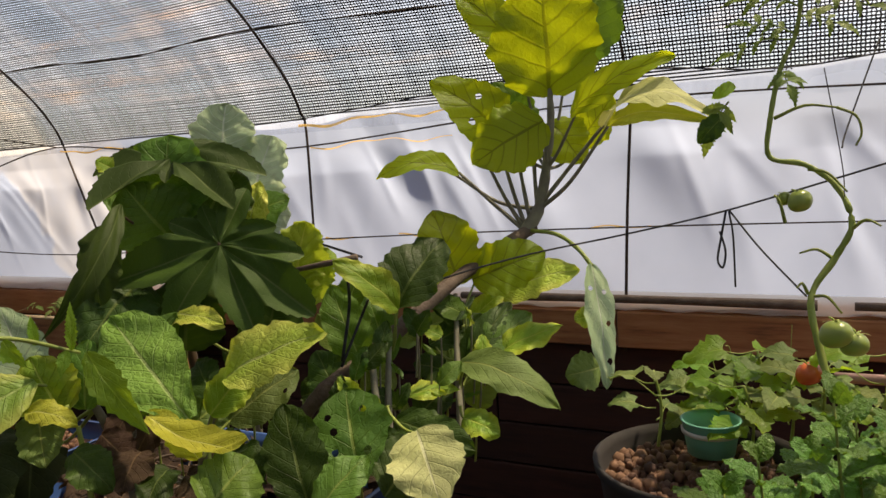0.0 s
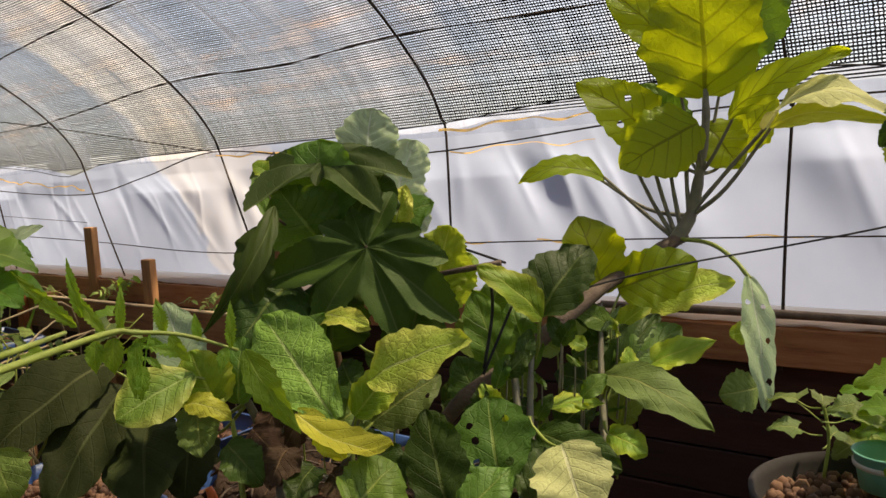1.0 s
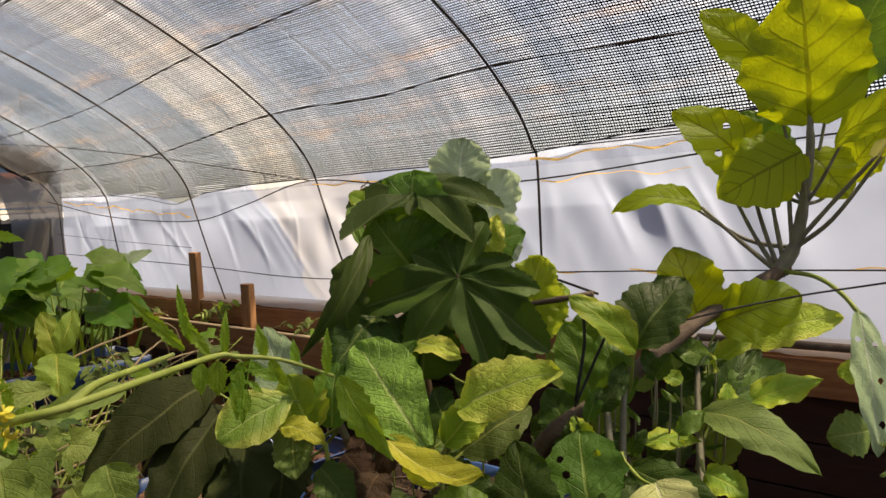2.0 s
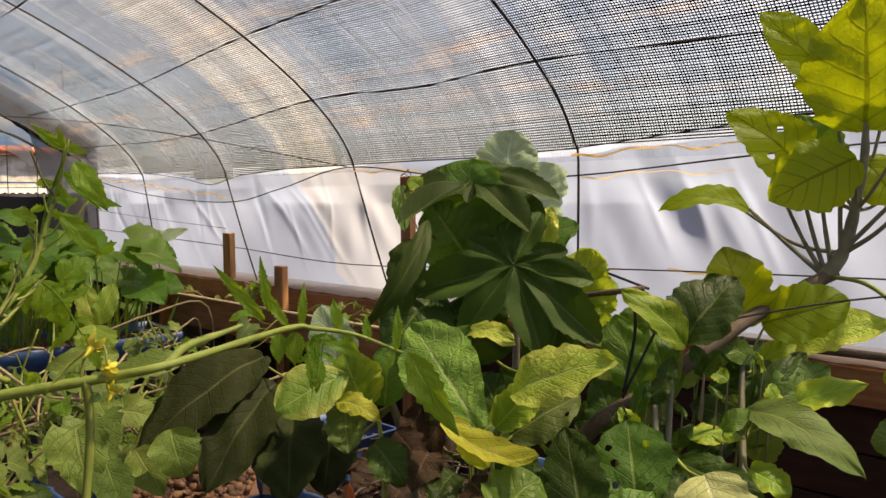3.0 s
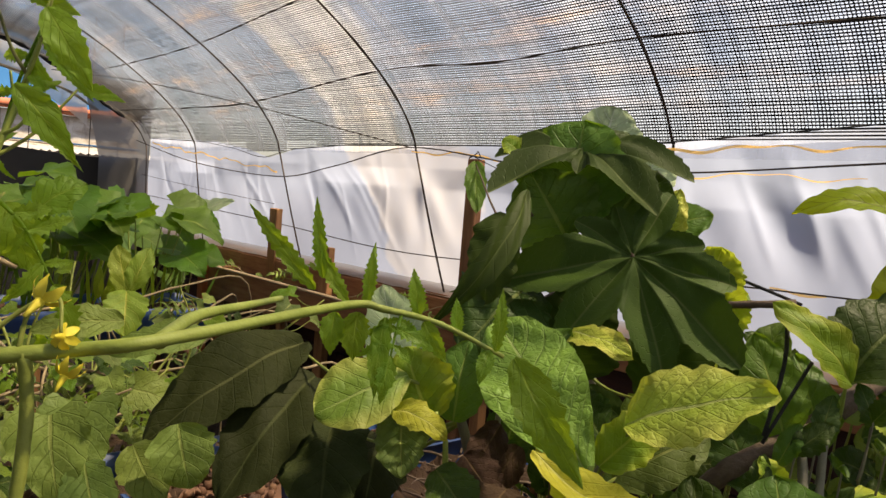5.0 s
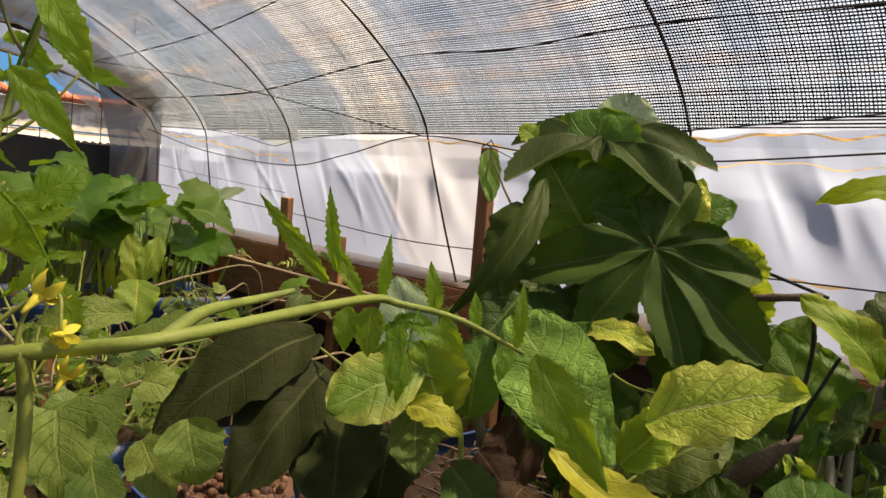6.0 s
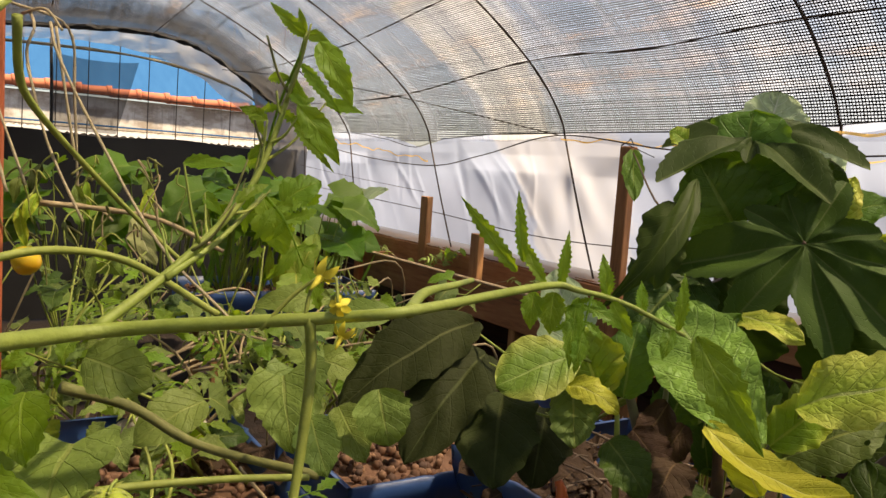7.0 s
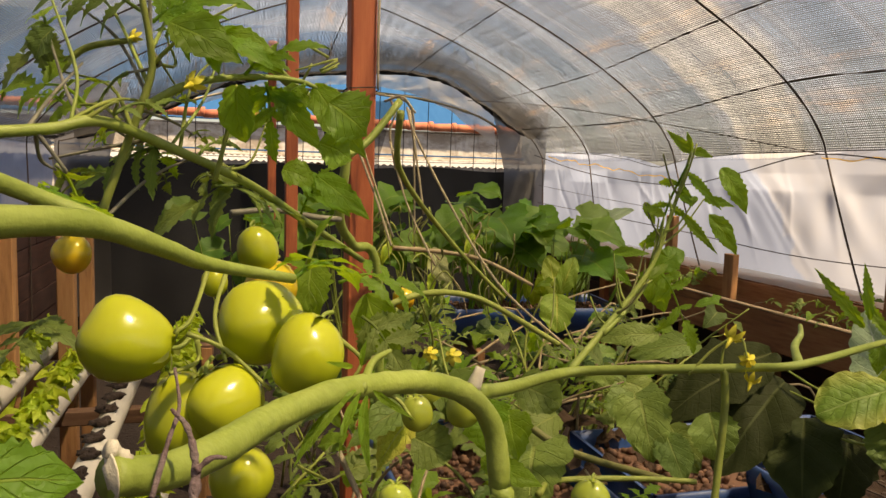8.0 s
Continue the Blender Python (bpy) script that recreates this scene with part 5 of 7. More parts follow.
# ---- tree collard with a leaning trunk
EG = thing("tree_collard", (1.292, 0.938, 0.989), "tree collard with a leaning bare trunk and backlit yellow crown", "plant")
part("trunk", tube([(1.286, 0.965, 0.964), (1.316, 0.900, 1.045), (1.388, 0.854, 1.088), (1.507, 0.806, 1.149), (1.623, 0.747, 1.219), (1.743, 0.696, 1.267), (1.861, 0.631, 1.319)], 0.016, 0.016, 10, 6, 0.16), STEM_BARK, EG, "grey-brown scarred bark")
part("trunk_top", tube([(1.844, 0.645, 1.307), (1.871, 0.615, 1.370), (1.882, 0.595, 1.474), (1.885, 0.581, 1.583), (1.880, 0.580, 1.664)], 0.017, 0.006, 9, 6, 0.12, 5), STEM_PURPLE, EG)
F = (1.870, 0.615, 1.363)
G = (1.882, 0.595, 1.460)
BL = (-0.8, -0.45, 0.30)
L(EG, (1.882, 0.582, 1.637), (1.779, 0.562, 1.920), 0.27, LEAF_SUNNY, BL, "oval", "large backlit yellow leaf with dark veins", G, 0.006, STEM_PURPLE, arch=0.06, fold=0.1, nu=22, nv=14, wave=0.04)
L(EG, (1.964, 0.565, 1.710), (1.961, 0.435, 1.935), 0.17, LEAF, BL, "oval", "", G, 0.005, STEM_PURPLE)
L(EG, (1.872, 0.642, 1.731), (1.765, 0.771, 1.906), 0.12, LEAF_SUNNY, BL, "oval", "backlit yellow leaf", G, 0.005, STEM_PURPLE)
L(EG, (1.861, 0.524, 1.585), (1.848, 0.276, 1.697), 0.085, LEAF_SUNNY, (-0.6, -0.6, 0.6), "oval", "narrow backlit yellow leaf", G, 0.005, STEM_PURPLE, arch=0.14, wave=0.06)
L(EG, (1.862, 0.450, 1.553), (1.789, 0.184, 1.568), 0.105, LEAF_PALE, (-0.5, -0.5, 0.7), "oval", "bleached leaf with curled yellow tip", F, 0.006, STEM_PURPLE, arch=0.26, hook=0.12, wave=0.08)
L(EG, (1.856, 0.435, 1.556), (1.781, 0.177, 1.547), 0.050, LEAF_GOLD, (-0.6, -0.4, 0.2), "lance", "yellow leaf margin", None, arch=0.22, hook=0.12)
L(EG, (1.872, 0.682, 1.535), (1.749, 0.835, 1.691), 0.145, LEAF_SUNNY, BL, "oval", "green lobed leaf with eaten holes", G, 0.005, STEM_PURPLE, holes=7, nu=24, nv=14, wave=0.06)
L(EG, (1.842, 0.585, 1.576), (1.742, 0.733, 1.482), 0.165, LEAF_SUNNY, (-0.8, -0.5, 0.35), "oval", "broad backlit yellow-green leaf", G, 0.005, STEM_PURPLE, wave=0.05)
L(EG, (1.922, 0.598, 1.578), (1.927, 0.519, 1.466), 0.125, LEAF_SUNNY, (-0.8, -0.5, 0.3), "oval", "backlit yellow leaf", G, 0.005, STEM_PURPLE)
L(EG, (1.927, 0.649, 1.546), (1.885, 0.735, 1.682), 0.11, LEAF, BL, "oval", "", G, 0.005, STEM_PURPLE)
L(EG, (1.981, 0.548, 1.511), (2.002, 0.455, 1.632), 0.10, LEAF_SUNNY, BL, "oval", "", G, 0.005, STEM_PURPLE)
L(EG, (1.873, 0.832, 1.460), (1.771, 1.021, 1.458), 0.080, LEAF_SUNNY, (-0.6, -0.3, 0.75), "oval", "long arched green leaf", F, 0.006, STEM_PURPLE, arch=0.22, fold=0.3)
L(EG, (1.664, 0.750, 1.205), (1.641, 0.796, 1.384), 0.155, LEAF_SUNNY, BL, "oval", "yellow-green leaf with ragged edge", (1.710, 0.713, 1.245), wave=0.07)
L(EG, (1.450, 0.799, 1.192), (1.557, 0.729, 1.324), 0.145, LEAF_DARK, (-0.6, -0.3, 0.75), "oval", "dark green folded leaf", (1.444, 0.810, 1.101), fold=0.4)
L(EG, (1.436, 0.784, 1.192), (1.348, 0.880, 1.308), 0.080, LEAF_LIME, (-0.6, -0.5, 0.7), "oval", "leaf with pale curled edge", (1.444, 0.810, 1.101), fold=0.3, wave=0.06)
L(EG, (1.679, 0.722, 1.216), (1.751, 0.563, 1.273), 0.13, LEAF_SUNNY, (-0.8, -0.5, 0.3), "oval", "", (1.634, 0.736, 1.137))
L(EG, (1.751, 0.690, 1.170), (1.787, 0.494, 1.225), 0.10, LEAF_YELLOW, (-0.7, -0.4, 0.6), "oval", "pale yellow-green leaf", (1.628, 0.734, 1.112))
L(EG, (1.557, 0.705, 1.053), (1.538, 0.472, 0.980), 0.092, LEAF_DULL, (-0.65, -0.4, 0.7), "oval", "grey-green drooping leaf with a notch", (1.557, 0.709, 0.988), arch=0.16, wave=0.07, hook=0.08, nu=22, nv=12)
part("leaf_stalk", tube([(1.840, 0.629, 1.313), (1.821, 0.558, 1.305), (1.793, 0.499, 1.274), (1.777, 0.461, 1.234)], 0.005, 0.005, 7, 5, 0.1), STEM_PALE, EG)
L(EG, (1.777, 0.464, 1.240), (1.686, 0.413, 0.974), 0.066, LEAF_FROST, (-0.8, -0.5, -0.1), "oval", "pale hanging leaf with holes", None, arch=0.08, wave=0.06, holes=5, nu=24, nv=12)
L(EG, (1.677, 0.426, 1.027), (1.632, 0.490, 1.015), 0.085, LEAF_DULL, (-0.8, -0.4, 0.2), "oval", "curled leaf end", None, arch=0.2)
L(EG, (1.736, 0.462, 1.127), (1.706, 0.487, 1.124), 0.05, LEAF_LIME, (-0.8, -0.4, 0.2), "oval", "", None, arch=0.2)
L(EG, (1.60, 0.700, 1.045), (1.70, 0.585, 1.135), 0.10, LEAF, (-0.7, -0.5, 0.5), "oval", "fresh green leaf with small holes", (1.575, 0.712, 0.985), holes=6, nu=24, nv=14, wave=0.07)
L(EG, (1.623, 0.658, 1.049), (1.677, 0.505, 1.117), 0.065, LEAF_LIME, (-0.6, -0.5, 0.7), "oval", "lime leaf with ragged edge", (1.581, 0.713, 0.993), wave=0.1)
L(EG, (1.174, 0.731, 0.924), (1.261, 0.810, 1.072), 0.145, LEAF, (-0.85, -0.4, 0.3), "obovate", "green leaf eaten into holes", (1.249, 0.786, 0.838), holes=9, nu=24, nv=14)
L(EG, (1.242, 0.648, 1.013), (1.149, 0.557, 0.922), 0.135, LEAF_PALE, (-0.8, -0.45, 0.35), "oval", "dead cream-coloured leaf", (1.291, 0.733, 1.016), arch=0.1, wave=0.05)
L(EG, (1.325, 0.742, 0.992), (1.343, 0.580, 0.942), 0.085, LEAF_DARK, (-0.7, -0.4, 0.6), "oval", "", (1.358, 0.780, 1.007))
L(EG, (1.590, 0.722, 1.036), (1.686, 0.629, 1.164), 0.075, LEAF_DARK, BL, "oval", "", (1.557, 0.709, 0.988))
L(EG, (1.388, 0.854, 1.088), (1.402, 0.928, 1.247), 0.10, LEAF, BL, "oval", "", (1.406, 0.799, 1.038))
L(EG, (1.473, 0.665, 0.956), (1.475, 0.584, 0.927), 0.07, LEAF_LIME, (-0.6, -0.5, 0.6), "oval", "", (1.529, 0.698, 0.959), wave=0.12)
L(EG, (1.450, 0.786, 1.001), (1.540, 0.701, 0.994), 0.05, LEAF_LIME, (-0.5, -0.4, 0.8), "lance", "", (1.374, 0.790, 1.001))
L(EG, (1.452, 0.823, 1.073), (1.492, 0.894, 1.213), 0.085, LEAF, BL, "oval", "", (1.403, 0.798, 1.027))
L(EG, (1.588, 0.797, 1.078), (1.694, 0.698, 1.126), 0.07, LEAF_DARK, BL, "oval", "", (1.592, 0.722, 1.042))
L(EG, (1.263, 0.712, 0.923), (1.286, 0.797, 0.983), 0.10, LEAF_DARK, BL, "oval", "", None)
L(EG, (1.172, 0.683, 0.911), (1.307, 0.671, 0.967), 0.12, LEAF_DARK, BL, "oval", "", None)
L(EG, (1.328, 0.863, 1.009), (1.357, 0.945, 1.115), 0.09, LEAF_DARK, BL, "oval", "", None)
for k, (a, b) in enumerate((((1.348, 0.774, 0.916), (1.452, 0.818, 1.148)), ((1.499, 0.685, 0.869), (1.639, 0.748, 1.189)), ((1.336, 0.788, 0.966), (1.415, 0.852, 1.180)), ((1.854, 0.649, 1.312), (1.833, 0.726, 1.468)), ((1.855, 0.646, 1.315), (1.845, 0.696, 1.494)), ((1.860, 0.635, 1.322), (1.858, 0.663, 1.506)), ((1.869, 0.619, 1.361), (1.872, 0.621, 1.558)), ((1.853, 0.651, 1.312), (1.873, 0.832, 1.463)), ((1.868, 0.622, 1.361), (1.863, 0.446, 1.556)))):
    part("side_stem", tube([a, Vector(a).lerp(Vector(b), 0.5) + Vector((0.004 * (k % 3), 0.004, 0)), b], 0.009 if k < 3 else 0.006, 0.005 if k < 3 else 0.004, 7, 5, 0.1, k), STEM_PURPLE, EG)
part("dry_twig", tube([(1.400, 1.100, 1.263), (1.424, 0.976, 1.286), (1.451, 0.887, 1.300)], 0.005, 0.007, 7, 5, 0.3), STEM_BARK, EG, "dry broken twig")
part("tie", tube([(1.331, 0.865, 1.091), (1.377, 0.838, 1.188), (1.391, 0.828, 1.221)], 0.003, 0.003, 6, 4), CORD, EG, "dark cord tied round the trunk")
part("tie", tube([(1.378, 0.868, 1.294), (1.368, 0.860, 1.213), (1.335, 0.865, 1.102)], 0.0035, 0.0035, 6, 4), CORD, EG, "dark cord tied round the trunk")

rng = random.Random(58)
mid = Vector((1.574, 0.882, 1.036))
side = Vector((0.43, -0.90, 0))
for k in range(30):
    p = mid + side * rng.uniform(-0.15, 0.19) + Vector((0, 0, rng.uniform(-0.16, 0.14))) + Vector((0.9, 0.43, 0)) * rng.uniform(-0.04, 0.12)
    w = rng.uniform(0, 6.28)
    q = p + side * math.cos(w) * 0.09 + Vector((0, 0, 0.05 + 0.06 * math.sin(w)))
    L(EG, p, q, rng.uniform(0.05, 0.09), rng.choice((LEAF, LEAF_DARK, LEAF_DARK, LEAF_SHADE, LEAF_LIME)), (-0.7 + rng.uniform(-0.3, 0.3), -0.4, 0.5), "oval", "", p + Vector((0.02, 0.02, -0.14)), 0.003, nu=14, nv=8)
mid = Vector((1.331, 1.117, 1.022))
for k in range(22):
    p = mid + side * rng.uniform(-0.30, 0.12) + Vector((0, 0, rng.uniform(-0.2, 0.06))) + Vector((0.9, 0.43, 0)) * rng.uniform(-0.02, 0.15)
    w = rng.uniform(0, 6.28)
    q = p + side * math.cos(w) * 0.08 + Vector((0, 0, 0.05 + 0.06 * math.sin(w)))
    L(KA, p, q, rng.uniform(0.05, 0.10), rng.choice((LEAF_DARK, LEAF_DARK, LEAF_SHADE, LEAF, LEAF_CASTOR)), (-0.7 + rng.uniform(-0.3, 0.3), -0.4, 0.5), "oval", "", p + Vector((0.02, 0.02, -0.14)), 0.003, nu=14, nv=8)

rng = random.Random(66)
for k in range(26):
    f = rng.random()
    p = Vector((1.297, 0.853, 1.043)).lerp(Vector((1.640, 0.674, 1.139)), f) + side * rng.uniform(-0.03, 0.03) + Vector((rng.uniform(-0.06, 0.02), 0, rng.uniform(-0.10, 0.05)))
    w = rng.uniform(0, 6.28)
    q = p + side * math.cos(w) * 0.05 + Vector((rng.uniform(-0.03, 0.03), 0, 0.03 + 0.04 * math.sin(w)))
    L(EG, p, q, rng.uniform(0.025, 0.045), rng.choice((LEAF, LEAF_LIME, LEAF_LIME, LEAF_DARK)), (-0.7 + rng.uniform(-0.3, 0.3), -0.4, 0.5), "oval", "", p + Vector((0.015, 0.015, -0.10)), 0.0025, STEM_PURPLE, nu=14, nv=8, wave=0.1, teeth=0.05)

# the crown leans out towards the curtain
ROOT = np.array((0.082, -0.012, 1.499))
for ob in EG.children_recursive:
    off = np.array(world_place(ob))
    co = np.empty(len(ob.data.vertices) * 3, dtype=np.float32)
    ob.data.vertices.foreach_get("co", co)
    w = co.reshape(-1, 3) + off - ROOT
    k = np.clip((w[:, 0] - 1.35) / 0.38, 0, 1)
    w *= (1 + 0.10 * k * k * (3 - 2 * k))[:, None]
    ob.data.vertices.foreach_set("co", (w + ROOT - off).astype(np.float32).ravel())
    ob.data.update()

# black lines strung across
def line(pts, r=0.0025, label="thin black line strung between the plants"):
    return tagged(part("line", tube(pts, r, r, 5, 6), CORD), label, "line")


line([(1.825, -0.156, 1.449), (1.866, 0.173, 1.351), (1.826, 0.390, 1.304), (1.716, 0.600, 1.269), (1.571, 0.763, 1.230), (1.551, 0.791, 1.204)], 0.0023)
line([(1.866, 0.173, 1.351), (1.843, 0.108, 1.268), (1.772, 0.016, 1.178)], 0.0022)
line([(1.866, 0.179, 1.348), (1.859, 0.189, 1.291), (1.851, 0.196, 1.241), (1.850, 0.185, 1.224), (1.856, 0.180, 1.260), (1.860, 0.192, 1.304)], 0.0026, "black cord end tied in a loop")
line([(1.866, 0.173, 1.348), (1.861, 0.164, 1.290), (1.846, 0.159, 1.181)], 0.0023, "black cord end hanging down")
line([(2.116, -0.133, 1.724), (1.981, -0.062, 1.517), (1.901, -0.050, 1.474)], 0.002)
line([(1.827, -0.016, 1.637), (1.801, -0.048, 1.444), (1.777, -0.052, 1.378)], 0.0012, "pale twine holding the vine")
line([(1.465, 0.884, 1.299), (1.487, 1.018, 1.328), (1.521, 1.140, 1.345)], 0.003)

# ---- tomato vine by the side curtain
TV = thing("tomato_vine", (1.583, -0.141, 0.960), "bare twisting tomato vine with green fruit near the curtain", "plant", "tomato plants")
part("stem", tube([(1.587, -0.176, 0.922), (1.614, -0.116, 0.983), (1.651, -0.036, 1.023), (1.690, -0.009, 1.088), (1.732, 0.007, 1.186), (1.765, -0.037, 1.261), (1.772, -0.065, 1.327), (1.799, -0.038, 1.399), (1.811, 0.019, 1.445), (1.819, 0.086, 1.464), (1.819, 0.085, 1.538), (1.835, 0.066, 1.641), (1.848, 0.036, 1.713), (1.836, 0.023, 1.800)], 0.0072, 0.0042, 9, 6, 0.22), STEM_PALE, TV)
for a, b in (((1.819, 0.077, 1.543), (1.801, -0.038, 1.556)), ((1.771, -0.065, 1.316), (1.750, -0.114, 1.323)), ((1.764, -0.037, 1.253), (1.766, 0.029, 1.268)), ((1.732, 0.003, 1.186), (1.687, -0.046, 1.163)), ((1.733, 0.013, 1.191), (1.715, 0.033, 1.205)), ((1.811, 0.013, 1.435), (1.778, -0.057, 1.389)), ((1.772, 0.055, 1.329), (1.776, 0.076, 1.387))):
    part("twig", tube([a, Vector(a).lerp(Vector(b), 0.5) + Vector((0, 0, 0.015)), b], 0.004, 0.002, 6, 4), STEM_GREEN, TV)
part("twig", tube([(1.801, -0.038, 1.556), (1.801, -0.072, 1.537), (1.801, -0.082, 1.503), (1.801, -0.072, 1.478)], 0.003, 0.002, 6, 4), STEM_GREEN, TV)
tomato(TV, (1.777, 0.028, 1.373), 0.048, TOM_DARK, (0.1, 0.3, 0.9), 0.9, "small green tomato")
tomato(TV, (1.796, 0.058, 1.377), 0.030, TOM_DARK, (0.1, 0.4, 0.8), 0.9)
tomato(TV, (1.659, -0.036, 1.128), 0.060, TOM_DARK, (0.2, 0.1, 0.9), 0.85, "ribbed green tomato")
tomato(TV, (1.673, -0.067, 1.107), 0.052, TOM_DARK, (0.0, -0.1, 0.9), 0.85)
tomato(TV, (1.812, 0.012, 1.004), 0.055, TOM_RED, (0.0, 0.2, 0.9), 0.85, "ripening red tomato")
rng = random.Random(77)
for k, (a, b) in enumerate((((1.848, 0.040, 1.714), (1.841, 0.120, 1.740)), ((1.844, 0.034, 1.746), (1.847, -0.038, 1.726)), ((1.849, 0.045, 1.703), (1.864, 0.156, 1.688)), ((1.841, 0.032, 1.768), (1.853, 0.120, 1.794)), ((1.839, 0.029, 1.779), (1.822, -0.096, 1.747)), ((1.835, 0.066, 1.641), (1.817, 0.050, 1.610)), ((1.811, 0.164, 1.585), (1.809, 0.196, 1.528)))):
    part("leaf", compound_leaf(a, b, 0.05, (-0.6, -0.3, 0.7), k, 3), LEAF_SHADE, TV)
L(TV, (1.830, 0.154, 1.620), (1.807, 0.197, 1.593), 0.03, LEAF_TOMATO, label="")
L(TV, (1.811, 0.175, 1.556), (1.805, 0.227, 1.500), 0.05, LEAF_DARK, label="")

# ---- pot of clay balls, cup and seedlings
PC = Vector((1.788, 0.232, 0.798))
pot = thing("plant_pot", (PC.x, PC.y, PC.z - 0.32), "worn dark round pot filled with clay balls", "pot")
part("body", lathe((PC.x, PC.y, PC.z), [(0.001, -0.32), (0.17, -0.32), (0.185, -0.30), (0.226, -0.03), (0.236, -0.02), (0.239, 0.0), (0.231, 0.004), (0.222, -0.02), (0.21, -0.10), (0.001, -0.10)], 44), POTGREY, pot)
tagged(part("gravel", pebbles((PC.x, PC.y), 0.205, 0.205, PC.z - 0.045, 420, 0.0155, 9), PEBBLE, pot, "brown clay balls"), kind="stuff")
part("fill", lathe((PC.x, PC.y, PC.z), [(0.001, -0.055), (0.218, -0.055)], 30), PEBBLE, pot, "brown clay balls")
stool = thing("wooden_stand", (PC.x, PC.y, 0), "rough wooden stand that carries the pots", "stand")
zt = PC.z - 0.32
for i in range(5):
    part("slat", box((PC.x - 0.28 + 0.16 * i, PC.y - 0.35, zt - 0.016), (0.15, 1.25, 0.03)), WOOD_Y, stool, smooth=False)
for sx in (-0.3, 0.3):
    for sy in (-0.9, 0.2):
        part("leg", box((PC.x + sx, PC.y + sy, (zt - 0.031) / 2), (0.06, 0.06, zt - 0.031)), WOOD_Z, stool, smooth=False)
CC = Vector((1.766, 0.206, 0.901))
cup = thing("cup", (CC.x, CC.y, CC.z - 0.10), "faded green plastic cup with a pale rim", "cup")
part("body", lathe(CC, [(0.001, -0.075), (0.050, -0.075), (0.057, -0.03), (0.061, -0.004), (0.065, 0.0), (0.061, 0.002), (0.056, -0.01), (0.049, -0.03), (0.001, -0.03)], 32), TEAL, cup)
part("rim", lathe(CC, [(0.0585, -0.030), (0.0625, -0.028), (0.0635, -0.020), (0.0605, -0.018)], 32), WHITE, cup, "pale worn band")


def seedling(c, h, n, size, seed, mat, label):
    """A young vine: upright stalk with toothed heart-shaped leaves."""
    rng = random.Random(seed)
    ob = thing("seedling", c, label, "plant", "seedlings")
    c = Vector(c)
    top = c + Vector((rng.uniform(-0.03, 0.03), rng.uniform(-0.03, 0.03), h))
    part("stem", tube([c, c.lerp(top, 0.5) + Vector((0.012, -0.01, 0)), top], 0.004, 0.003, 6, 5), STEM_PALE, ob)
    for k in range(n):
        f = 0.35 + 0.65 * k / max(1, n - 1)
        p = c.lerp(top, f)
        w = 2.4 * k + rng.uniform(-0.5, 0.5)
        o = Vector((math.cos(w), math.sin(w), rng.uniform(0.0, 0.35)))
        q = p + o * size * rng.uniform(0.5, 0.9)
        s = size * rng.uniform(0.7, 1.15)
        L(ob, q, q + (o + Vector((0, 0, -0.35))).normalized() * s, s * 0.95, mat, (-0.3, -0.3, 0.9), "heart", "", p, 0.002, STEM_PALE, arch=0.1, teeth=0.1, nu=12, nv=8, wave=0.06)
    return ob


seedling((1.762, 0.320, 0.827), 0.18, 5, 0.075, 3, LEAF_DULL, "young cucumber seedling in the pot of clay balls")
CUC = [(1.935, 0.246, 0.792), (1.961, 0.177, 0.783), (1.940, 0.113, 0.826), (1.876, 0.050, 0.816), (1.822, 0.128, 0.801), (1.815, -0.106, 0.858), (1.872, -0.007, 0.863)]
for k, c in enumerate(CUC):
    seedling(c, 0.15 + 0.02 * (k % 3), 7, 0.085, 10 + k, LEAF_TOMATO if k % 3 else LEAF_DULL, "bushy light green cucumber seedling")
for a, m, b in (((1.960, 0.201, 0.908), (1.976, 0.225, 0.972), (1.973, 0.212, 0.995)), ((1.963, 0.176, 0.910), (1.988, 0.187, 1.000), (1.979, 0.198, 1.013)), ((1.966, 0.151, 0.911), (1.991, 0.139, 0.995), (1.966, 0.105, 1.010)), ((1.935, 0.051, 0.929), (1.960, 0.052, 1.015), (1.973, 0.050, 1.072)), ((1.799, 0.330, 0.933), (1.790, 0.379, 0.972), (1.772, 0.426, 0.984)), ((1.934, 0.075, 0.927), (1.958, 0.118, 0.984), (1.955, 0.137, 0.977))):
    tagged(part("tendril", tube([a, m, b], 0.0016, 0.0008, 5, 6), STEM_PALE), "thin pale curling plant tendril", "tendril")
tagged(part("pipe", tube([(2.052, -0.040, 0.931), (2.018, -0.155, 0.942), (1.987, -0.279, 0.951)], 0.013, 0.013, 10, 3), PINK), "faded pinkish plastic pipe behind the seedlings", "pipe")


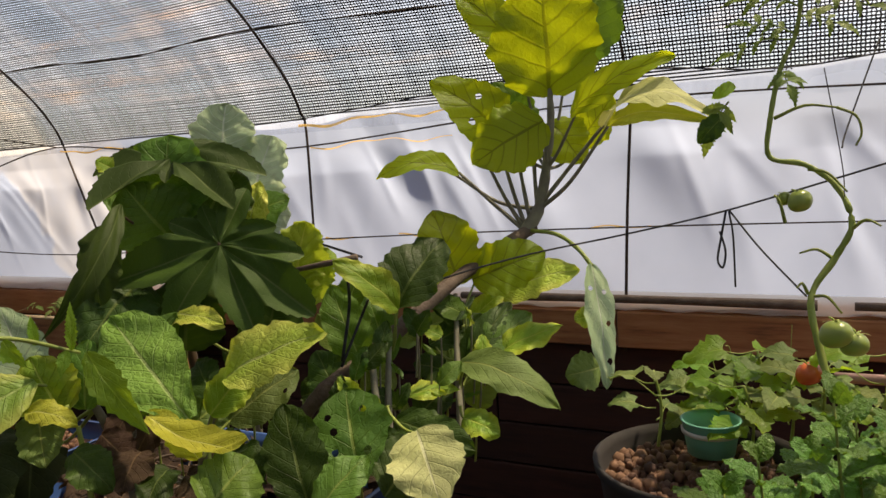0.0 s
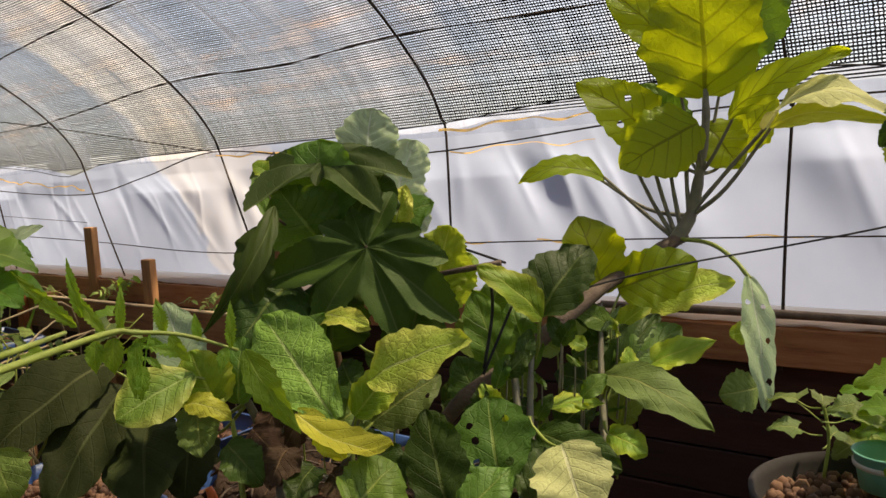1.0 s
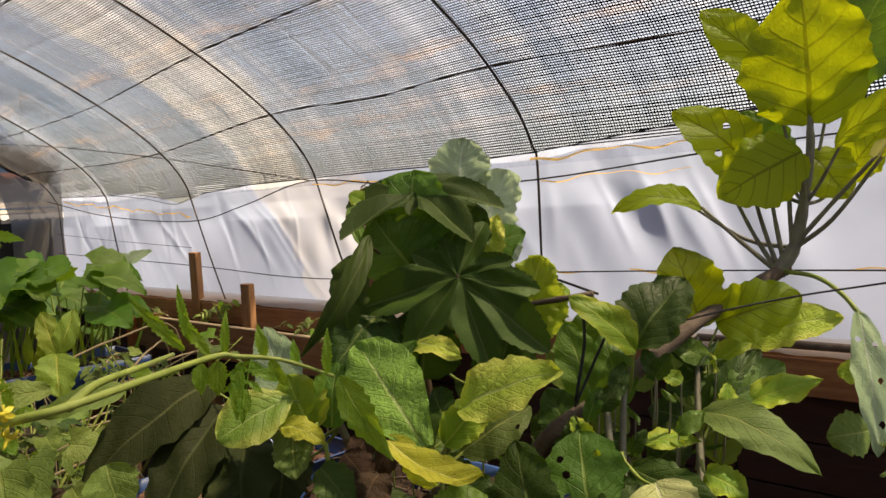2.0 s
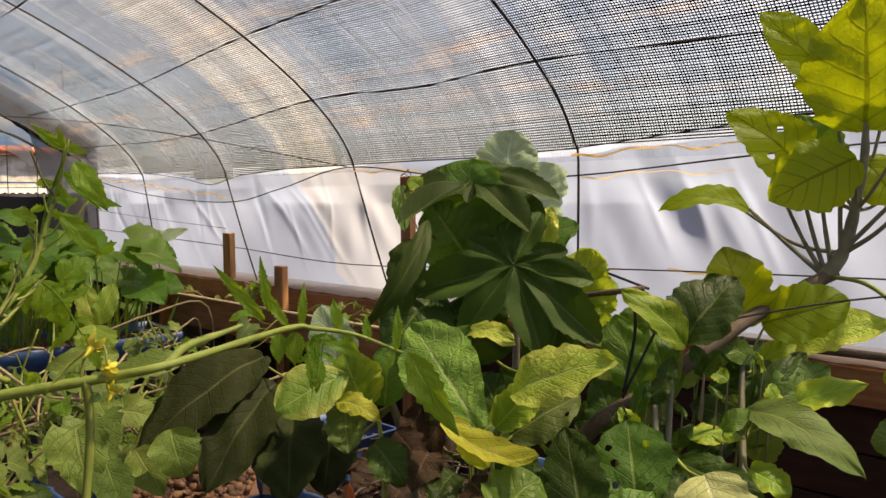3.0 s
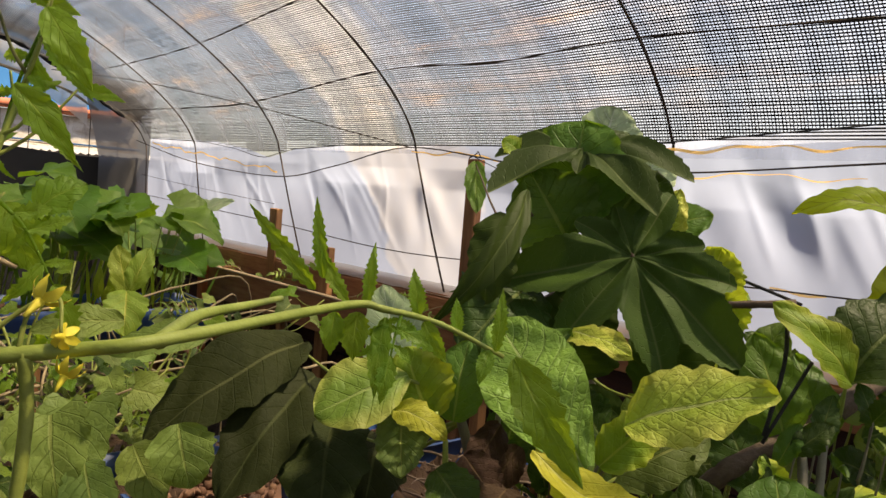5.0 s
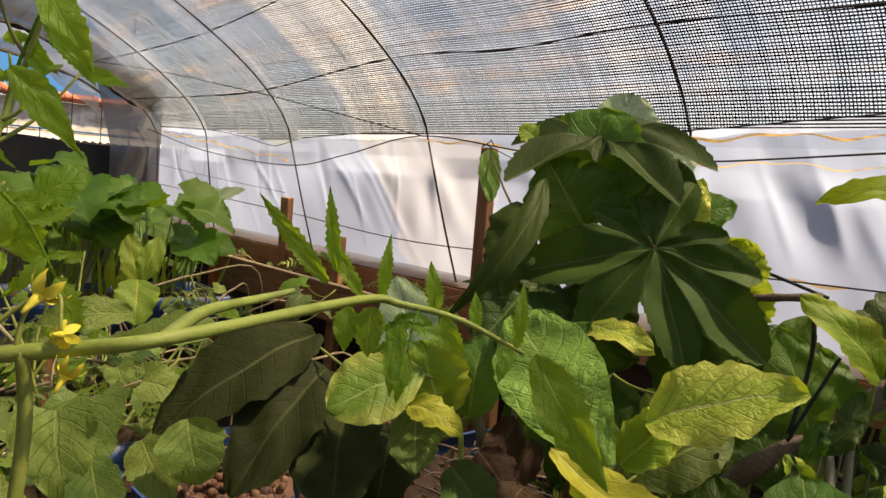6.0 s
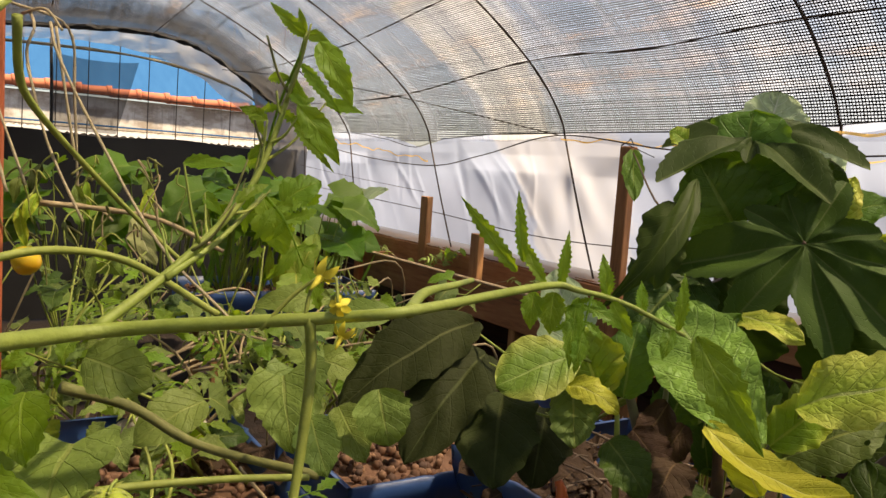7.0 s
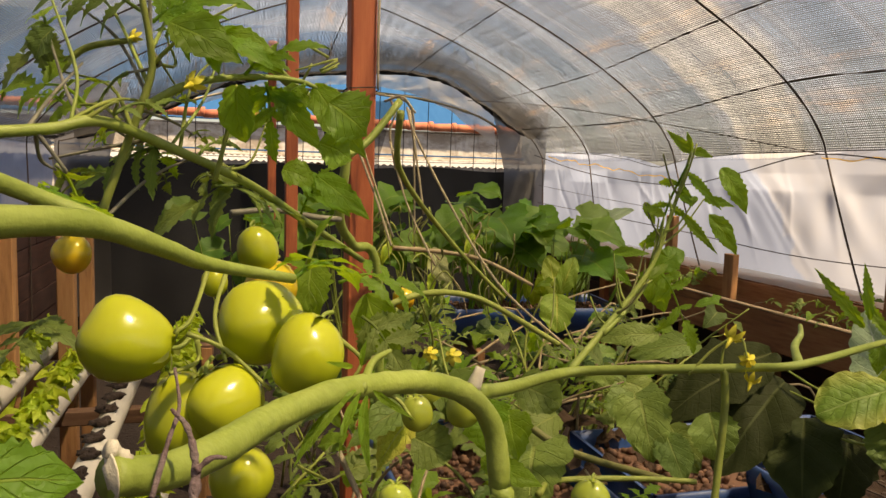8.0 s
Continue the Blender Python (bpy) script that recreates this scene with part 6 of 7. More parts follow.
def mint(c, h, seed, size=0.06):
    """A mint shoot: square stalk with crossed pairs of toothed wrinkled leaves."""
    rng = random.Random(seed)
    ob = thing("mint_plant", c, "fresh green mint shoot with toothed wrinkled leaves", "plant", "mint shoots")
    c = Vector(c)
    top = c + Vector((rng.uniform(-0.02, 0.02), rng.uniform(-0.02, 0.02), h))
    part("stem", tube([c, top], 0.003, 0.002, 4, 6), STEM_GREEN, ob)
    n = max(3, int(h / 0.034))
    for k in range(n):
        f = 0.1 + 0.9 * k / (n - 1)
        p = c.lerp(top, f)
        s = size * (1.15 - 0.55 * f ** 3) * rng.uniform(0.85, 1.1)
        for e in (0, 1):
            w = seed + k * 1.571 + e * math.pi + rng.uniform(-0.2, 0.2)
            o = Vector((math.cos(w), math.sin(w), 0.15 + 0.9 * f ** 4))
            L(ob, p, p + o.normalized() * s, s * 0.62, LEAF_MINT, (0, 0, 1) if f < 0.9 else (-0.4, -0.4, 0.7), "oval", "", None, arch=0.12, fold=0.22, teeth=0.05, nu=22, nv=12, wave=0.015, quilt=0.05, ragged=0.1)
    return ob


MB = [(1.365, 0.067, 0.896), (1.266, -0.045, 0.964), (1.442, 0.001, 0.866), (1.340, -0.092, 0.937), (1.425, 0.134, 0.847), (1.510, -0.077, 0.899), (1.561, 0.030, 0.839), (1.548, -0.139, 0.871), (1.514, 0.184, 0.813)]
for k, c in enumerate(MB):
    mint((c[0], c[1], c[2] - 0.06), (0.15, 0.21, 0.15, 0.18, 0.10, 0.17, 0.15, 0.17, 0.09)[k], k + 1, 0.088)
mp = thing("mint_pot", (1.42, 0.02, 0.5), "low dark tray in which the mint grows", "pot")
zm = min(c[2] for c in MB) - 0.07
part("tray", box((1.50, 0.02, zm - 0.11), (0.55, 0.52, 0.20), 0, 0.02), BLACK, mp)
tagged(part("gravel", pebbles((1.50, 0.02), 0.24, 0.22, zm - 0.005, 350, 0.014, 5, False), PEBBLE, mp, "brown clay balls"), kind="stuff")
for sx in (-0.2, 0.2):
    for sy in (-0.2, 0.2):
        part("leg", box((1.50 + sx, 0.02 + sy, (zm - 0.21) / 2), (0.05, 0.05, zm - 0.21)), WOOD_Z, mp, smooth=False)


# ---------------- the tomato vine close to the path ----------------
T1 = thing("tomato_plant", (0.05, 0.95, 0.58), "trailing tomato plant with thick pale stems, flowers and green fruit", "plant", "tomato plants")
part("stem", tube([(0.08, 1.05, 0.60), (0.015, 0.850, 1.147), (0.007, 0.838, 1.213), (-0.001, 0.842, 1.271), (-0.030, 0.831, 1.309), (-0.077, 0.809, 1.331), (-0.127, 0.771, 1.343), (-0.177, 0.719, 1.353), (-0.228, 0.642, 1.361), (-0.259, 0.580, 1.366), (-0.285, 0.539, 1.371), (-0.308, 0.517, 1.379)], 0.0112, 0.0094, 14, 7, 0.08), STEM_PALE, T1, "thick pale green main stem")
part("cut_end", tube([(-0.307, 0.518, 1.379), (-0.309, 0.517, 1.379)], 0.0088, 0.0070, 12, 3, 0.4, 2), CORK, T1, "pale cut stem end")
part("cut_end", tube([(-0.300, 0.524, 1.384), (-0.304, 0.522, 1.389), (-0.309, 0.520, 1.392)], 0.0036, 0.0030, 8, 4, 0.7, 4), CORK, T1, "pale ragged stub")
part("cut_end", tube([(-0.027, 0.833, 1.315), (-0.018, 0.836, 1.336)], 0.007, 0.005, 8, 3, 0.15), CORK, T1, "pale cut stem end")
part("runner", tube([(-0.019, 0.840, 1.310), (0.043, 0.915, 1.290), (0.158, 1.009, 1.277), (0.239, 0.960, 1.290), (0.337, 0.900, 1.304), (0.396, 0.874, 1.313), (0.592, 0.939, 1.320), (0.633, 0.933, 1.315), (0.694, 0.919, 1.300), (0.758, 0.889, 1.268)], 0.0078, 0.0022, 10, 6, 0.06), STEM_PALE, T1, "pale green hairy runner")
N1 = (0.158, 1.009, 1.277)
part("shoot", tube([N1, (0.235, 1.058, 1.325), (0.310, 1.080, 1.401), (0.350, 1.087, 1.502), (0.362, 1.077, 1.566)], 0.0052, 0.0018, 8, 6, 0.06), STEM_PALE, T1)
part("shoot", tube([(0.225, 1.049, 1.316), (0.280, 1.076, 1.349), (0.333, 1.102, 1.396)], 0.004, 0.002, 8, 6, 0.06), STEM_PALE, T1)
part("shoot", tube([(0.315, 0.912, 1.302), (0.317, 0.909, 1.256), (0.310, 0.903, 1.196), (0.297, 0.891, 1.127)], 0.0048, 0.0042, 8, 6, 0.06), STEM_GREEN, T1)
part("shoot", tube([(0.391, 0.877, 1.311), (0.455, 0.96, 1.312), (0.56, 1.07, 1.300), (0.678, 1.206, 1.283)], 0.0058, 0.0036, 8, 5, 0.06), STEM_PALE, T1)
part("shoot", tube([(-0.152, 0.735, 1.350), (-0.136, 0.778, 1.361), (-0.113, 0.815, 1.361)], 0.004, 0.002, 8, 5, 0.06), STEM_PALE, T1)
part("runner", tube([(0.119, 0.997, 1.125), (0.167, 1.050, 1.117), (0.288, 1.057, 1.107), (0.374, 1.036, 1.104)], 0.0045, 0.0035, 8, 6, 0.06), STEM_GREEN, T1)
part("runner", tube([(0.173, 1.429, 1.109), (0.267, 1.446, 1.066), (0.355, 1.397, 1.014), (0.486, 1.270, 0.998)], 0.008, 0.006, 9, 6, 0.12), STEM_OLIVE, T1)
part("upper_stem", tube([(-0.373, 0.550, 1.495), (-0.330, 0.601, 1.491), (-0.295, 0.664, 1.471), (-0.268, 0.714, 1.454), (-0.205, 0.761, 1.436)], 0.0088, 0.004, 10, 6, 0.05), STEM_PALE, T1)
part("upper_stem", tube([(-0.384, 0.590, 1.519), (-0.359, 0.617, 1.505), (-0.326, 0.632, 1.490), (-0.295, 0.665, 1.471)], 0.0055, 0.004, 9, 6, 0.05), STEM_PALE, T1)
part("upper_stem", tube([(-0.449, 0.841, 1.545), (-0.402, 0.873, 1.552), (-0.366, 0.900, 1.561), (-0.313, 0.967, 1.541), (-0.233, 1.069, 1.504), (-0.166, 1.163, 1.459), (-0.047, 1.373, 1.377)], 0.0052, 0.0048, 9, 6, 0.06), STEM_PALE, T1)
part("upper_stem", tube([(-0.377, 0.937, 1.463), (-0.355, 0.942, 1.529), (-0.330, 0.942, 1.600), (-0.327, 0.938, 1.632), (-0.336, 0.927, 1.691)], 0.0043, 0.003, 9, 6, 0.06), STEM_GREEN, T1)
part("upper_stem", tube([(-0.333, 0.943, 1.579), (-0.295, 0.944, 1.602), (-0.242, 0.964, 1.615), (-0.182, 0.991, 1.617), (-0.137, 1.008, 1.601)], 0.0045, 0.002, 9, 6, 0.06), STEM_PALE, T1)
part("upper_stem", tube([(-0.270, 0.999, 1.508), (-0.258, 0.998, 1.557), (-0.247, 0.985, 1.609)], 0.003, 0.002, 8, 5, 0.06), STEM_GREEN, T1)
part("upper_stem", tube([(-0.427, 1.027, 1.614), (-0.400, 1.029, 1.642), (-0.346, 0.985, 1.648)], 0.004, 0.003, 8, 5, 0.06), STEM_GREEN, T1)
part("dry_tendril", tube([(-0.281, 0.555, 1.420), (-0.278, 0.540, 1.404), (-0.282, 0.525, 1.392), (-0.288, 0.506, 1.372)], 0.0007, 0.0013, 7, 7, 0.35), TENDRIL, T1, "dry purple-grey tendril")
part("dry_tendril", tube([(-0.281, 0.530, 1.406), (-0.273, 0.523, 1.398), (-0.269, 0.512, 1.383), (-0.270, 0.500, 1.368)], 0.0008, 0.0026, 7, 7, 0.35, 1), TENDRIL, T1, "dry purple-grey tendril")
part("dry_tendril", tube([(-0.269, 0.509, 1.382), (-0.262, 0.511, 1.387), (-0.255, 0.513, 1.386)], 0.0017, 0.0008, 7, 6, 0.35, 2), TENDRIL, T1, "dry purple-grey tendril")
for a, b, c in (((-0.279, 0.773, 1.386), (-0.279, 0.769, 1.369), (-0.297, 0.737, 1.369)), ((-0.287, 0.774, 1.391), (-0.257, 0.772, 1.377), (-0.222, 0.762, 1.345)), ((-0.272, 0.853, 1.435), (-0.284, 0.796, 1.400), (-0.296, 0.773, 1.392)), ((-0.257, 0.853, 1.430), (-0.266, 0.797, 1.400), (-0.257, 0.769, 1.368)), ((-0.191, 0.810, 1.436), (-0.181, 0.812, 1.465), (-0.172, 0.812, 1.477)), ((-0.165, 0.777, 1.382), (-0.147, 0.770, 1.364), (-0.161, 0.766, 1.341)), ((-0.144, 0.782, 1.336), (-0.116, 0.775, 1.329), (-0.103, 0.766, 1.312))):
    part("truss", tube([a, b, c], 0.0021, 0.0015, 7, 5, 0.15), STEM_GREEN, T1)
tomato(T1, (-0.331, 0.789, 1.383), 0.066, TOM_GREEN, (0.85, -0.2, -0.15), 1.12, "glossy green tomato", 1, 0.22)
tomato(T1, (-0.229, 0.834, 1.385), 0.075, TOM_GREEN, (-0.45, 0.3, -0.6), 0.98, "glossy green tomato", 2, 0.08)
tomato(T1, (-0.193, 0.767, 1.372), 0.058, TOM_GREEN, (0.35, 0.1, 0.9), 1.16, "glossy green tomato", 3, -0.1)
tomato(T1, (-0.257, 0.775, 1.331), 0.064, TOM_GREEN, (-0.5, 0.2, 0.8), 0.98, "glossy green tomato", 4, -0.12)
tomato(T1, (-0.291, 0.790, 1.318), 0.062, TOM_GREEN, (0.3, 0.2, 0.9), 1.25, "glossy green tomato", 5, -0.1)
tomato(T1, (-0.243, 0.889, 1.220), 0.062, TOM_GREEN, (0, 0.2, 0.95), 1.0, "green tomato in the shade", 6)
tomato(T1, (-0.226, 0.984, 1.437), 0.042, TOM_GREEN, (-0.3, 0.1, 0.9), 1.2, "small oval green tomato", 7)
tomato(T1, (-0.210, 0.987, 1.392), 0.056, TOM_MID, (0, 0.1, 1), 1.05, "orange ripening tomato", 8)
tomato(T1, (-0.425, 1.077, 1.420), 0.045, TOM_MID, (0, 0.1, 1), 1.0, "small yellow ripening tomato", 9)
tomato(T1, (-0.268, 0.901, 1.413), 0.025, TOM_GREEN, (0, 0.1, 1), 1.1, "", 10)
tomato(T1, (-0.073, 0.868, 1.283), 0.032, TOM_SHADE, (-0.2, 0.1, 1), 1.1, "", 11)
tomato(T1, (0.166, 0.946, 1.137), 0.046, TOM_SHADE, (0, 0.1, 1), 1.0, "green tomato hanging low", 12)
tomato(T1, (0.004, 1.098, 1.236), 0.046, TOM_SHADE, (0, 0.1, 1), 1.1, "", 13)
tomato(T1, (0.032, 1.043, 1.228), 0.045, TOM_SHADE, (0, 0.1, 1), 1.15, "", 14)
tomato(T1, (0.157, 1.952, 1.211), 0.055, TOM_MID, (0, 0.1, 1), 1.0, "", 15)
tomato(T1, (-0.114, 0.772, 1.238), 0.03, TOM_SHADE, (0, 0.1, 1), 1.0, "", 16)
flower(T1, (0.332, 0.893, 1.315), (-0.5, -0.7, 0.2), 0.013, 1)
flower(T1, (0.324, 0.915, 1.336), (-0.6, -0.3, -0.5), 0.017, 2)
flower(T1, (0.333, 0.886, 1.290), (-0.5, -0.3, -0.7), 0.013, 3)
flower(T1, (-0.290, 0.924, 1.601), (-0.4, -0.7, -0.3), 0.014, 4)
flower(T1, (-0.347, 0.974, 1.649), (-0.4, -0.7, -0.3), 0.009, 5)
flower(T1, (-0.003, 0.986, 1.310), (-0.4, -0.7, 0.3), 0.014, 6)
flower(T1, (-0.004, 1.088, 1.288), (-0.4, -0.7, 0.3), 0.014, 7)
part("truss", tube([(0.311, 0.914, 1.301), (0.318, 0.917, 1.328), (0.334, 0.910, 1.338), (0.332, 0.894, 1.317)], 0.002, 0.0012, 6, 5), STEM_GREEN, T1)
part("truss", tube([(0.278, 0.929, 1.290), (0.302, 0.924, 1.318), (0.322, 0.916, 1.336)], 0.002, 0.0015, 6, 5), STEM_GREEN, T1)
# toothed leaves of the leading shoots
SH = (-0.6, -0.75, 0.15)
for B, T, w, mt in (((0.361, 1.078, 1.561), (0.324, 1.083, 1.591), 0.028, 0), ((0.362, 1.077, 1.565), (0.381, 1.056, 1.555), 0.026, 0), ((0.360, 1.081, 1.534), (0.391, 1.042, 1.483), 0.026, 0), ((0.352, 1.086, 1.505), (0.358, 1.060, 1.487), 0.022, 0), ((0.351, 1.076, 1.478), (0.382, 1.033, 1.424), 0.026, 0), ((0.362, 1.077, 1.565), (0.353, 1.079, 1.590), 0.016, 0),
                     ((0.578, 0.974, 1.330), (0.524, 1.013, 1.408), 0.036, 1), ((0.585, 0.972, 1.341), (0.579, 0.983, 1.419), 0.028, 1), ((0.604, 0.955, 1.318), (0.589, 0.998, 1.375), 0.030, 1), ((0.624, 0.952, 1.315), (0.633, 0.956, 1.379), 0.026, 1), ((0.671, 0.927, 1.308), (0.669, 0.938, 1.355), 0.034, 1), ((0.746, 0.889, 1.274), (0.756, 0.895, 1.339), 0.030, 1), ((0.712, 0.913, 1.288), (0.714, 0.920, 1.327), 0.028, 1)):
    L(T1, B, T, w * 0.50, LEAF_TOMATO, SH, "lance", "", None, teeth=0.16, nu=24, nv=6, arch=0.08, fold=0.3, ragged=0.7, quilt=0)
for B, T, w in (((0.675, 0.923, 1.303), (0.688, 0.900, 1.265), 0.020), ((0.751, 0.867, 1.272), (0.758, 0.774, 1.166), 0.045), ((0.639, 0.939, 1.306), (0.617, 0.920, 1.231), 0.022), ((0.612, 0.948, 1.311), (0.604, 0.941, 1.265), 0.03), ((0.742, 0.894, 1.275), (0.723, 0.887, 1.242), 0.018), ((0.594, 0.960, 1.310), (0.587, 0.954, 1.269), 0.025)):
    L(T1, B, T, w, LEAF_TOMATO, (-0.8, -0.6, 0.1), "lance", "soft toothed tomato leaflet hanging down", None, teeth=0.08, nu=18, nv=6, arch=0.08, fold=0.2, quilt=0)
for k, (B, T, s, mt) in enumerate((((0.359, 1.080, 1.545), (0.327, 1.116, 1.394), 0.036, 0), ((0.333, 1.102, 1.396), (0.381, 1.101, 1.320), 0.05, 0), ((0.652, 0.930, 1.312), (0.634, 0.921, 1.272), 0.04, 0), ((-0.430, 1.016, 1.361), (-0.458, 0.953, 1.341), 0.06, 1),
                                   ((-0.312, 0.957, 1.652), (-0.258, 0.940, 1.648), 0.045, 0), ((-0.330, 0.984, 1.666), (-0.297, 0.983, 1.685), 0.06, 0), ((-0.242, 0.964, 1.615), (-0.203, 0.959, 1.643), 0.042, 0), ((-0.176, 0.991, 1.614), (-0.206, 0.985, 1.588), 0.042, 0), ((-0.218, 0.984, 1.614), (-0.212, 0.987, 1.573), 0.040, 0), ((-0.372, 0.939, 1.563), (-0.448, 1.024, 1.601), 0.06, 0), ((-0.340, 0.981, 1.676), (-0.398, 1.021, 1.695), 0.07, 1), ((-0.435, 1.071, 1.661), (-0.457, 1.069, 1.641), 0.05, 1),
                                   ((-0.166, 1.163, 1.459), (-0.147, 1.143, 1.501), 0.03, 0), ((-0.313, 0.967, 1.541), (-0.370, 0.991, 1.517), 0.05, 1), ((-0.233, 1.069, 1.504), (-0.291, 1.097, 1.479), 0.07, 1), ((-0.271, 1.048, 1.501), (-0.213, 1.097, 1.480), 0.07, 1), ((-0.407, 0.831, 1.499), (-0.383, 0.856, 1.489), 0.05, 0), ((-0.205, 0.761, 1.436), (-0.158, 0.836, 1.432), 0.045, 0), ((-0.131, 1.031, 1.392), (-0.055, 1.068, 1.386), 0.06, 0), ((-0.105, 1.020, 1.353), (-0.073, 1.005, 1.315), 0.06, 1))):
    part("leaf", compound_leaf(B, T, s, (-0.4, -0.6, 0.7), 100 + k, 3), LEAF_SHADE if mt else LEAF_TOMATO, T1)
for B, T, w, mt, sh in (((-0.247, 0.985, 1.609), (-0.241, 0.979, 1.549), 0.042, 0, "oval"), ((-0.300, 0.937, 1.657), (-0.252, 0.931, 1.635), 0.036, 0, "lance"), ((-0.261, 0.958, 1.659), (-0.199, 0.961, 1.622), 0.030, 0, "lance"), ((-0.428, 1.022, 1.659), (-0.447, 1.022, 1.627), 0.045, 1, "oval"), ((-0.193, 1.097, 1.522), (-0.155, 1.094, 1.508), 0.036, 0, "oval"), ((-0.166, 1.000, 1.615), (-0.111, 0.977, 1.537), 0.040, 0, "lance"), ((-0.310, 0.936, 1.659), (-0.242, 0.923, 1.625), 0.045, 0, "lance"), ((-0.207, 0.984, 1.606), (-0.158, 0.983, 1.542), 0.030, 0, "lance"), ((-0.149, 1.123, 1.516), (-0.085, 1.092, 1.463), 0.034, 0, "lance"),
                         ((0.439, 1.301, 1.137), (0.436, 1.245, 1.046), 0.105, 1, "heart"), ((0.399, 1.555, 1.030), (0.285, 1.531, 0.982), 0.085, 1, "oval"), ((0.155, 1.100, 1.147), (0.117, 1.016, 1.085), 0.125, 1, "heart"), ((-0.053, 0.961, 1.263), (-0.133, 0.930, 1.232), 0.042, 1, "lance"), ((-0.050, 0.976, 1.244), (-0.097, 0.958, 1.190), 0.04, 2, "lance"), ((-0.029, 1.061, 1.187), (0.019, 1.046, 1.161), 0.06, 1, "oval"), ((0.081, 1.108, 1.216), (0.072, 1.058, 1.158), 0.07, 0, "lance"), ((0.114, 1.097, 1.203), (0.110, 1.047, 1.151), 0.06, 0, "lance"), ((0.056, 1.040, 1.159), (0.123, 0.993, 1.137), 0.035, 0, "lance"),
                         ((0.016, 1.074, 1.244), (0.068, 1.107, 1.204), 0.08, 1, "heart"), ((0.180, 1.240, 1.197), (0.247, 1.210, 1.167), 0.07, 1, "oval"), ((0.616, 1.353, 1.087), (0.622, 1.317, 1.005), 0.09, 1, "oval"), ((0.466, 1.259, 1.089), (0.466, 1.197, 1.029), 0.06, 1, "oval"), ((-0.154, 1.109, 1.409), (-0.156, 1.078, 1.328), 0.06, 0, "lance"), ((-0.086, 1.106, 1.365), (-0.045, 1.088, 1.277), 0.06, 0, "lance"), ((-0.179, 1.160, 1.522), (-0.096, 1.164, 1.461), 0.030, 0, "lance"), ((-0.173, 0.801, 1.580), (-0.138, 0.808, 1.554), 0.05, 0, "lance"), ((-0.181, 0.805, 1.546), (-0.151, 0.809, 1.533), 0.04, 0, "lance"), ((-0.350, 0.452, 1.406), (-0.308, 0.461, 1.401), 0.03, 0, "lance"),
                         ((0.350, 1.154, 1.390), (0.377, 1.142, 1.323), 0.045, 0, "lance"), ((0.333, 0.968, 1.540), (0.360, 0.947, 1.484), 0.026, 0, "lance"), ((0.312, 0.958, 1.482), (0.353, 0.951, 1.432), 0.024, 0, "lance"), ((0.388, 1.197, 1.382), (0.432, 1.188, 1.413), 0.045, 0, "oval"), ((0.582, 1.484, 1.209), (0.463, 1.516, 1.199), 0.05, 1, "oval"), ((0.773, 1.615, 1.152), (0.619, 1.669, 1.124), 0.06, 1, "oval"), ((0.527, 1.472, 1.094), (0.500, 1.392, 1.005), 0.12, 1, "heart"), ((0.586, 1.433, 1.038), (0.596, 1.346, 0.976), 0.07, 1, "oval")):
    L(T1, B, T, w, (LEAF_TOMATO, LEAF_SHADE, LEAF_YELLOW)[mt], (-0.5, -0.7, 0.5), sh, "", None, teeth=0.06 if sh == "lance" else 0.03, nu=18, nv=8, arch=0.1, fold=0.2, hook=0.08)

for k, (B, T, w) in enumerate((((-0.156, 0.716, 1.353), (-0.177, 0.684, 1.315), 0.008), ((-0.152, 0.714, 1.351), (-0.155, 0.676, 1.304), 0.010), ((-0.160, 0.717, 1.355), (-0.199, 0.689, 1.319), 0.008), ((-0.145, 0.724, 1.352), (-0.116, 0.701, 1.334), 0.006), ((-0.173, 0.715, 1.343), (-0.209, 0.695, 1.305), 0.010), ((-0.159, 0.741, 1.367), (-0.183, 0.726, 1.376), 0.005), ((-0.152, 0.740, 1.367), (-0.147, 0.744, 1.389), 0.005), ((-0.187, 0.763, 1.469), (-0.173, 0.763, 1.488), 0.006), ((-0.189, 0.763, 1.465), (-0.160, 0.759, 1.461), 0.006))):
    L(T1, B, T, w, LEAF_TOMATO, (-0.6, -0.7, 0.3), "lance", "", None, arch=0.1, fold=0.3, nu=10, nv=4, quilt=0)
rng = random.Random(91)
ARM = smooth_line([(-0.449, 0.841, 1.545), (-0.402, 0.873, 1.552), (-0.366, 0.900, 1.561), (-0.313, 0.967, 1.541), (-0.233, 1.069, 1.504)], 8)
ARM += smooth_line([(-0.377, 0.937, 1.463), (-0.355, 0.942, 1.529), (-0.330, 0.942, 1.600), (-0.327, 0.938, 1.632)], 8)
for k in range(30):
    p = rng.choice(ARM)
    q = p + Vector((rng.uniform(-0.10, 0.10), rng.uniform(-0.02, 0.16), rng.uniform(-0.06, 0.14)))
    tw = part("twig", tube([p, p.lerp(q, 0.5) + Vector((rng.uniform(-0.02, 0.02), 0, rng.uniform(-0.02, 0.02))), q], 0.0021, 0.0011, 6, 5, 0.15, k), rng.choice((STEM_GREEN, STEM_PALE, STEM_PURPLE)), T1)
    if k % 3:
        d = (q - p).normalized() * rng.uniform(0.03, 0.05)
        part("leaf", compound_leaf(q, q + d, rng.uniform(0.018, 0.032), (-0.4, -0.6, 0.7), 300 + k, 2), rng.choice((LEAF_TOMATO, LEAF_SHADE, LEAF_LIME)), tw)
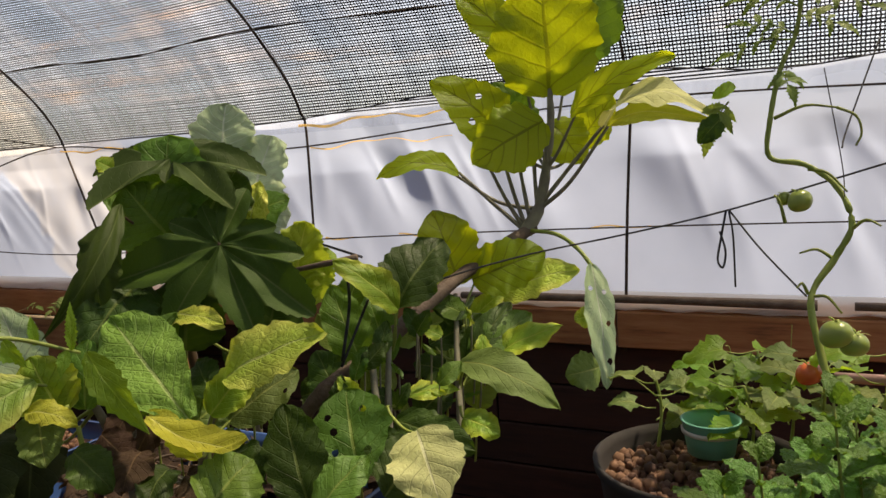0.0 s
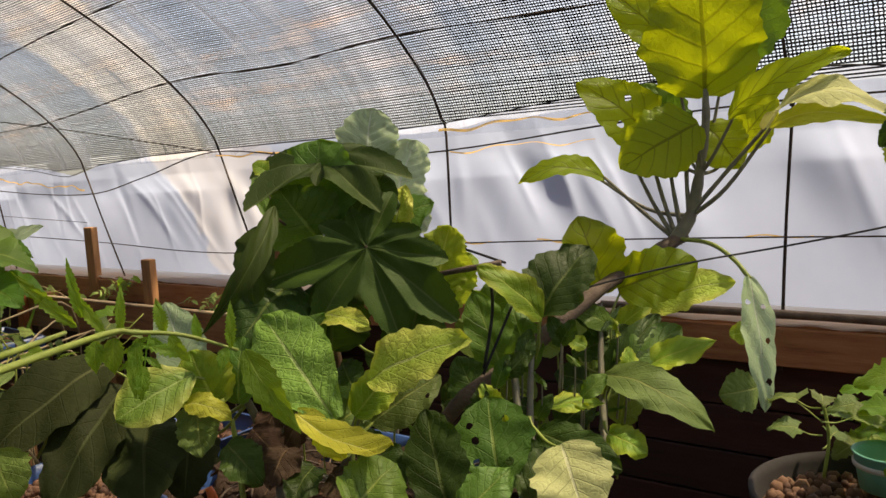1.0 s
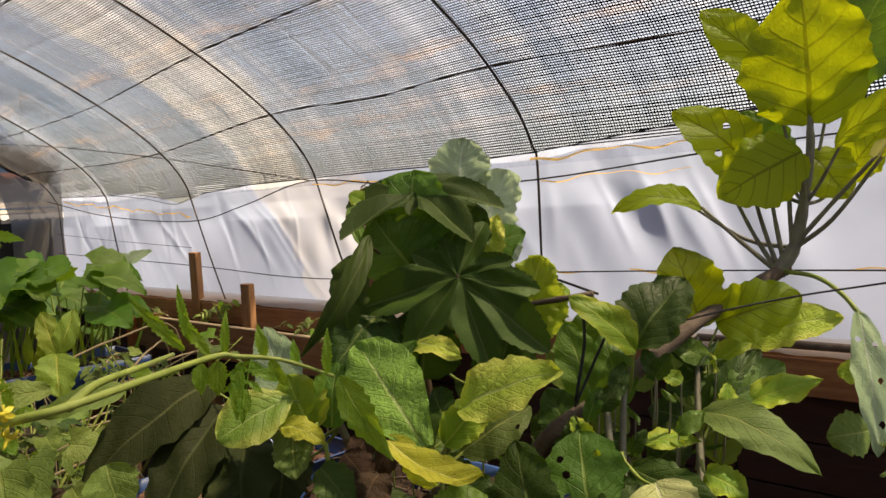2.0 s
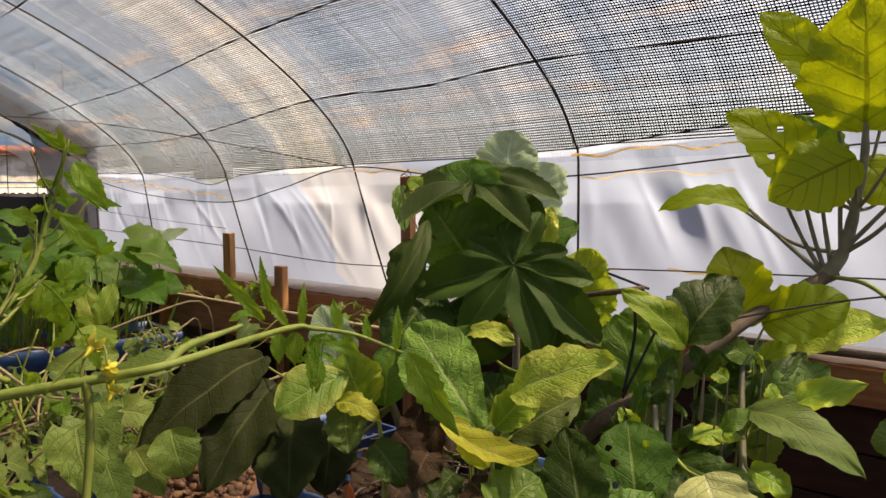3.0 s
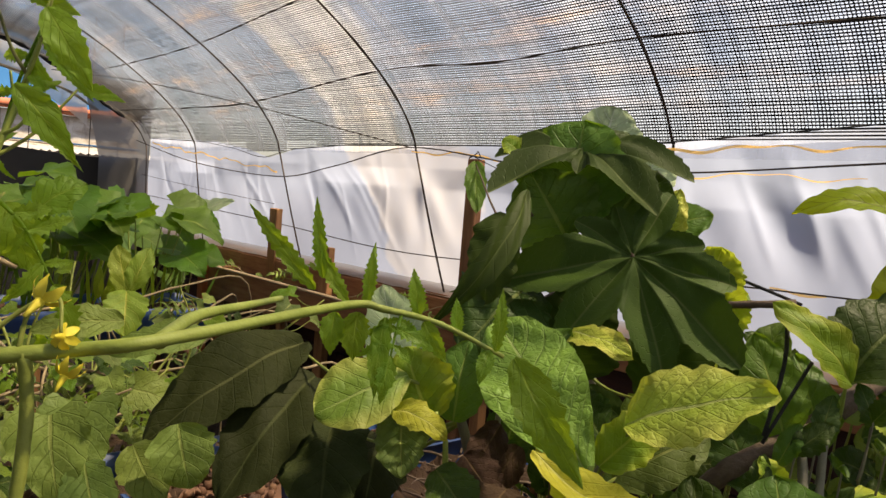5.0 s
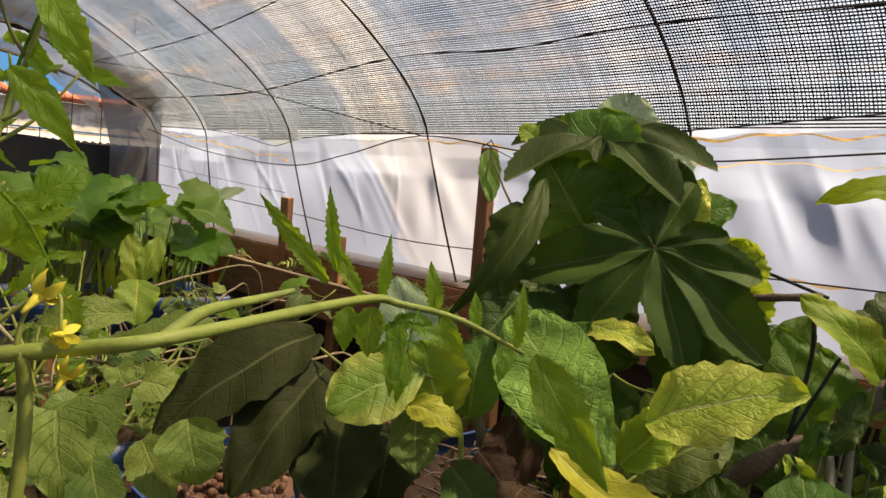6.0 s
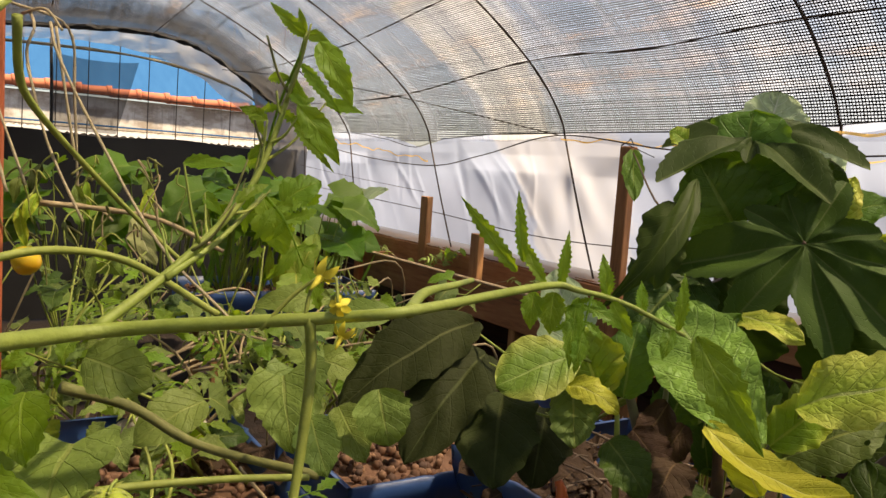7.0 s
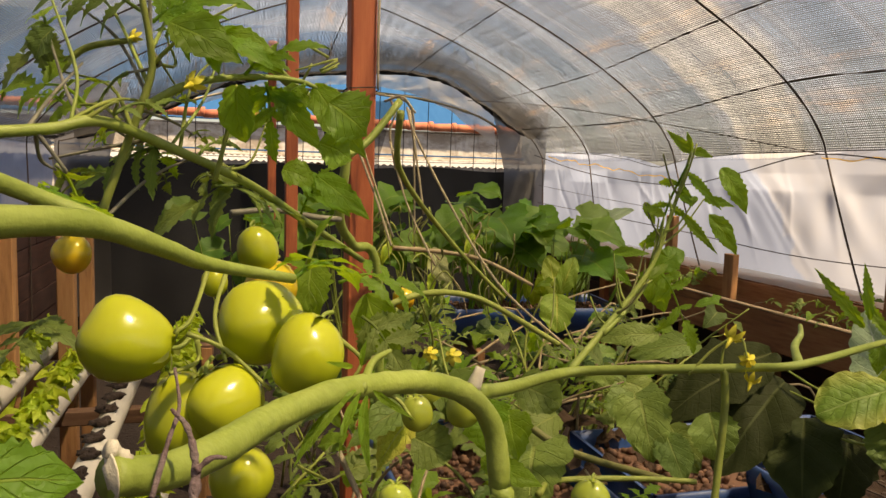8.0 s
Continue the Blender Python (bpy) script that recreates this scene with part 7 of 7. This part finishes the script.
# thin stalks that rise from the leading shoot
STEP = smooth_line([(0.235, 1.058, 1.325), (0.310, 1.080, 1.401), (0.350, 1.087, 1.502)], 10)
for k in range(16):
    p = STEP[(k * 5) % len(STEP)]
    q = p + Vector((rng.uniform(-0.03, 0.07), rng.uniform(-0.03, 0.05), rng.uniform(0.02, 0.09)))
    tw = part("twig", tube([p, p.lerp(q, 0.5) + Vector((0, 0, -0.008)), q], 0.0019, 0.001, 6, 4, 0.1, k), (STEM_PALE, STEM_OLIVE, STEM_GREEN)[k % 3], T1)
    if k % 2:
        d = Vector((rng.uniform(-0.5, 0.8), rng.uniform(-0.4, 0.4), rng.uniform(-0.7, 0.5))).normalized() * rng.uniform(0.03, 0.05)
        L(tw, q, q + d, 0.014, LEAF_TOMATO, (-0.6, -0.7, 0.3), "lance", "", None, teeth=0.12, nu=14, nv=6, fold=0.25, quilt=0)
# vine trained up the red post
T2 = thing("tomato_plant", (0.0, 1.85, 0.62), "old tomato vine trained up a red post", "plant", "tomato plants")
part("stem", tube([(0.10, 1.95, 0.62), (0.091, 1.950, 1.261), (0.021, 1.905, 1.349), (-0.020, 1.841, 1.416), (-0.012, 1.811, 1.543), (-0.029, 1.789, 1.585), (-0.090, 1.665, 1.645), (-0.162, 1.558, 1.683), (-0.223, 1.462, 1.738)], 0.0115, 0.009, 9, 6, 0.1), STEM_PALE, T2)
part("branch", tube([(-0.012, 1.810, 1.552), (0.044, 1.834, 1.592), (0.118, 1.869, 1.682)], 0.009, 0.008, 9, 5, 0.1), STEM_PALE, T2)
part("branch", tube([(-0.253, 1.604, 1.438), (-0.171, 1.661, 1.441), (-0.087, 1.763, 1.422), (-0.020, 1.831, 1.413)], 0.005, 0.006, 8, 5, 0.15), STEM_PURPLE, T2)
part("branch", tube([(0.135, 1.939, 1.664), (0.141, 1.997, 1.569), (0.166, 2.045, 1.513), (0.249, 2.133, 1.424), (0.383, 2.198, 1.289), (0.513, 2.198, 1.163)], 0.009, 0.005, 8, 5, 0.12), STEM_GREEN, T2)
part("branch", tube([(0.010, 1.697, 1.219), (0.162, 1.775, 1.252), (0.315, 1.831, 1.227), (0.442, 1.655, 1.154)], 0.008, 0.006, 8, 5, 0.12), STEM_GREEN, T2)
rng = random.Random(5)
for k in range(9):
    c = Vector((-0.099, 1.640, 1.687)) + Vector((rng.uniform(-0.05, 0.05), rng.uniform(-0.05, 0.05), rng.uniform(-0.045, 0.045)))
    part("dry_sepal", tube([c, c + Vector((rng.uniform(-0.04, 0.04), rng.uniform(-0.02, 0.02), rng.uniform(-0.03, 0.03))), c + Vector((rng.uniform(-0.05, 0.05), 0, rng.uniform(-0.04, 0.04)))], 0.003, 0.002, 6, 4), STEM_GREEN, T2)

# dead side shoots hanging from the old vine
rng = random.Random(27)
for k in range(34):
    a = Vector((rng.uniform(0.16, 0.60), rng.uniform(2.20, 2.48), rng.uniform(1.20, 1.40)))
    n = [a]
    for j in range(4):
        n.append(n[-1] + Vector((rng.uniform(-0.035, 0.035), rng.uniform(-0.02, 0.02), -rng.uniform(0.02, 0.07) if j else 0.02)))
    dead = part("dead_shoot", tube(n, 0.0026, 0.0014, 6, 5, 0.3, k), rng.choice((STEM_DRY, STEM_OLIVE, STEM_OLIVE, STEM_GREEN)), T2)
    if k % 3 == 0:
        L(dead, n[2], n[2] + Vector((rng.uniform(-0.03, 0.03), -0.01, -rng.uniform(0.06, 0.11))), 0.028, rng.choice((LEAF_LIME, LEAF_SHADE, LEAF_DEEP_SHADE)), (-0.3, -0.9, 0.2), "lance", "", None, arch=0.1, fold=0.5, nu=12, nv=6, wave=0.12)
part("branch", tube([(0.20, 2.30, 1.30), (0.33, 2.30, 1.29), (0.46, 2.25, 1.27), (0.60, 2.20, 1.20)], 0.007, 0.005, 8, 5, 0.25, 9), STEM_DRY, T2, "dry bare branch")

# rope ends at the post
for pts in (((0.171, 2.248, 1.722), (0.177, 2.199, 1.680), (0.164, 2.205, 1.627), (0.182, 2.203, 1.527)), ((0.207, 2.191, 1.696), (0.221, 2.141, 1.619), (0.292, 2.072, 1.457), (0.387, 1.917, 1.254), (0.464, 1.643, 1.144)), ((0.219, 2.209, 1.691), (0.242, 2.190, 1.529), (0.260, 2.182, 1.405)), ((0.060, 2.073, 1.567), (0.094, 2.016, 1.456), (0.122, 1.951, 1.342)), ((0.165, 2.206, 1.604), (0.203, 2.146, 1.437), (0.265, 2.065, 1.278)), ((0.156, 2.251, 1.714), (0.198, 2.211, 1.725), (0.230, 2.187, 1.682)), ((0.122, 2.24, 1.735), (0.258, 2.373, 1.714), (0.276, 2.382, 1.544), (0.294, 2.420, 1.267)), ((-0.135, 0.982, 1.205), (-0.112, 0.957, 1.154), (-0.101, 0.942, 1.127)), ((0.042, 2.155, 1.729), (0.096, 2.171, 1.552), (0.161, 2.116, 1.348))):
    tagged(part("rope", tube(pts, 0.0034, 0.0028, 6, 6, 0.25, 3), ROPE), "frayed tan rope end tied to a red post", "rope", "rope ends")
tagged(part("post_wire", tube([(0.05, 2.2, 1.74), (0.125, 2.2, 1.745), (0.13, 2.28, 1.74), (0.05, 2.28, 1.735), (0.045, 2.2, 1.74)], 0.002, 0.002, 5, 4), RUST), "dark wire wound round the red post", "wire")
tagged(part("cable", tube([(0.128, 2.2, 2.7), (0.13, 2.2, 2.2), (0.126, 2.2, 1.9), (0.128, 2.2, 1.74)], 0.0035, 0.0035, 6, 6), ROPE), "pale cord running down the red post", "cord")


# ---------------- background planting ----------------
def tangle(c, rx, ry, z0, z1, n, size, seed, mats, label, stems=5, thick=0.005):
    """A sprawling tomato bush: stems with feathered leaves."""
    rng = random.Random(seed)
    ob = thing("tomato_plant", (c[0], c[1], z0), label, "plant", "tomato plants")
    tips = []
    for k in range(max(4, stems * 2 // 3)):
        a = Vector((c[0] + rng.uniform(-0.3, 0.3) * rx, c[1] + rng.uniform(-0.3, 0.3) * ry, z0))
        b = Vector((c[0] + rng.uniform(-1, 1) * rx, c[1] + rng.uniform(-1, 1) * ry, rng.uniform(0.5 * (z0 + z1), z1)))
        m = a.lerp(b, 0.5) + Vector((rng.uniform(-0.1, 0.1), rng.uniform(-0.1, 0.1), 0.12 * (z1 - z0)))
        part("stem", tube([a, m, b], thick, thick * 0.5, 7, 6, 0.1, k), STEM_GREEN if k % 3 else STEM_DRY, ob)
        tips.append((a, m, b))
    for k in range(n):
        a, m, b = rng.choice(tips)
        f = rng.uniform(0.25, 1)
        p = a.lerp(m, f * 2) if f < 0.5 else m.lerp(b, f * 2 - 1)
        w = rng.uniform(0, 6.28)
        q = p + Vector((math.cos(w), math.sin(w), rng.uniform(-0.4, 0.5))) * size * rng.uniform(1.0, 2.0)
        if k % 2:
            part("leaf", compound_leaf(p, q, size * rng.uniform(0.8, 1.3), (-0.3, -0.5, 0.8), seed * 50 + k, rng.choice((2, 3)), fine=False), rng.choice(mats), ob)
        else:
            s = size * rng.uniform(1.1, 1.9)
            d = Vector((math.cos(w + 0.6), math.sin(w + 0.6) - 0.3, rng.uniform(-0.9, 0.0))).normalized()
            L(ob, q, q + d * s, s * rng.uniform(0.75, 0.95), rng.choice(mats), (rng.uniform(-0.6, 0.1), rng.uniform(-0.9, -0.3), 0.6), "heart", "", p, 0.0022, STEM_GREEN, teeth=0.05, nu=16, nv=8, arch=0.1, fold=0.2, hook=0.1, wave=0.06)
    return ob


MIX = (LEAF_TOMATO, LEAF_SHADE, LEAF_SHADE, LEAF_DULL, LEAF_TOMATO, LEAF_DULL, LEAF_DARK)
tangle((0.55, 2.05), 0.40, 0.25, 0.68, 1.08, 24, 0.055, 1, MIX, "sprawling tomato bush with dull green leaves", 9)
tangle((0.95, 2.35), 0.40, 0.30, 0.68, 1.05, 20, 0.055, 2, MIX, "sprawling tomato bush with dull green leaves", 9)
tangle((0.25, 1.60), 0.30, 0.30, 0.60, 1.04, 20, 0.050, 3, MIX, "sprawling tomato bush with dull green leaves", 8)
tangle((0.30, 2.6), 0.35, 0.35, 0.60, 1.18, 30, 0.055, 4, MIX, "sprawling tomato bush behind the red post", 9)
tangle((1.15, 3.1), 0.45, 0.40, 0.3, 1.0, 30, 0.055, 6, MIX, "sprawling tomato bush among dry stems", 10)
tangle((0.5, 3.5), 0.5, 0.5, 0.3, 1.15, 34, 0.06, 7, MIX, "sprawling tomato bush among dry stems", 10)
tangle((0.12, 1.15), 0.16, 0.16, 0.60, 1.02, 22, 0.05, 21, MIX, "sprawling tomato bush with dull green leaves", 7)
tangle((0.42, 1.35), 0.20, 0.20, 0.60, 0.96, 14, 0.055, 22, MIX, "sprawling tomato bush with dull green leaves", 7)
tangle((-0.05, 1.75), 0.22, 0.25, 0.60, 1.10, 26, 0.05, 23, MIX, "sprawling tomato bush with dull green leaves", 8)
tangle((0.60, 2.35), 0.35, 0.25, 0.68, 1.18, 30, 0.055, 24, MIX, "sprawling tomato bush with dull green leaves", 9)
tangle((0.0, 3.1), 0.35, 0.4, 0.3, 1.15, 30, 0.06, 25, MIX, "sprawling tomato bush behind the red post", 9)
tangle((1.3, 2.9), 0.4, 0.3, 0.5, 1.05, 26, 0.055, 26, MIX, "sprawling tomato bush among dry stems", 8)
tangle((2.48, 3.2), 0.12, 0.5, 0.78, 1.02, 16, 0.04, 8, MIX, "low weedy plant in the planter box", 6, 0.003)
tangle((2.46, 4.5), 0.12, 0.5, 0.78, 1.08, 18, 0.04, 9, MIX, "low weedy plant in the planter box", 6, 0.003)
tangle((2.40, 5.6), 0.15, 0.25, 0.3, 1.25, 14, 0.05, 11, MIX, "thin weedy plant by the curtain", 5, 0.004)


def squash(c, z0, n, h, size, seed, label, mats, spread=0.28):
    """A squash plant: upright hollow stalks that each carry one broad leaf."""
    rng = random.Random(seed)
    ob = thing("squash_plant", (c[0], c[1], z0), label, "plant", "squash plants")
    for k in range(n):
        w = rng.uniform(0, 6.28)
        r = spread * rng.uniform(0.3, 1)
        a = Vector((c[0] + 0.25 * r * math.cos(w), c[1] + 0.25 * r * math.sin(w), z0))
        b = Vector((c[0] + r * math.cos(w), c[1] + r * math.sin(w), z0 + h * rng.uniform(0.55, 1.05)))
        s = size * rng.uniform(0.7, 1.2)
        o = Vector((math.cos(w), math.sin(w), 0)) * 0.6 + Vector((rng.uniform(-0.4, 0.1), rng.uniform(-0.8, -0.1), rng.uniform(-0.5, 0.0)))
        L(ob, b, b + o.normalized() * s, s * 1.05, rng.choice(mats), (rng.uniform(-0.5, 0.2), rng.uniform(-0.8, -0.1), 0.8), "heart", "", a, 0.006, STEM_PALE, arch=0.14, teeth=0.025, nu=16, nv=10, wave=0.04, fold=0.2, quilt=0.012)
    return ob


SQ = (LEAF_SQUASH, LEAF_SQUASH, LEAF_SQUASH, LEAF)
squash((1.35, 4.75), 0.66, 12, 0.60, 0.31, 1, "leafy squash plant in a blue drum planter", SQ)
squash((1.80, 4.75), 0.66, 12, 0.55, 0.31, 2, "leafy squash plant in a blue drum planter", SQ)
squash((1.15, 5.6), 0.3, 16, 1.02, 0.30, 3, "tall squash plant before the black cloth", SQ, 0.35)
squash((1.75, 5.7), 0.3, 16, 0.95, 0.30, 4, "tall squash plant before the black cloth", SQ, 0.35)
squash((2.15, 5.4), 0.3, 10, 0.88, 0.20, 5, "tall squash plant near the curtain", SQ, 0.25)
squash((0.55, 5.5), 0.3, 14, 0.98, 0.30, 6, "tall squash plant before the black cloth", SQ, 0.35)
squash((-0.2, 5.8), 0.3, 10, 0.95, 0.24, 7, "tall squash plant before the black cloth", SQ, 0.35)
WL = thing("young_squash", (2.30, 4.95, 0.75), "thin young squash plant with one pale sunlit leaf", "plant")
L(WL, (2.182, 4.956, 1.179), (2.373, 4.747, 1.305), 0.17, LEAF_FROST, (-0.45, -0.65, 0.6), "heart", "pale sunlit leaf", (2.056, 4.735, 0.700), 0.006, STEM_PALE, arch=0.08)
L(WL, (2.171, 4.852, 1.207), (2.257, 4.686, 1.125), 0.12, LEAF_SQUASH, (-0.4, -0.8, 0.3), "oval", "", None)
VP = thing("variegated_plant", (1.42, 3.95, 0.0), "plant with large yellow-blotched leaves", "plant")
part("stem", tube([(1.42, 3.95, 0.0), (1.44, 3.95, 0.5), (1.421, 3.838, 0.895)], 0.006, 0.004, 7, 5), STEM_PALE, VP)
L(VP, (1.421, 3.838, 0.895), (1.373, 3.711, 0.709), 0.19, LEAF_VAR, (-0.3, -0.9, 0.2), "oval", "yellow-blotched leaf", None)
L(VP, (1.420, 3.836, 0.880), (1.402, 3.930, 1.091), 0.12, LEAF_VAR, (-0.3, -0.9, 0.3), "oval", "yellow-blotched leaf", None)
L(VP, (1.434, 3.832, 0.896), (1.534, 3.869, 1.089), 0.11, LEAF_VAR, (-0.3, -0.9, 0.3), "oval", "yellow-blotched leaf", None)
LP = thing("long_leaf_plant", (0.9, 3.3, 0.0), "pale long-leaved plant among the tomato bushes", "plant")
L(LP, (0.564, 3.226, 1.201), (0.616, 3.085, 1.042), 0.085, LEAF_PALE, (-0.6, -0.7, 0.3), "oval", "pale arched leaf", (0.9, 3.3, 0.02), 0.005)
# reedy stalks
rng = random.Random(31)
for k in range(26):
    x, y = rng.uniform(1.15, 2.1), rng.uniform(4.52, 4.92)
    h = rng.uniform(0.25, 0.5)
    RD = tagged(part("reed", blade((x, y, 0.66), (x + rng.uniform(-0.12, 0.12), y + rng.uniform(-0.1, 0.1), 0.66 + h), 0.018, (-0.3, -0.9, 0.1), "lance", 0.06, 0.3, 0.02, k, 10, 2), (LEAF_SQUASH, LEAF_SHADE, LEAF_LIME)[k % 3]), "narrow upright grassy leaf in the drum planter", "grass", "grassy leaves")

# dry sticks and fallen leaves under the plants
rng = random.Random(12)
gs = []
for k in range(130):
    x, y = rng.uniform(1.02, 1.60), rng.uniform(0.86, 1.74)
    w, ln = rng.uniform(0, 6.28), rng.uniform(0.06, 0.2)
    z = 0.725 + rng.uniform(0, 0.06)
    a = Vector((x, y, z))
    b = a + Vector((math.cos(w), math.sin(w), rng.uniform(-0.1, 0.25))) * ln
    gs.append(tube([a, a.lerp(b, 0.5) + Vector((0, 0, 0.01)), b], rng.uniform(0.002, 0.006), 0.002, 6, 3))
tagged(part("dry_sticks", join(gs), STEM_BARK), "dry sticks lying on the clay balls", "litter", kind="stuff")
gs = []
for k in range(170):
    x, y = (rng.uniform(1.05, 1.58), rng.uniform(0.88, 1.74)) if k < 140 else (rng.uniform(0.45, 1.3), rng.uniform(1.95, 2.45))
    w, ln = rng.uniform(0, 6.28), rng.uniform(0.05, 0.13)
    a = Vector((x, y, (0.73 if k < 140 else 0.69) + rng.uniform(0, 0.03)))
    gs.append(blade(a, a + Vector((math.cos(w), math.sin(w), rng.uniform(-0.1, 0.3))) * ln, ln * 0.6, (rng.uniform(-0.5, 0.5), -0.3, 0.8), "oval", 0.2, 0.2, 0.15, k, 8, 5))
tagged(part("fallen_leaves", join(gs), LEAF_DRY), "withered brown leaves fallen on the planter", "litter", kind="stuff")
rng = random.Random(19)
for k in range(16):
    a = Vector((rng.uniform(0.5, 1.9), rng.uniform(2.6, 4.1), rng.uniform(0.55, 0.8)))
    w = rng.uniform(-0.5, 0.9)
    b = a + Vector((math.cos(w), math.sin(w), rng.uniform(-0.1, 0.2))) * rng.uniform(0.4, 0.9)
    tagged(part("dry_vine", tube([a, a.lerp(b, 0.5) + Vector((0, 0, 0.05)), b, b + Vector((0.05, 0.05, -0.6))], 0.006, 0.004, 7, 5, 0.2, k), STEM_DRY), "bare dry vine stem lying across the bed", "vine", "dry vines")
OR = thing("marker_peg", (1.027, 1.365, 0.831), "small bright orange plastic peg in the planter", "peg")
part("peg", tube([(1.014, 1.344, 0.773), (1.029, 1.366, 0.838), (1.029, 1.378, 0.862)], 0.016, 0.008, 5, 3), ORANGE, OR)

# pale broken stones lying on the clay balls
for k, (x, y, z, r) in enumerate(((0.50, 2.36, 0.71, 0.062), (0.585, 2.33, 0.70, 0.036), (0.43, 2.40, 0.70, 0.034))):
    bm = bmesh.new()
    bmesh.ops.create_icosphere(bm, subdivisions=3, radius=r)
    for v in bm.verts:
        d = v.co.normalized()
        v.co *= 1 + 0.35 * noise.noise(d * 1.6 + Vector((k * 3.1, 0, 0))) + 0.10 * noise.noise(d * 5 + Vector((k, 2, 0)))
        v.co = Vector((v.co.x * 1.25 + x, v.co.y + y, v.co.z * 0.75 + z))
    g = [v.co.copy() for v in bm.verts], [tuple(v.index for v in f.verts) for f in bm.faces]
    bm.free()
    tagged(part("stone", g, CORK), "pale broken stone lying on the clay balls", "stone", "pale stones")
rng = random.Random(12)
chard = thing("leafy_green", (1.58, 4.40, 0.66), "upright bunch of bright yellow-green leaves in the drum planter", "plant")
for k in range(11):
    p = Vector((1.58 + rng.uniform(-0.05, 0.05), 4.42 + rng.uniform(-0.03, 0.03), 0.68))
    q = p + Vector((rng.uniform(-0.06, 0.06), rng.uniform(-0.06, 0.0), rng.uniform(0.05, 0.16)))
    L(chard, q, q + Vector((rng.uniform(-0.05, 0.06), -0.03, rng.uniform(0.09, 0.19))), rng.uniform(0.05, 0.075), LEAF_LETTUCE, (-0.35, -0.9, 0.3), "oval", "", p, 0.004, STEM_PALE, wave=0.12, arch=0.1, fold=0.2, nu=14, nv=8)

# ---------------- lettuce channels ----------------
NF = thing("lettuce_rack", (-0.62, 2.8, 0), "timber rack with white lettuce growing pipes", "rack")
for x in (-0.98, -0.79, -0.60, -0.43):
    part("pipe", tube([(x, 1.75, 0.752), (x, 3.9, 0.752)], 0.036, 0.036, 14, 3), WHITE, NF, "white plastic pipe")
for y in (1.95, 2.79, 3.7):
    part("cross_bar", box((-0.72, y, 0.69), (0.78, 0.045, 0.05)), WOOD_X, NF, smooth=False)
    for x in (-1.08, -0.36):
        part("leg", box((x, y, 0.35), (0.05, 0.05, 0.70)), WOOD_Z, NF, smooth=False)
for x, y0, y1, w in ((-1.08, 2.6, 2.6, 1.35), (-1.12, 3.2, 3.2, 1.4), (-0.9, 3.95, 3.95, 1.3), (-0.84, 3.2, 3.2, 1.25), (-0.99, 3.0, 3.0, 1.3)):
    part("upright", box((x, y0, w / 2), (0.06, 0.06, w)), WOOD_Z, NF, smooth=False)
part("rail", box((-1.1, 2.9, 1.28), (0.045, 1.5, 0.07)), WOOD_Y, NF, smooth=False)
rng = random.Random(3)
for x, step in ((-0.98, 0.17), (-0.79, 0.17), (-0.43, 0.17)):
    y = 1.85
    while y < 3.85:
        h = thing("lettuce", (x, y, 0.785), "curly light green lettuce in a white pipe", "lettuce", "lettuces in pipes")
        part("cup", lathe((x, y, 0.79), [(0.001, -0.012), (0.022, -0.012), (0.026, 0.008), (0.021, 0.008), (0.001, 0.002)], 14), WHITE, h)
        for k in range(10):
            w = k * 0.63 + rng.uniform(-0.2, 0.2)
            o = Vector((math.cos(w), math.sin(w), rng.uniform(0.5, 1.4))).normalized()
            s = rng.uniform(0.045, 0.085)
            L(h, (x, y, 0.79), Vector((x, y, 0.79)) + o * s, s * 0.9, LEAF_LETTUCE, (-o.x, -o.y, 1.2), "round", "", None, wave=0.34, nu=12, nv=10, arch=0.1, teeth=0.14)
        y += step * rng.uniform(0.85, 1.2)
rng = random.Random(44)
for k in range(16):
    x, y = (-0.60, 1.9 + 0.125 * k) if k < 11 else (-0.43, 1.95 + 0.31 * (k - 11))
    g = lathe((x + rng.uniform(-0.006, 0.006), y, 0.793), [(0.001, -0.01), (0.018, -0.009), (0.027, 0.0), (0.024, 0.008), (0.014, 0.012), (0.001, 0.013)], 18)
    g = [Vector(v) + Vector((v.x - x, v.y - y, 0.3 * (v.z - 0.78))) * 1.1 * noise.noise(Vector(v) * 70 + Vector((k, 0, 0))) for v in g[0]], g[1]
    tagged(part("root_plug", g, EARTH), "dried brown root plug in a white pipe", "plug", "root plugs")

# castor leaf that hangs before the brown stake
L(CA, (1.713, 1.940, 1.539), (1.645, 1.85, 1.39), 0.062, LEAF, (-0.75, -0.6, 0.2), "oval", "narrow green leaf hanging before the brown stake", (1.33, 1.33, 1.40), 0.004, STEM_CASTOR, arch=0.05, fold=0.25, wave=0.05)
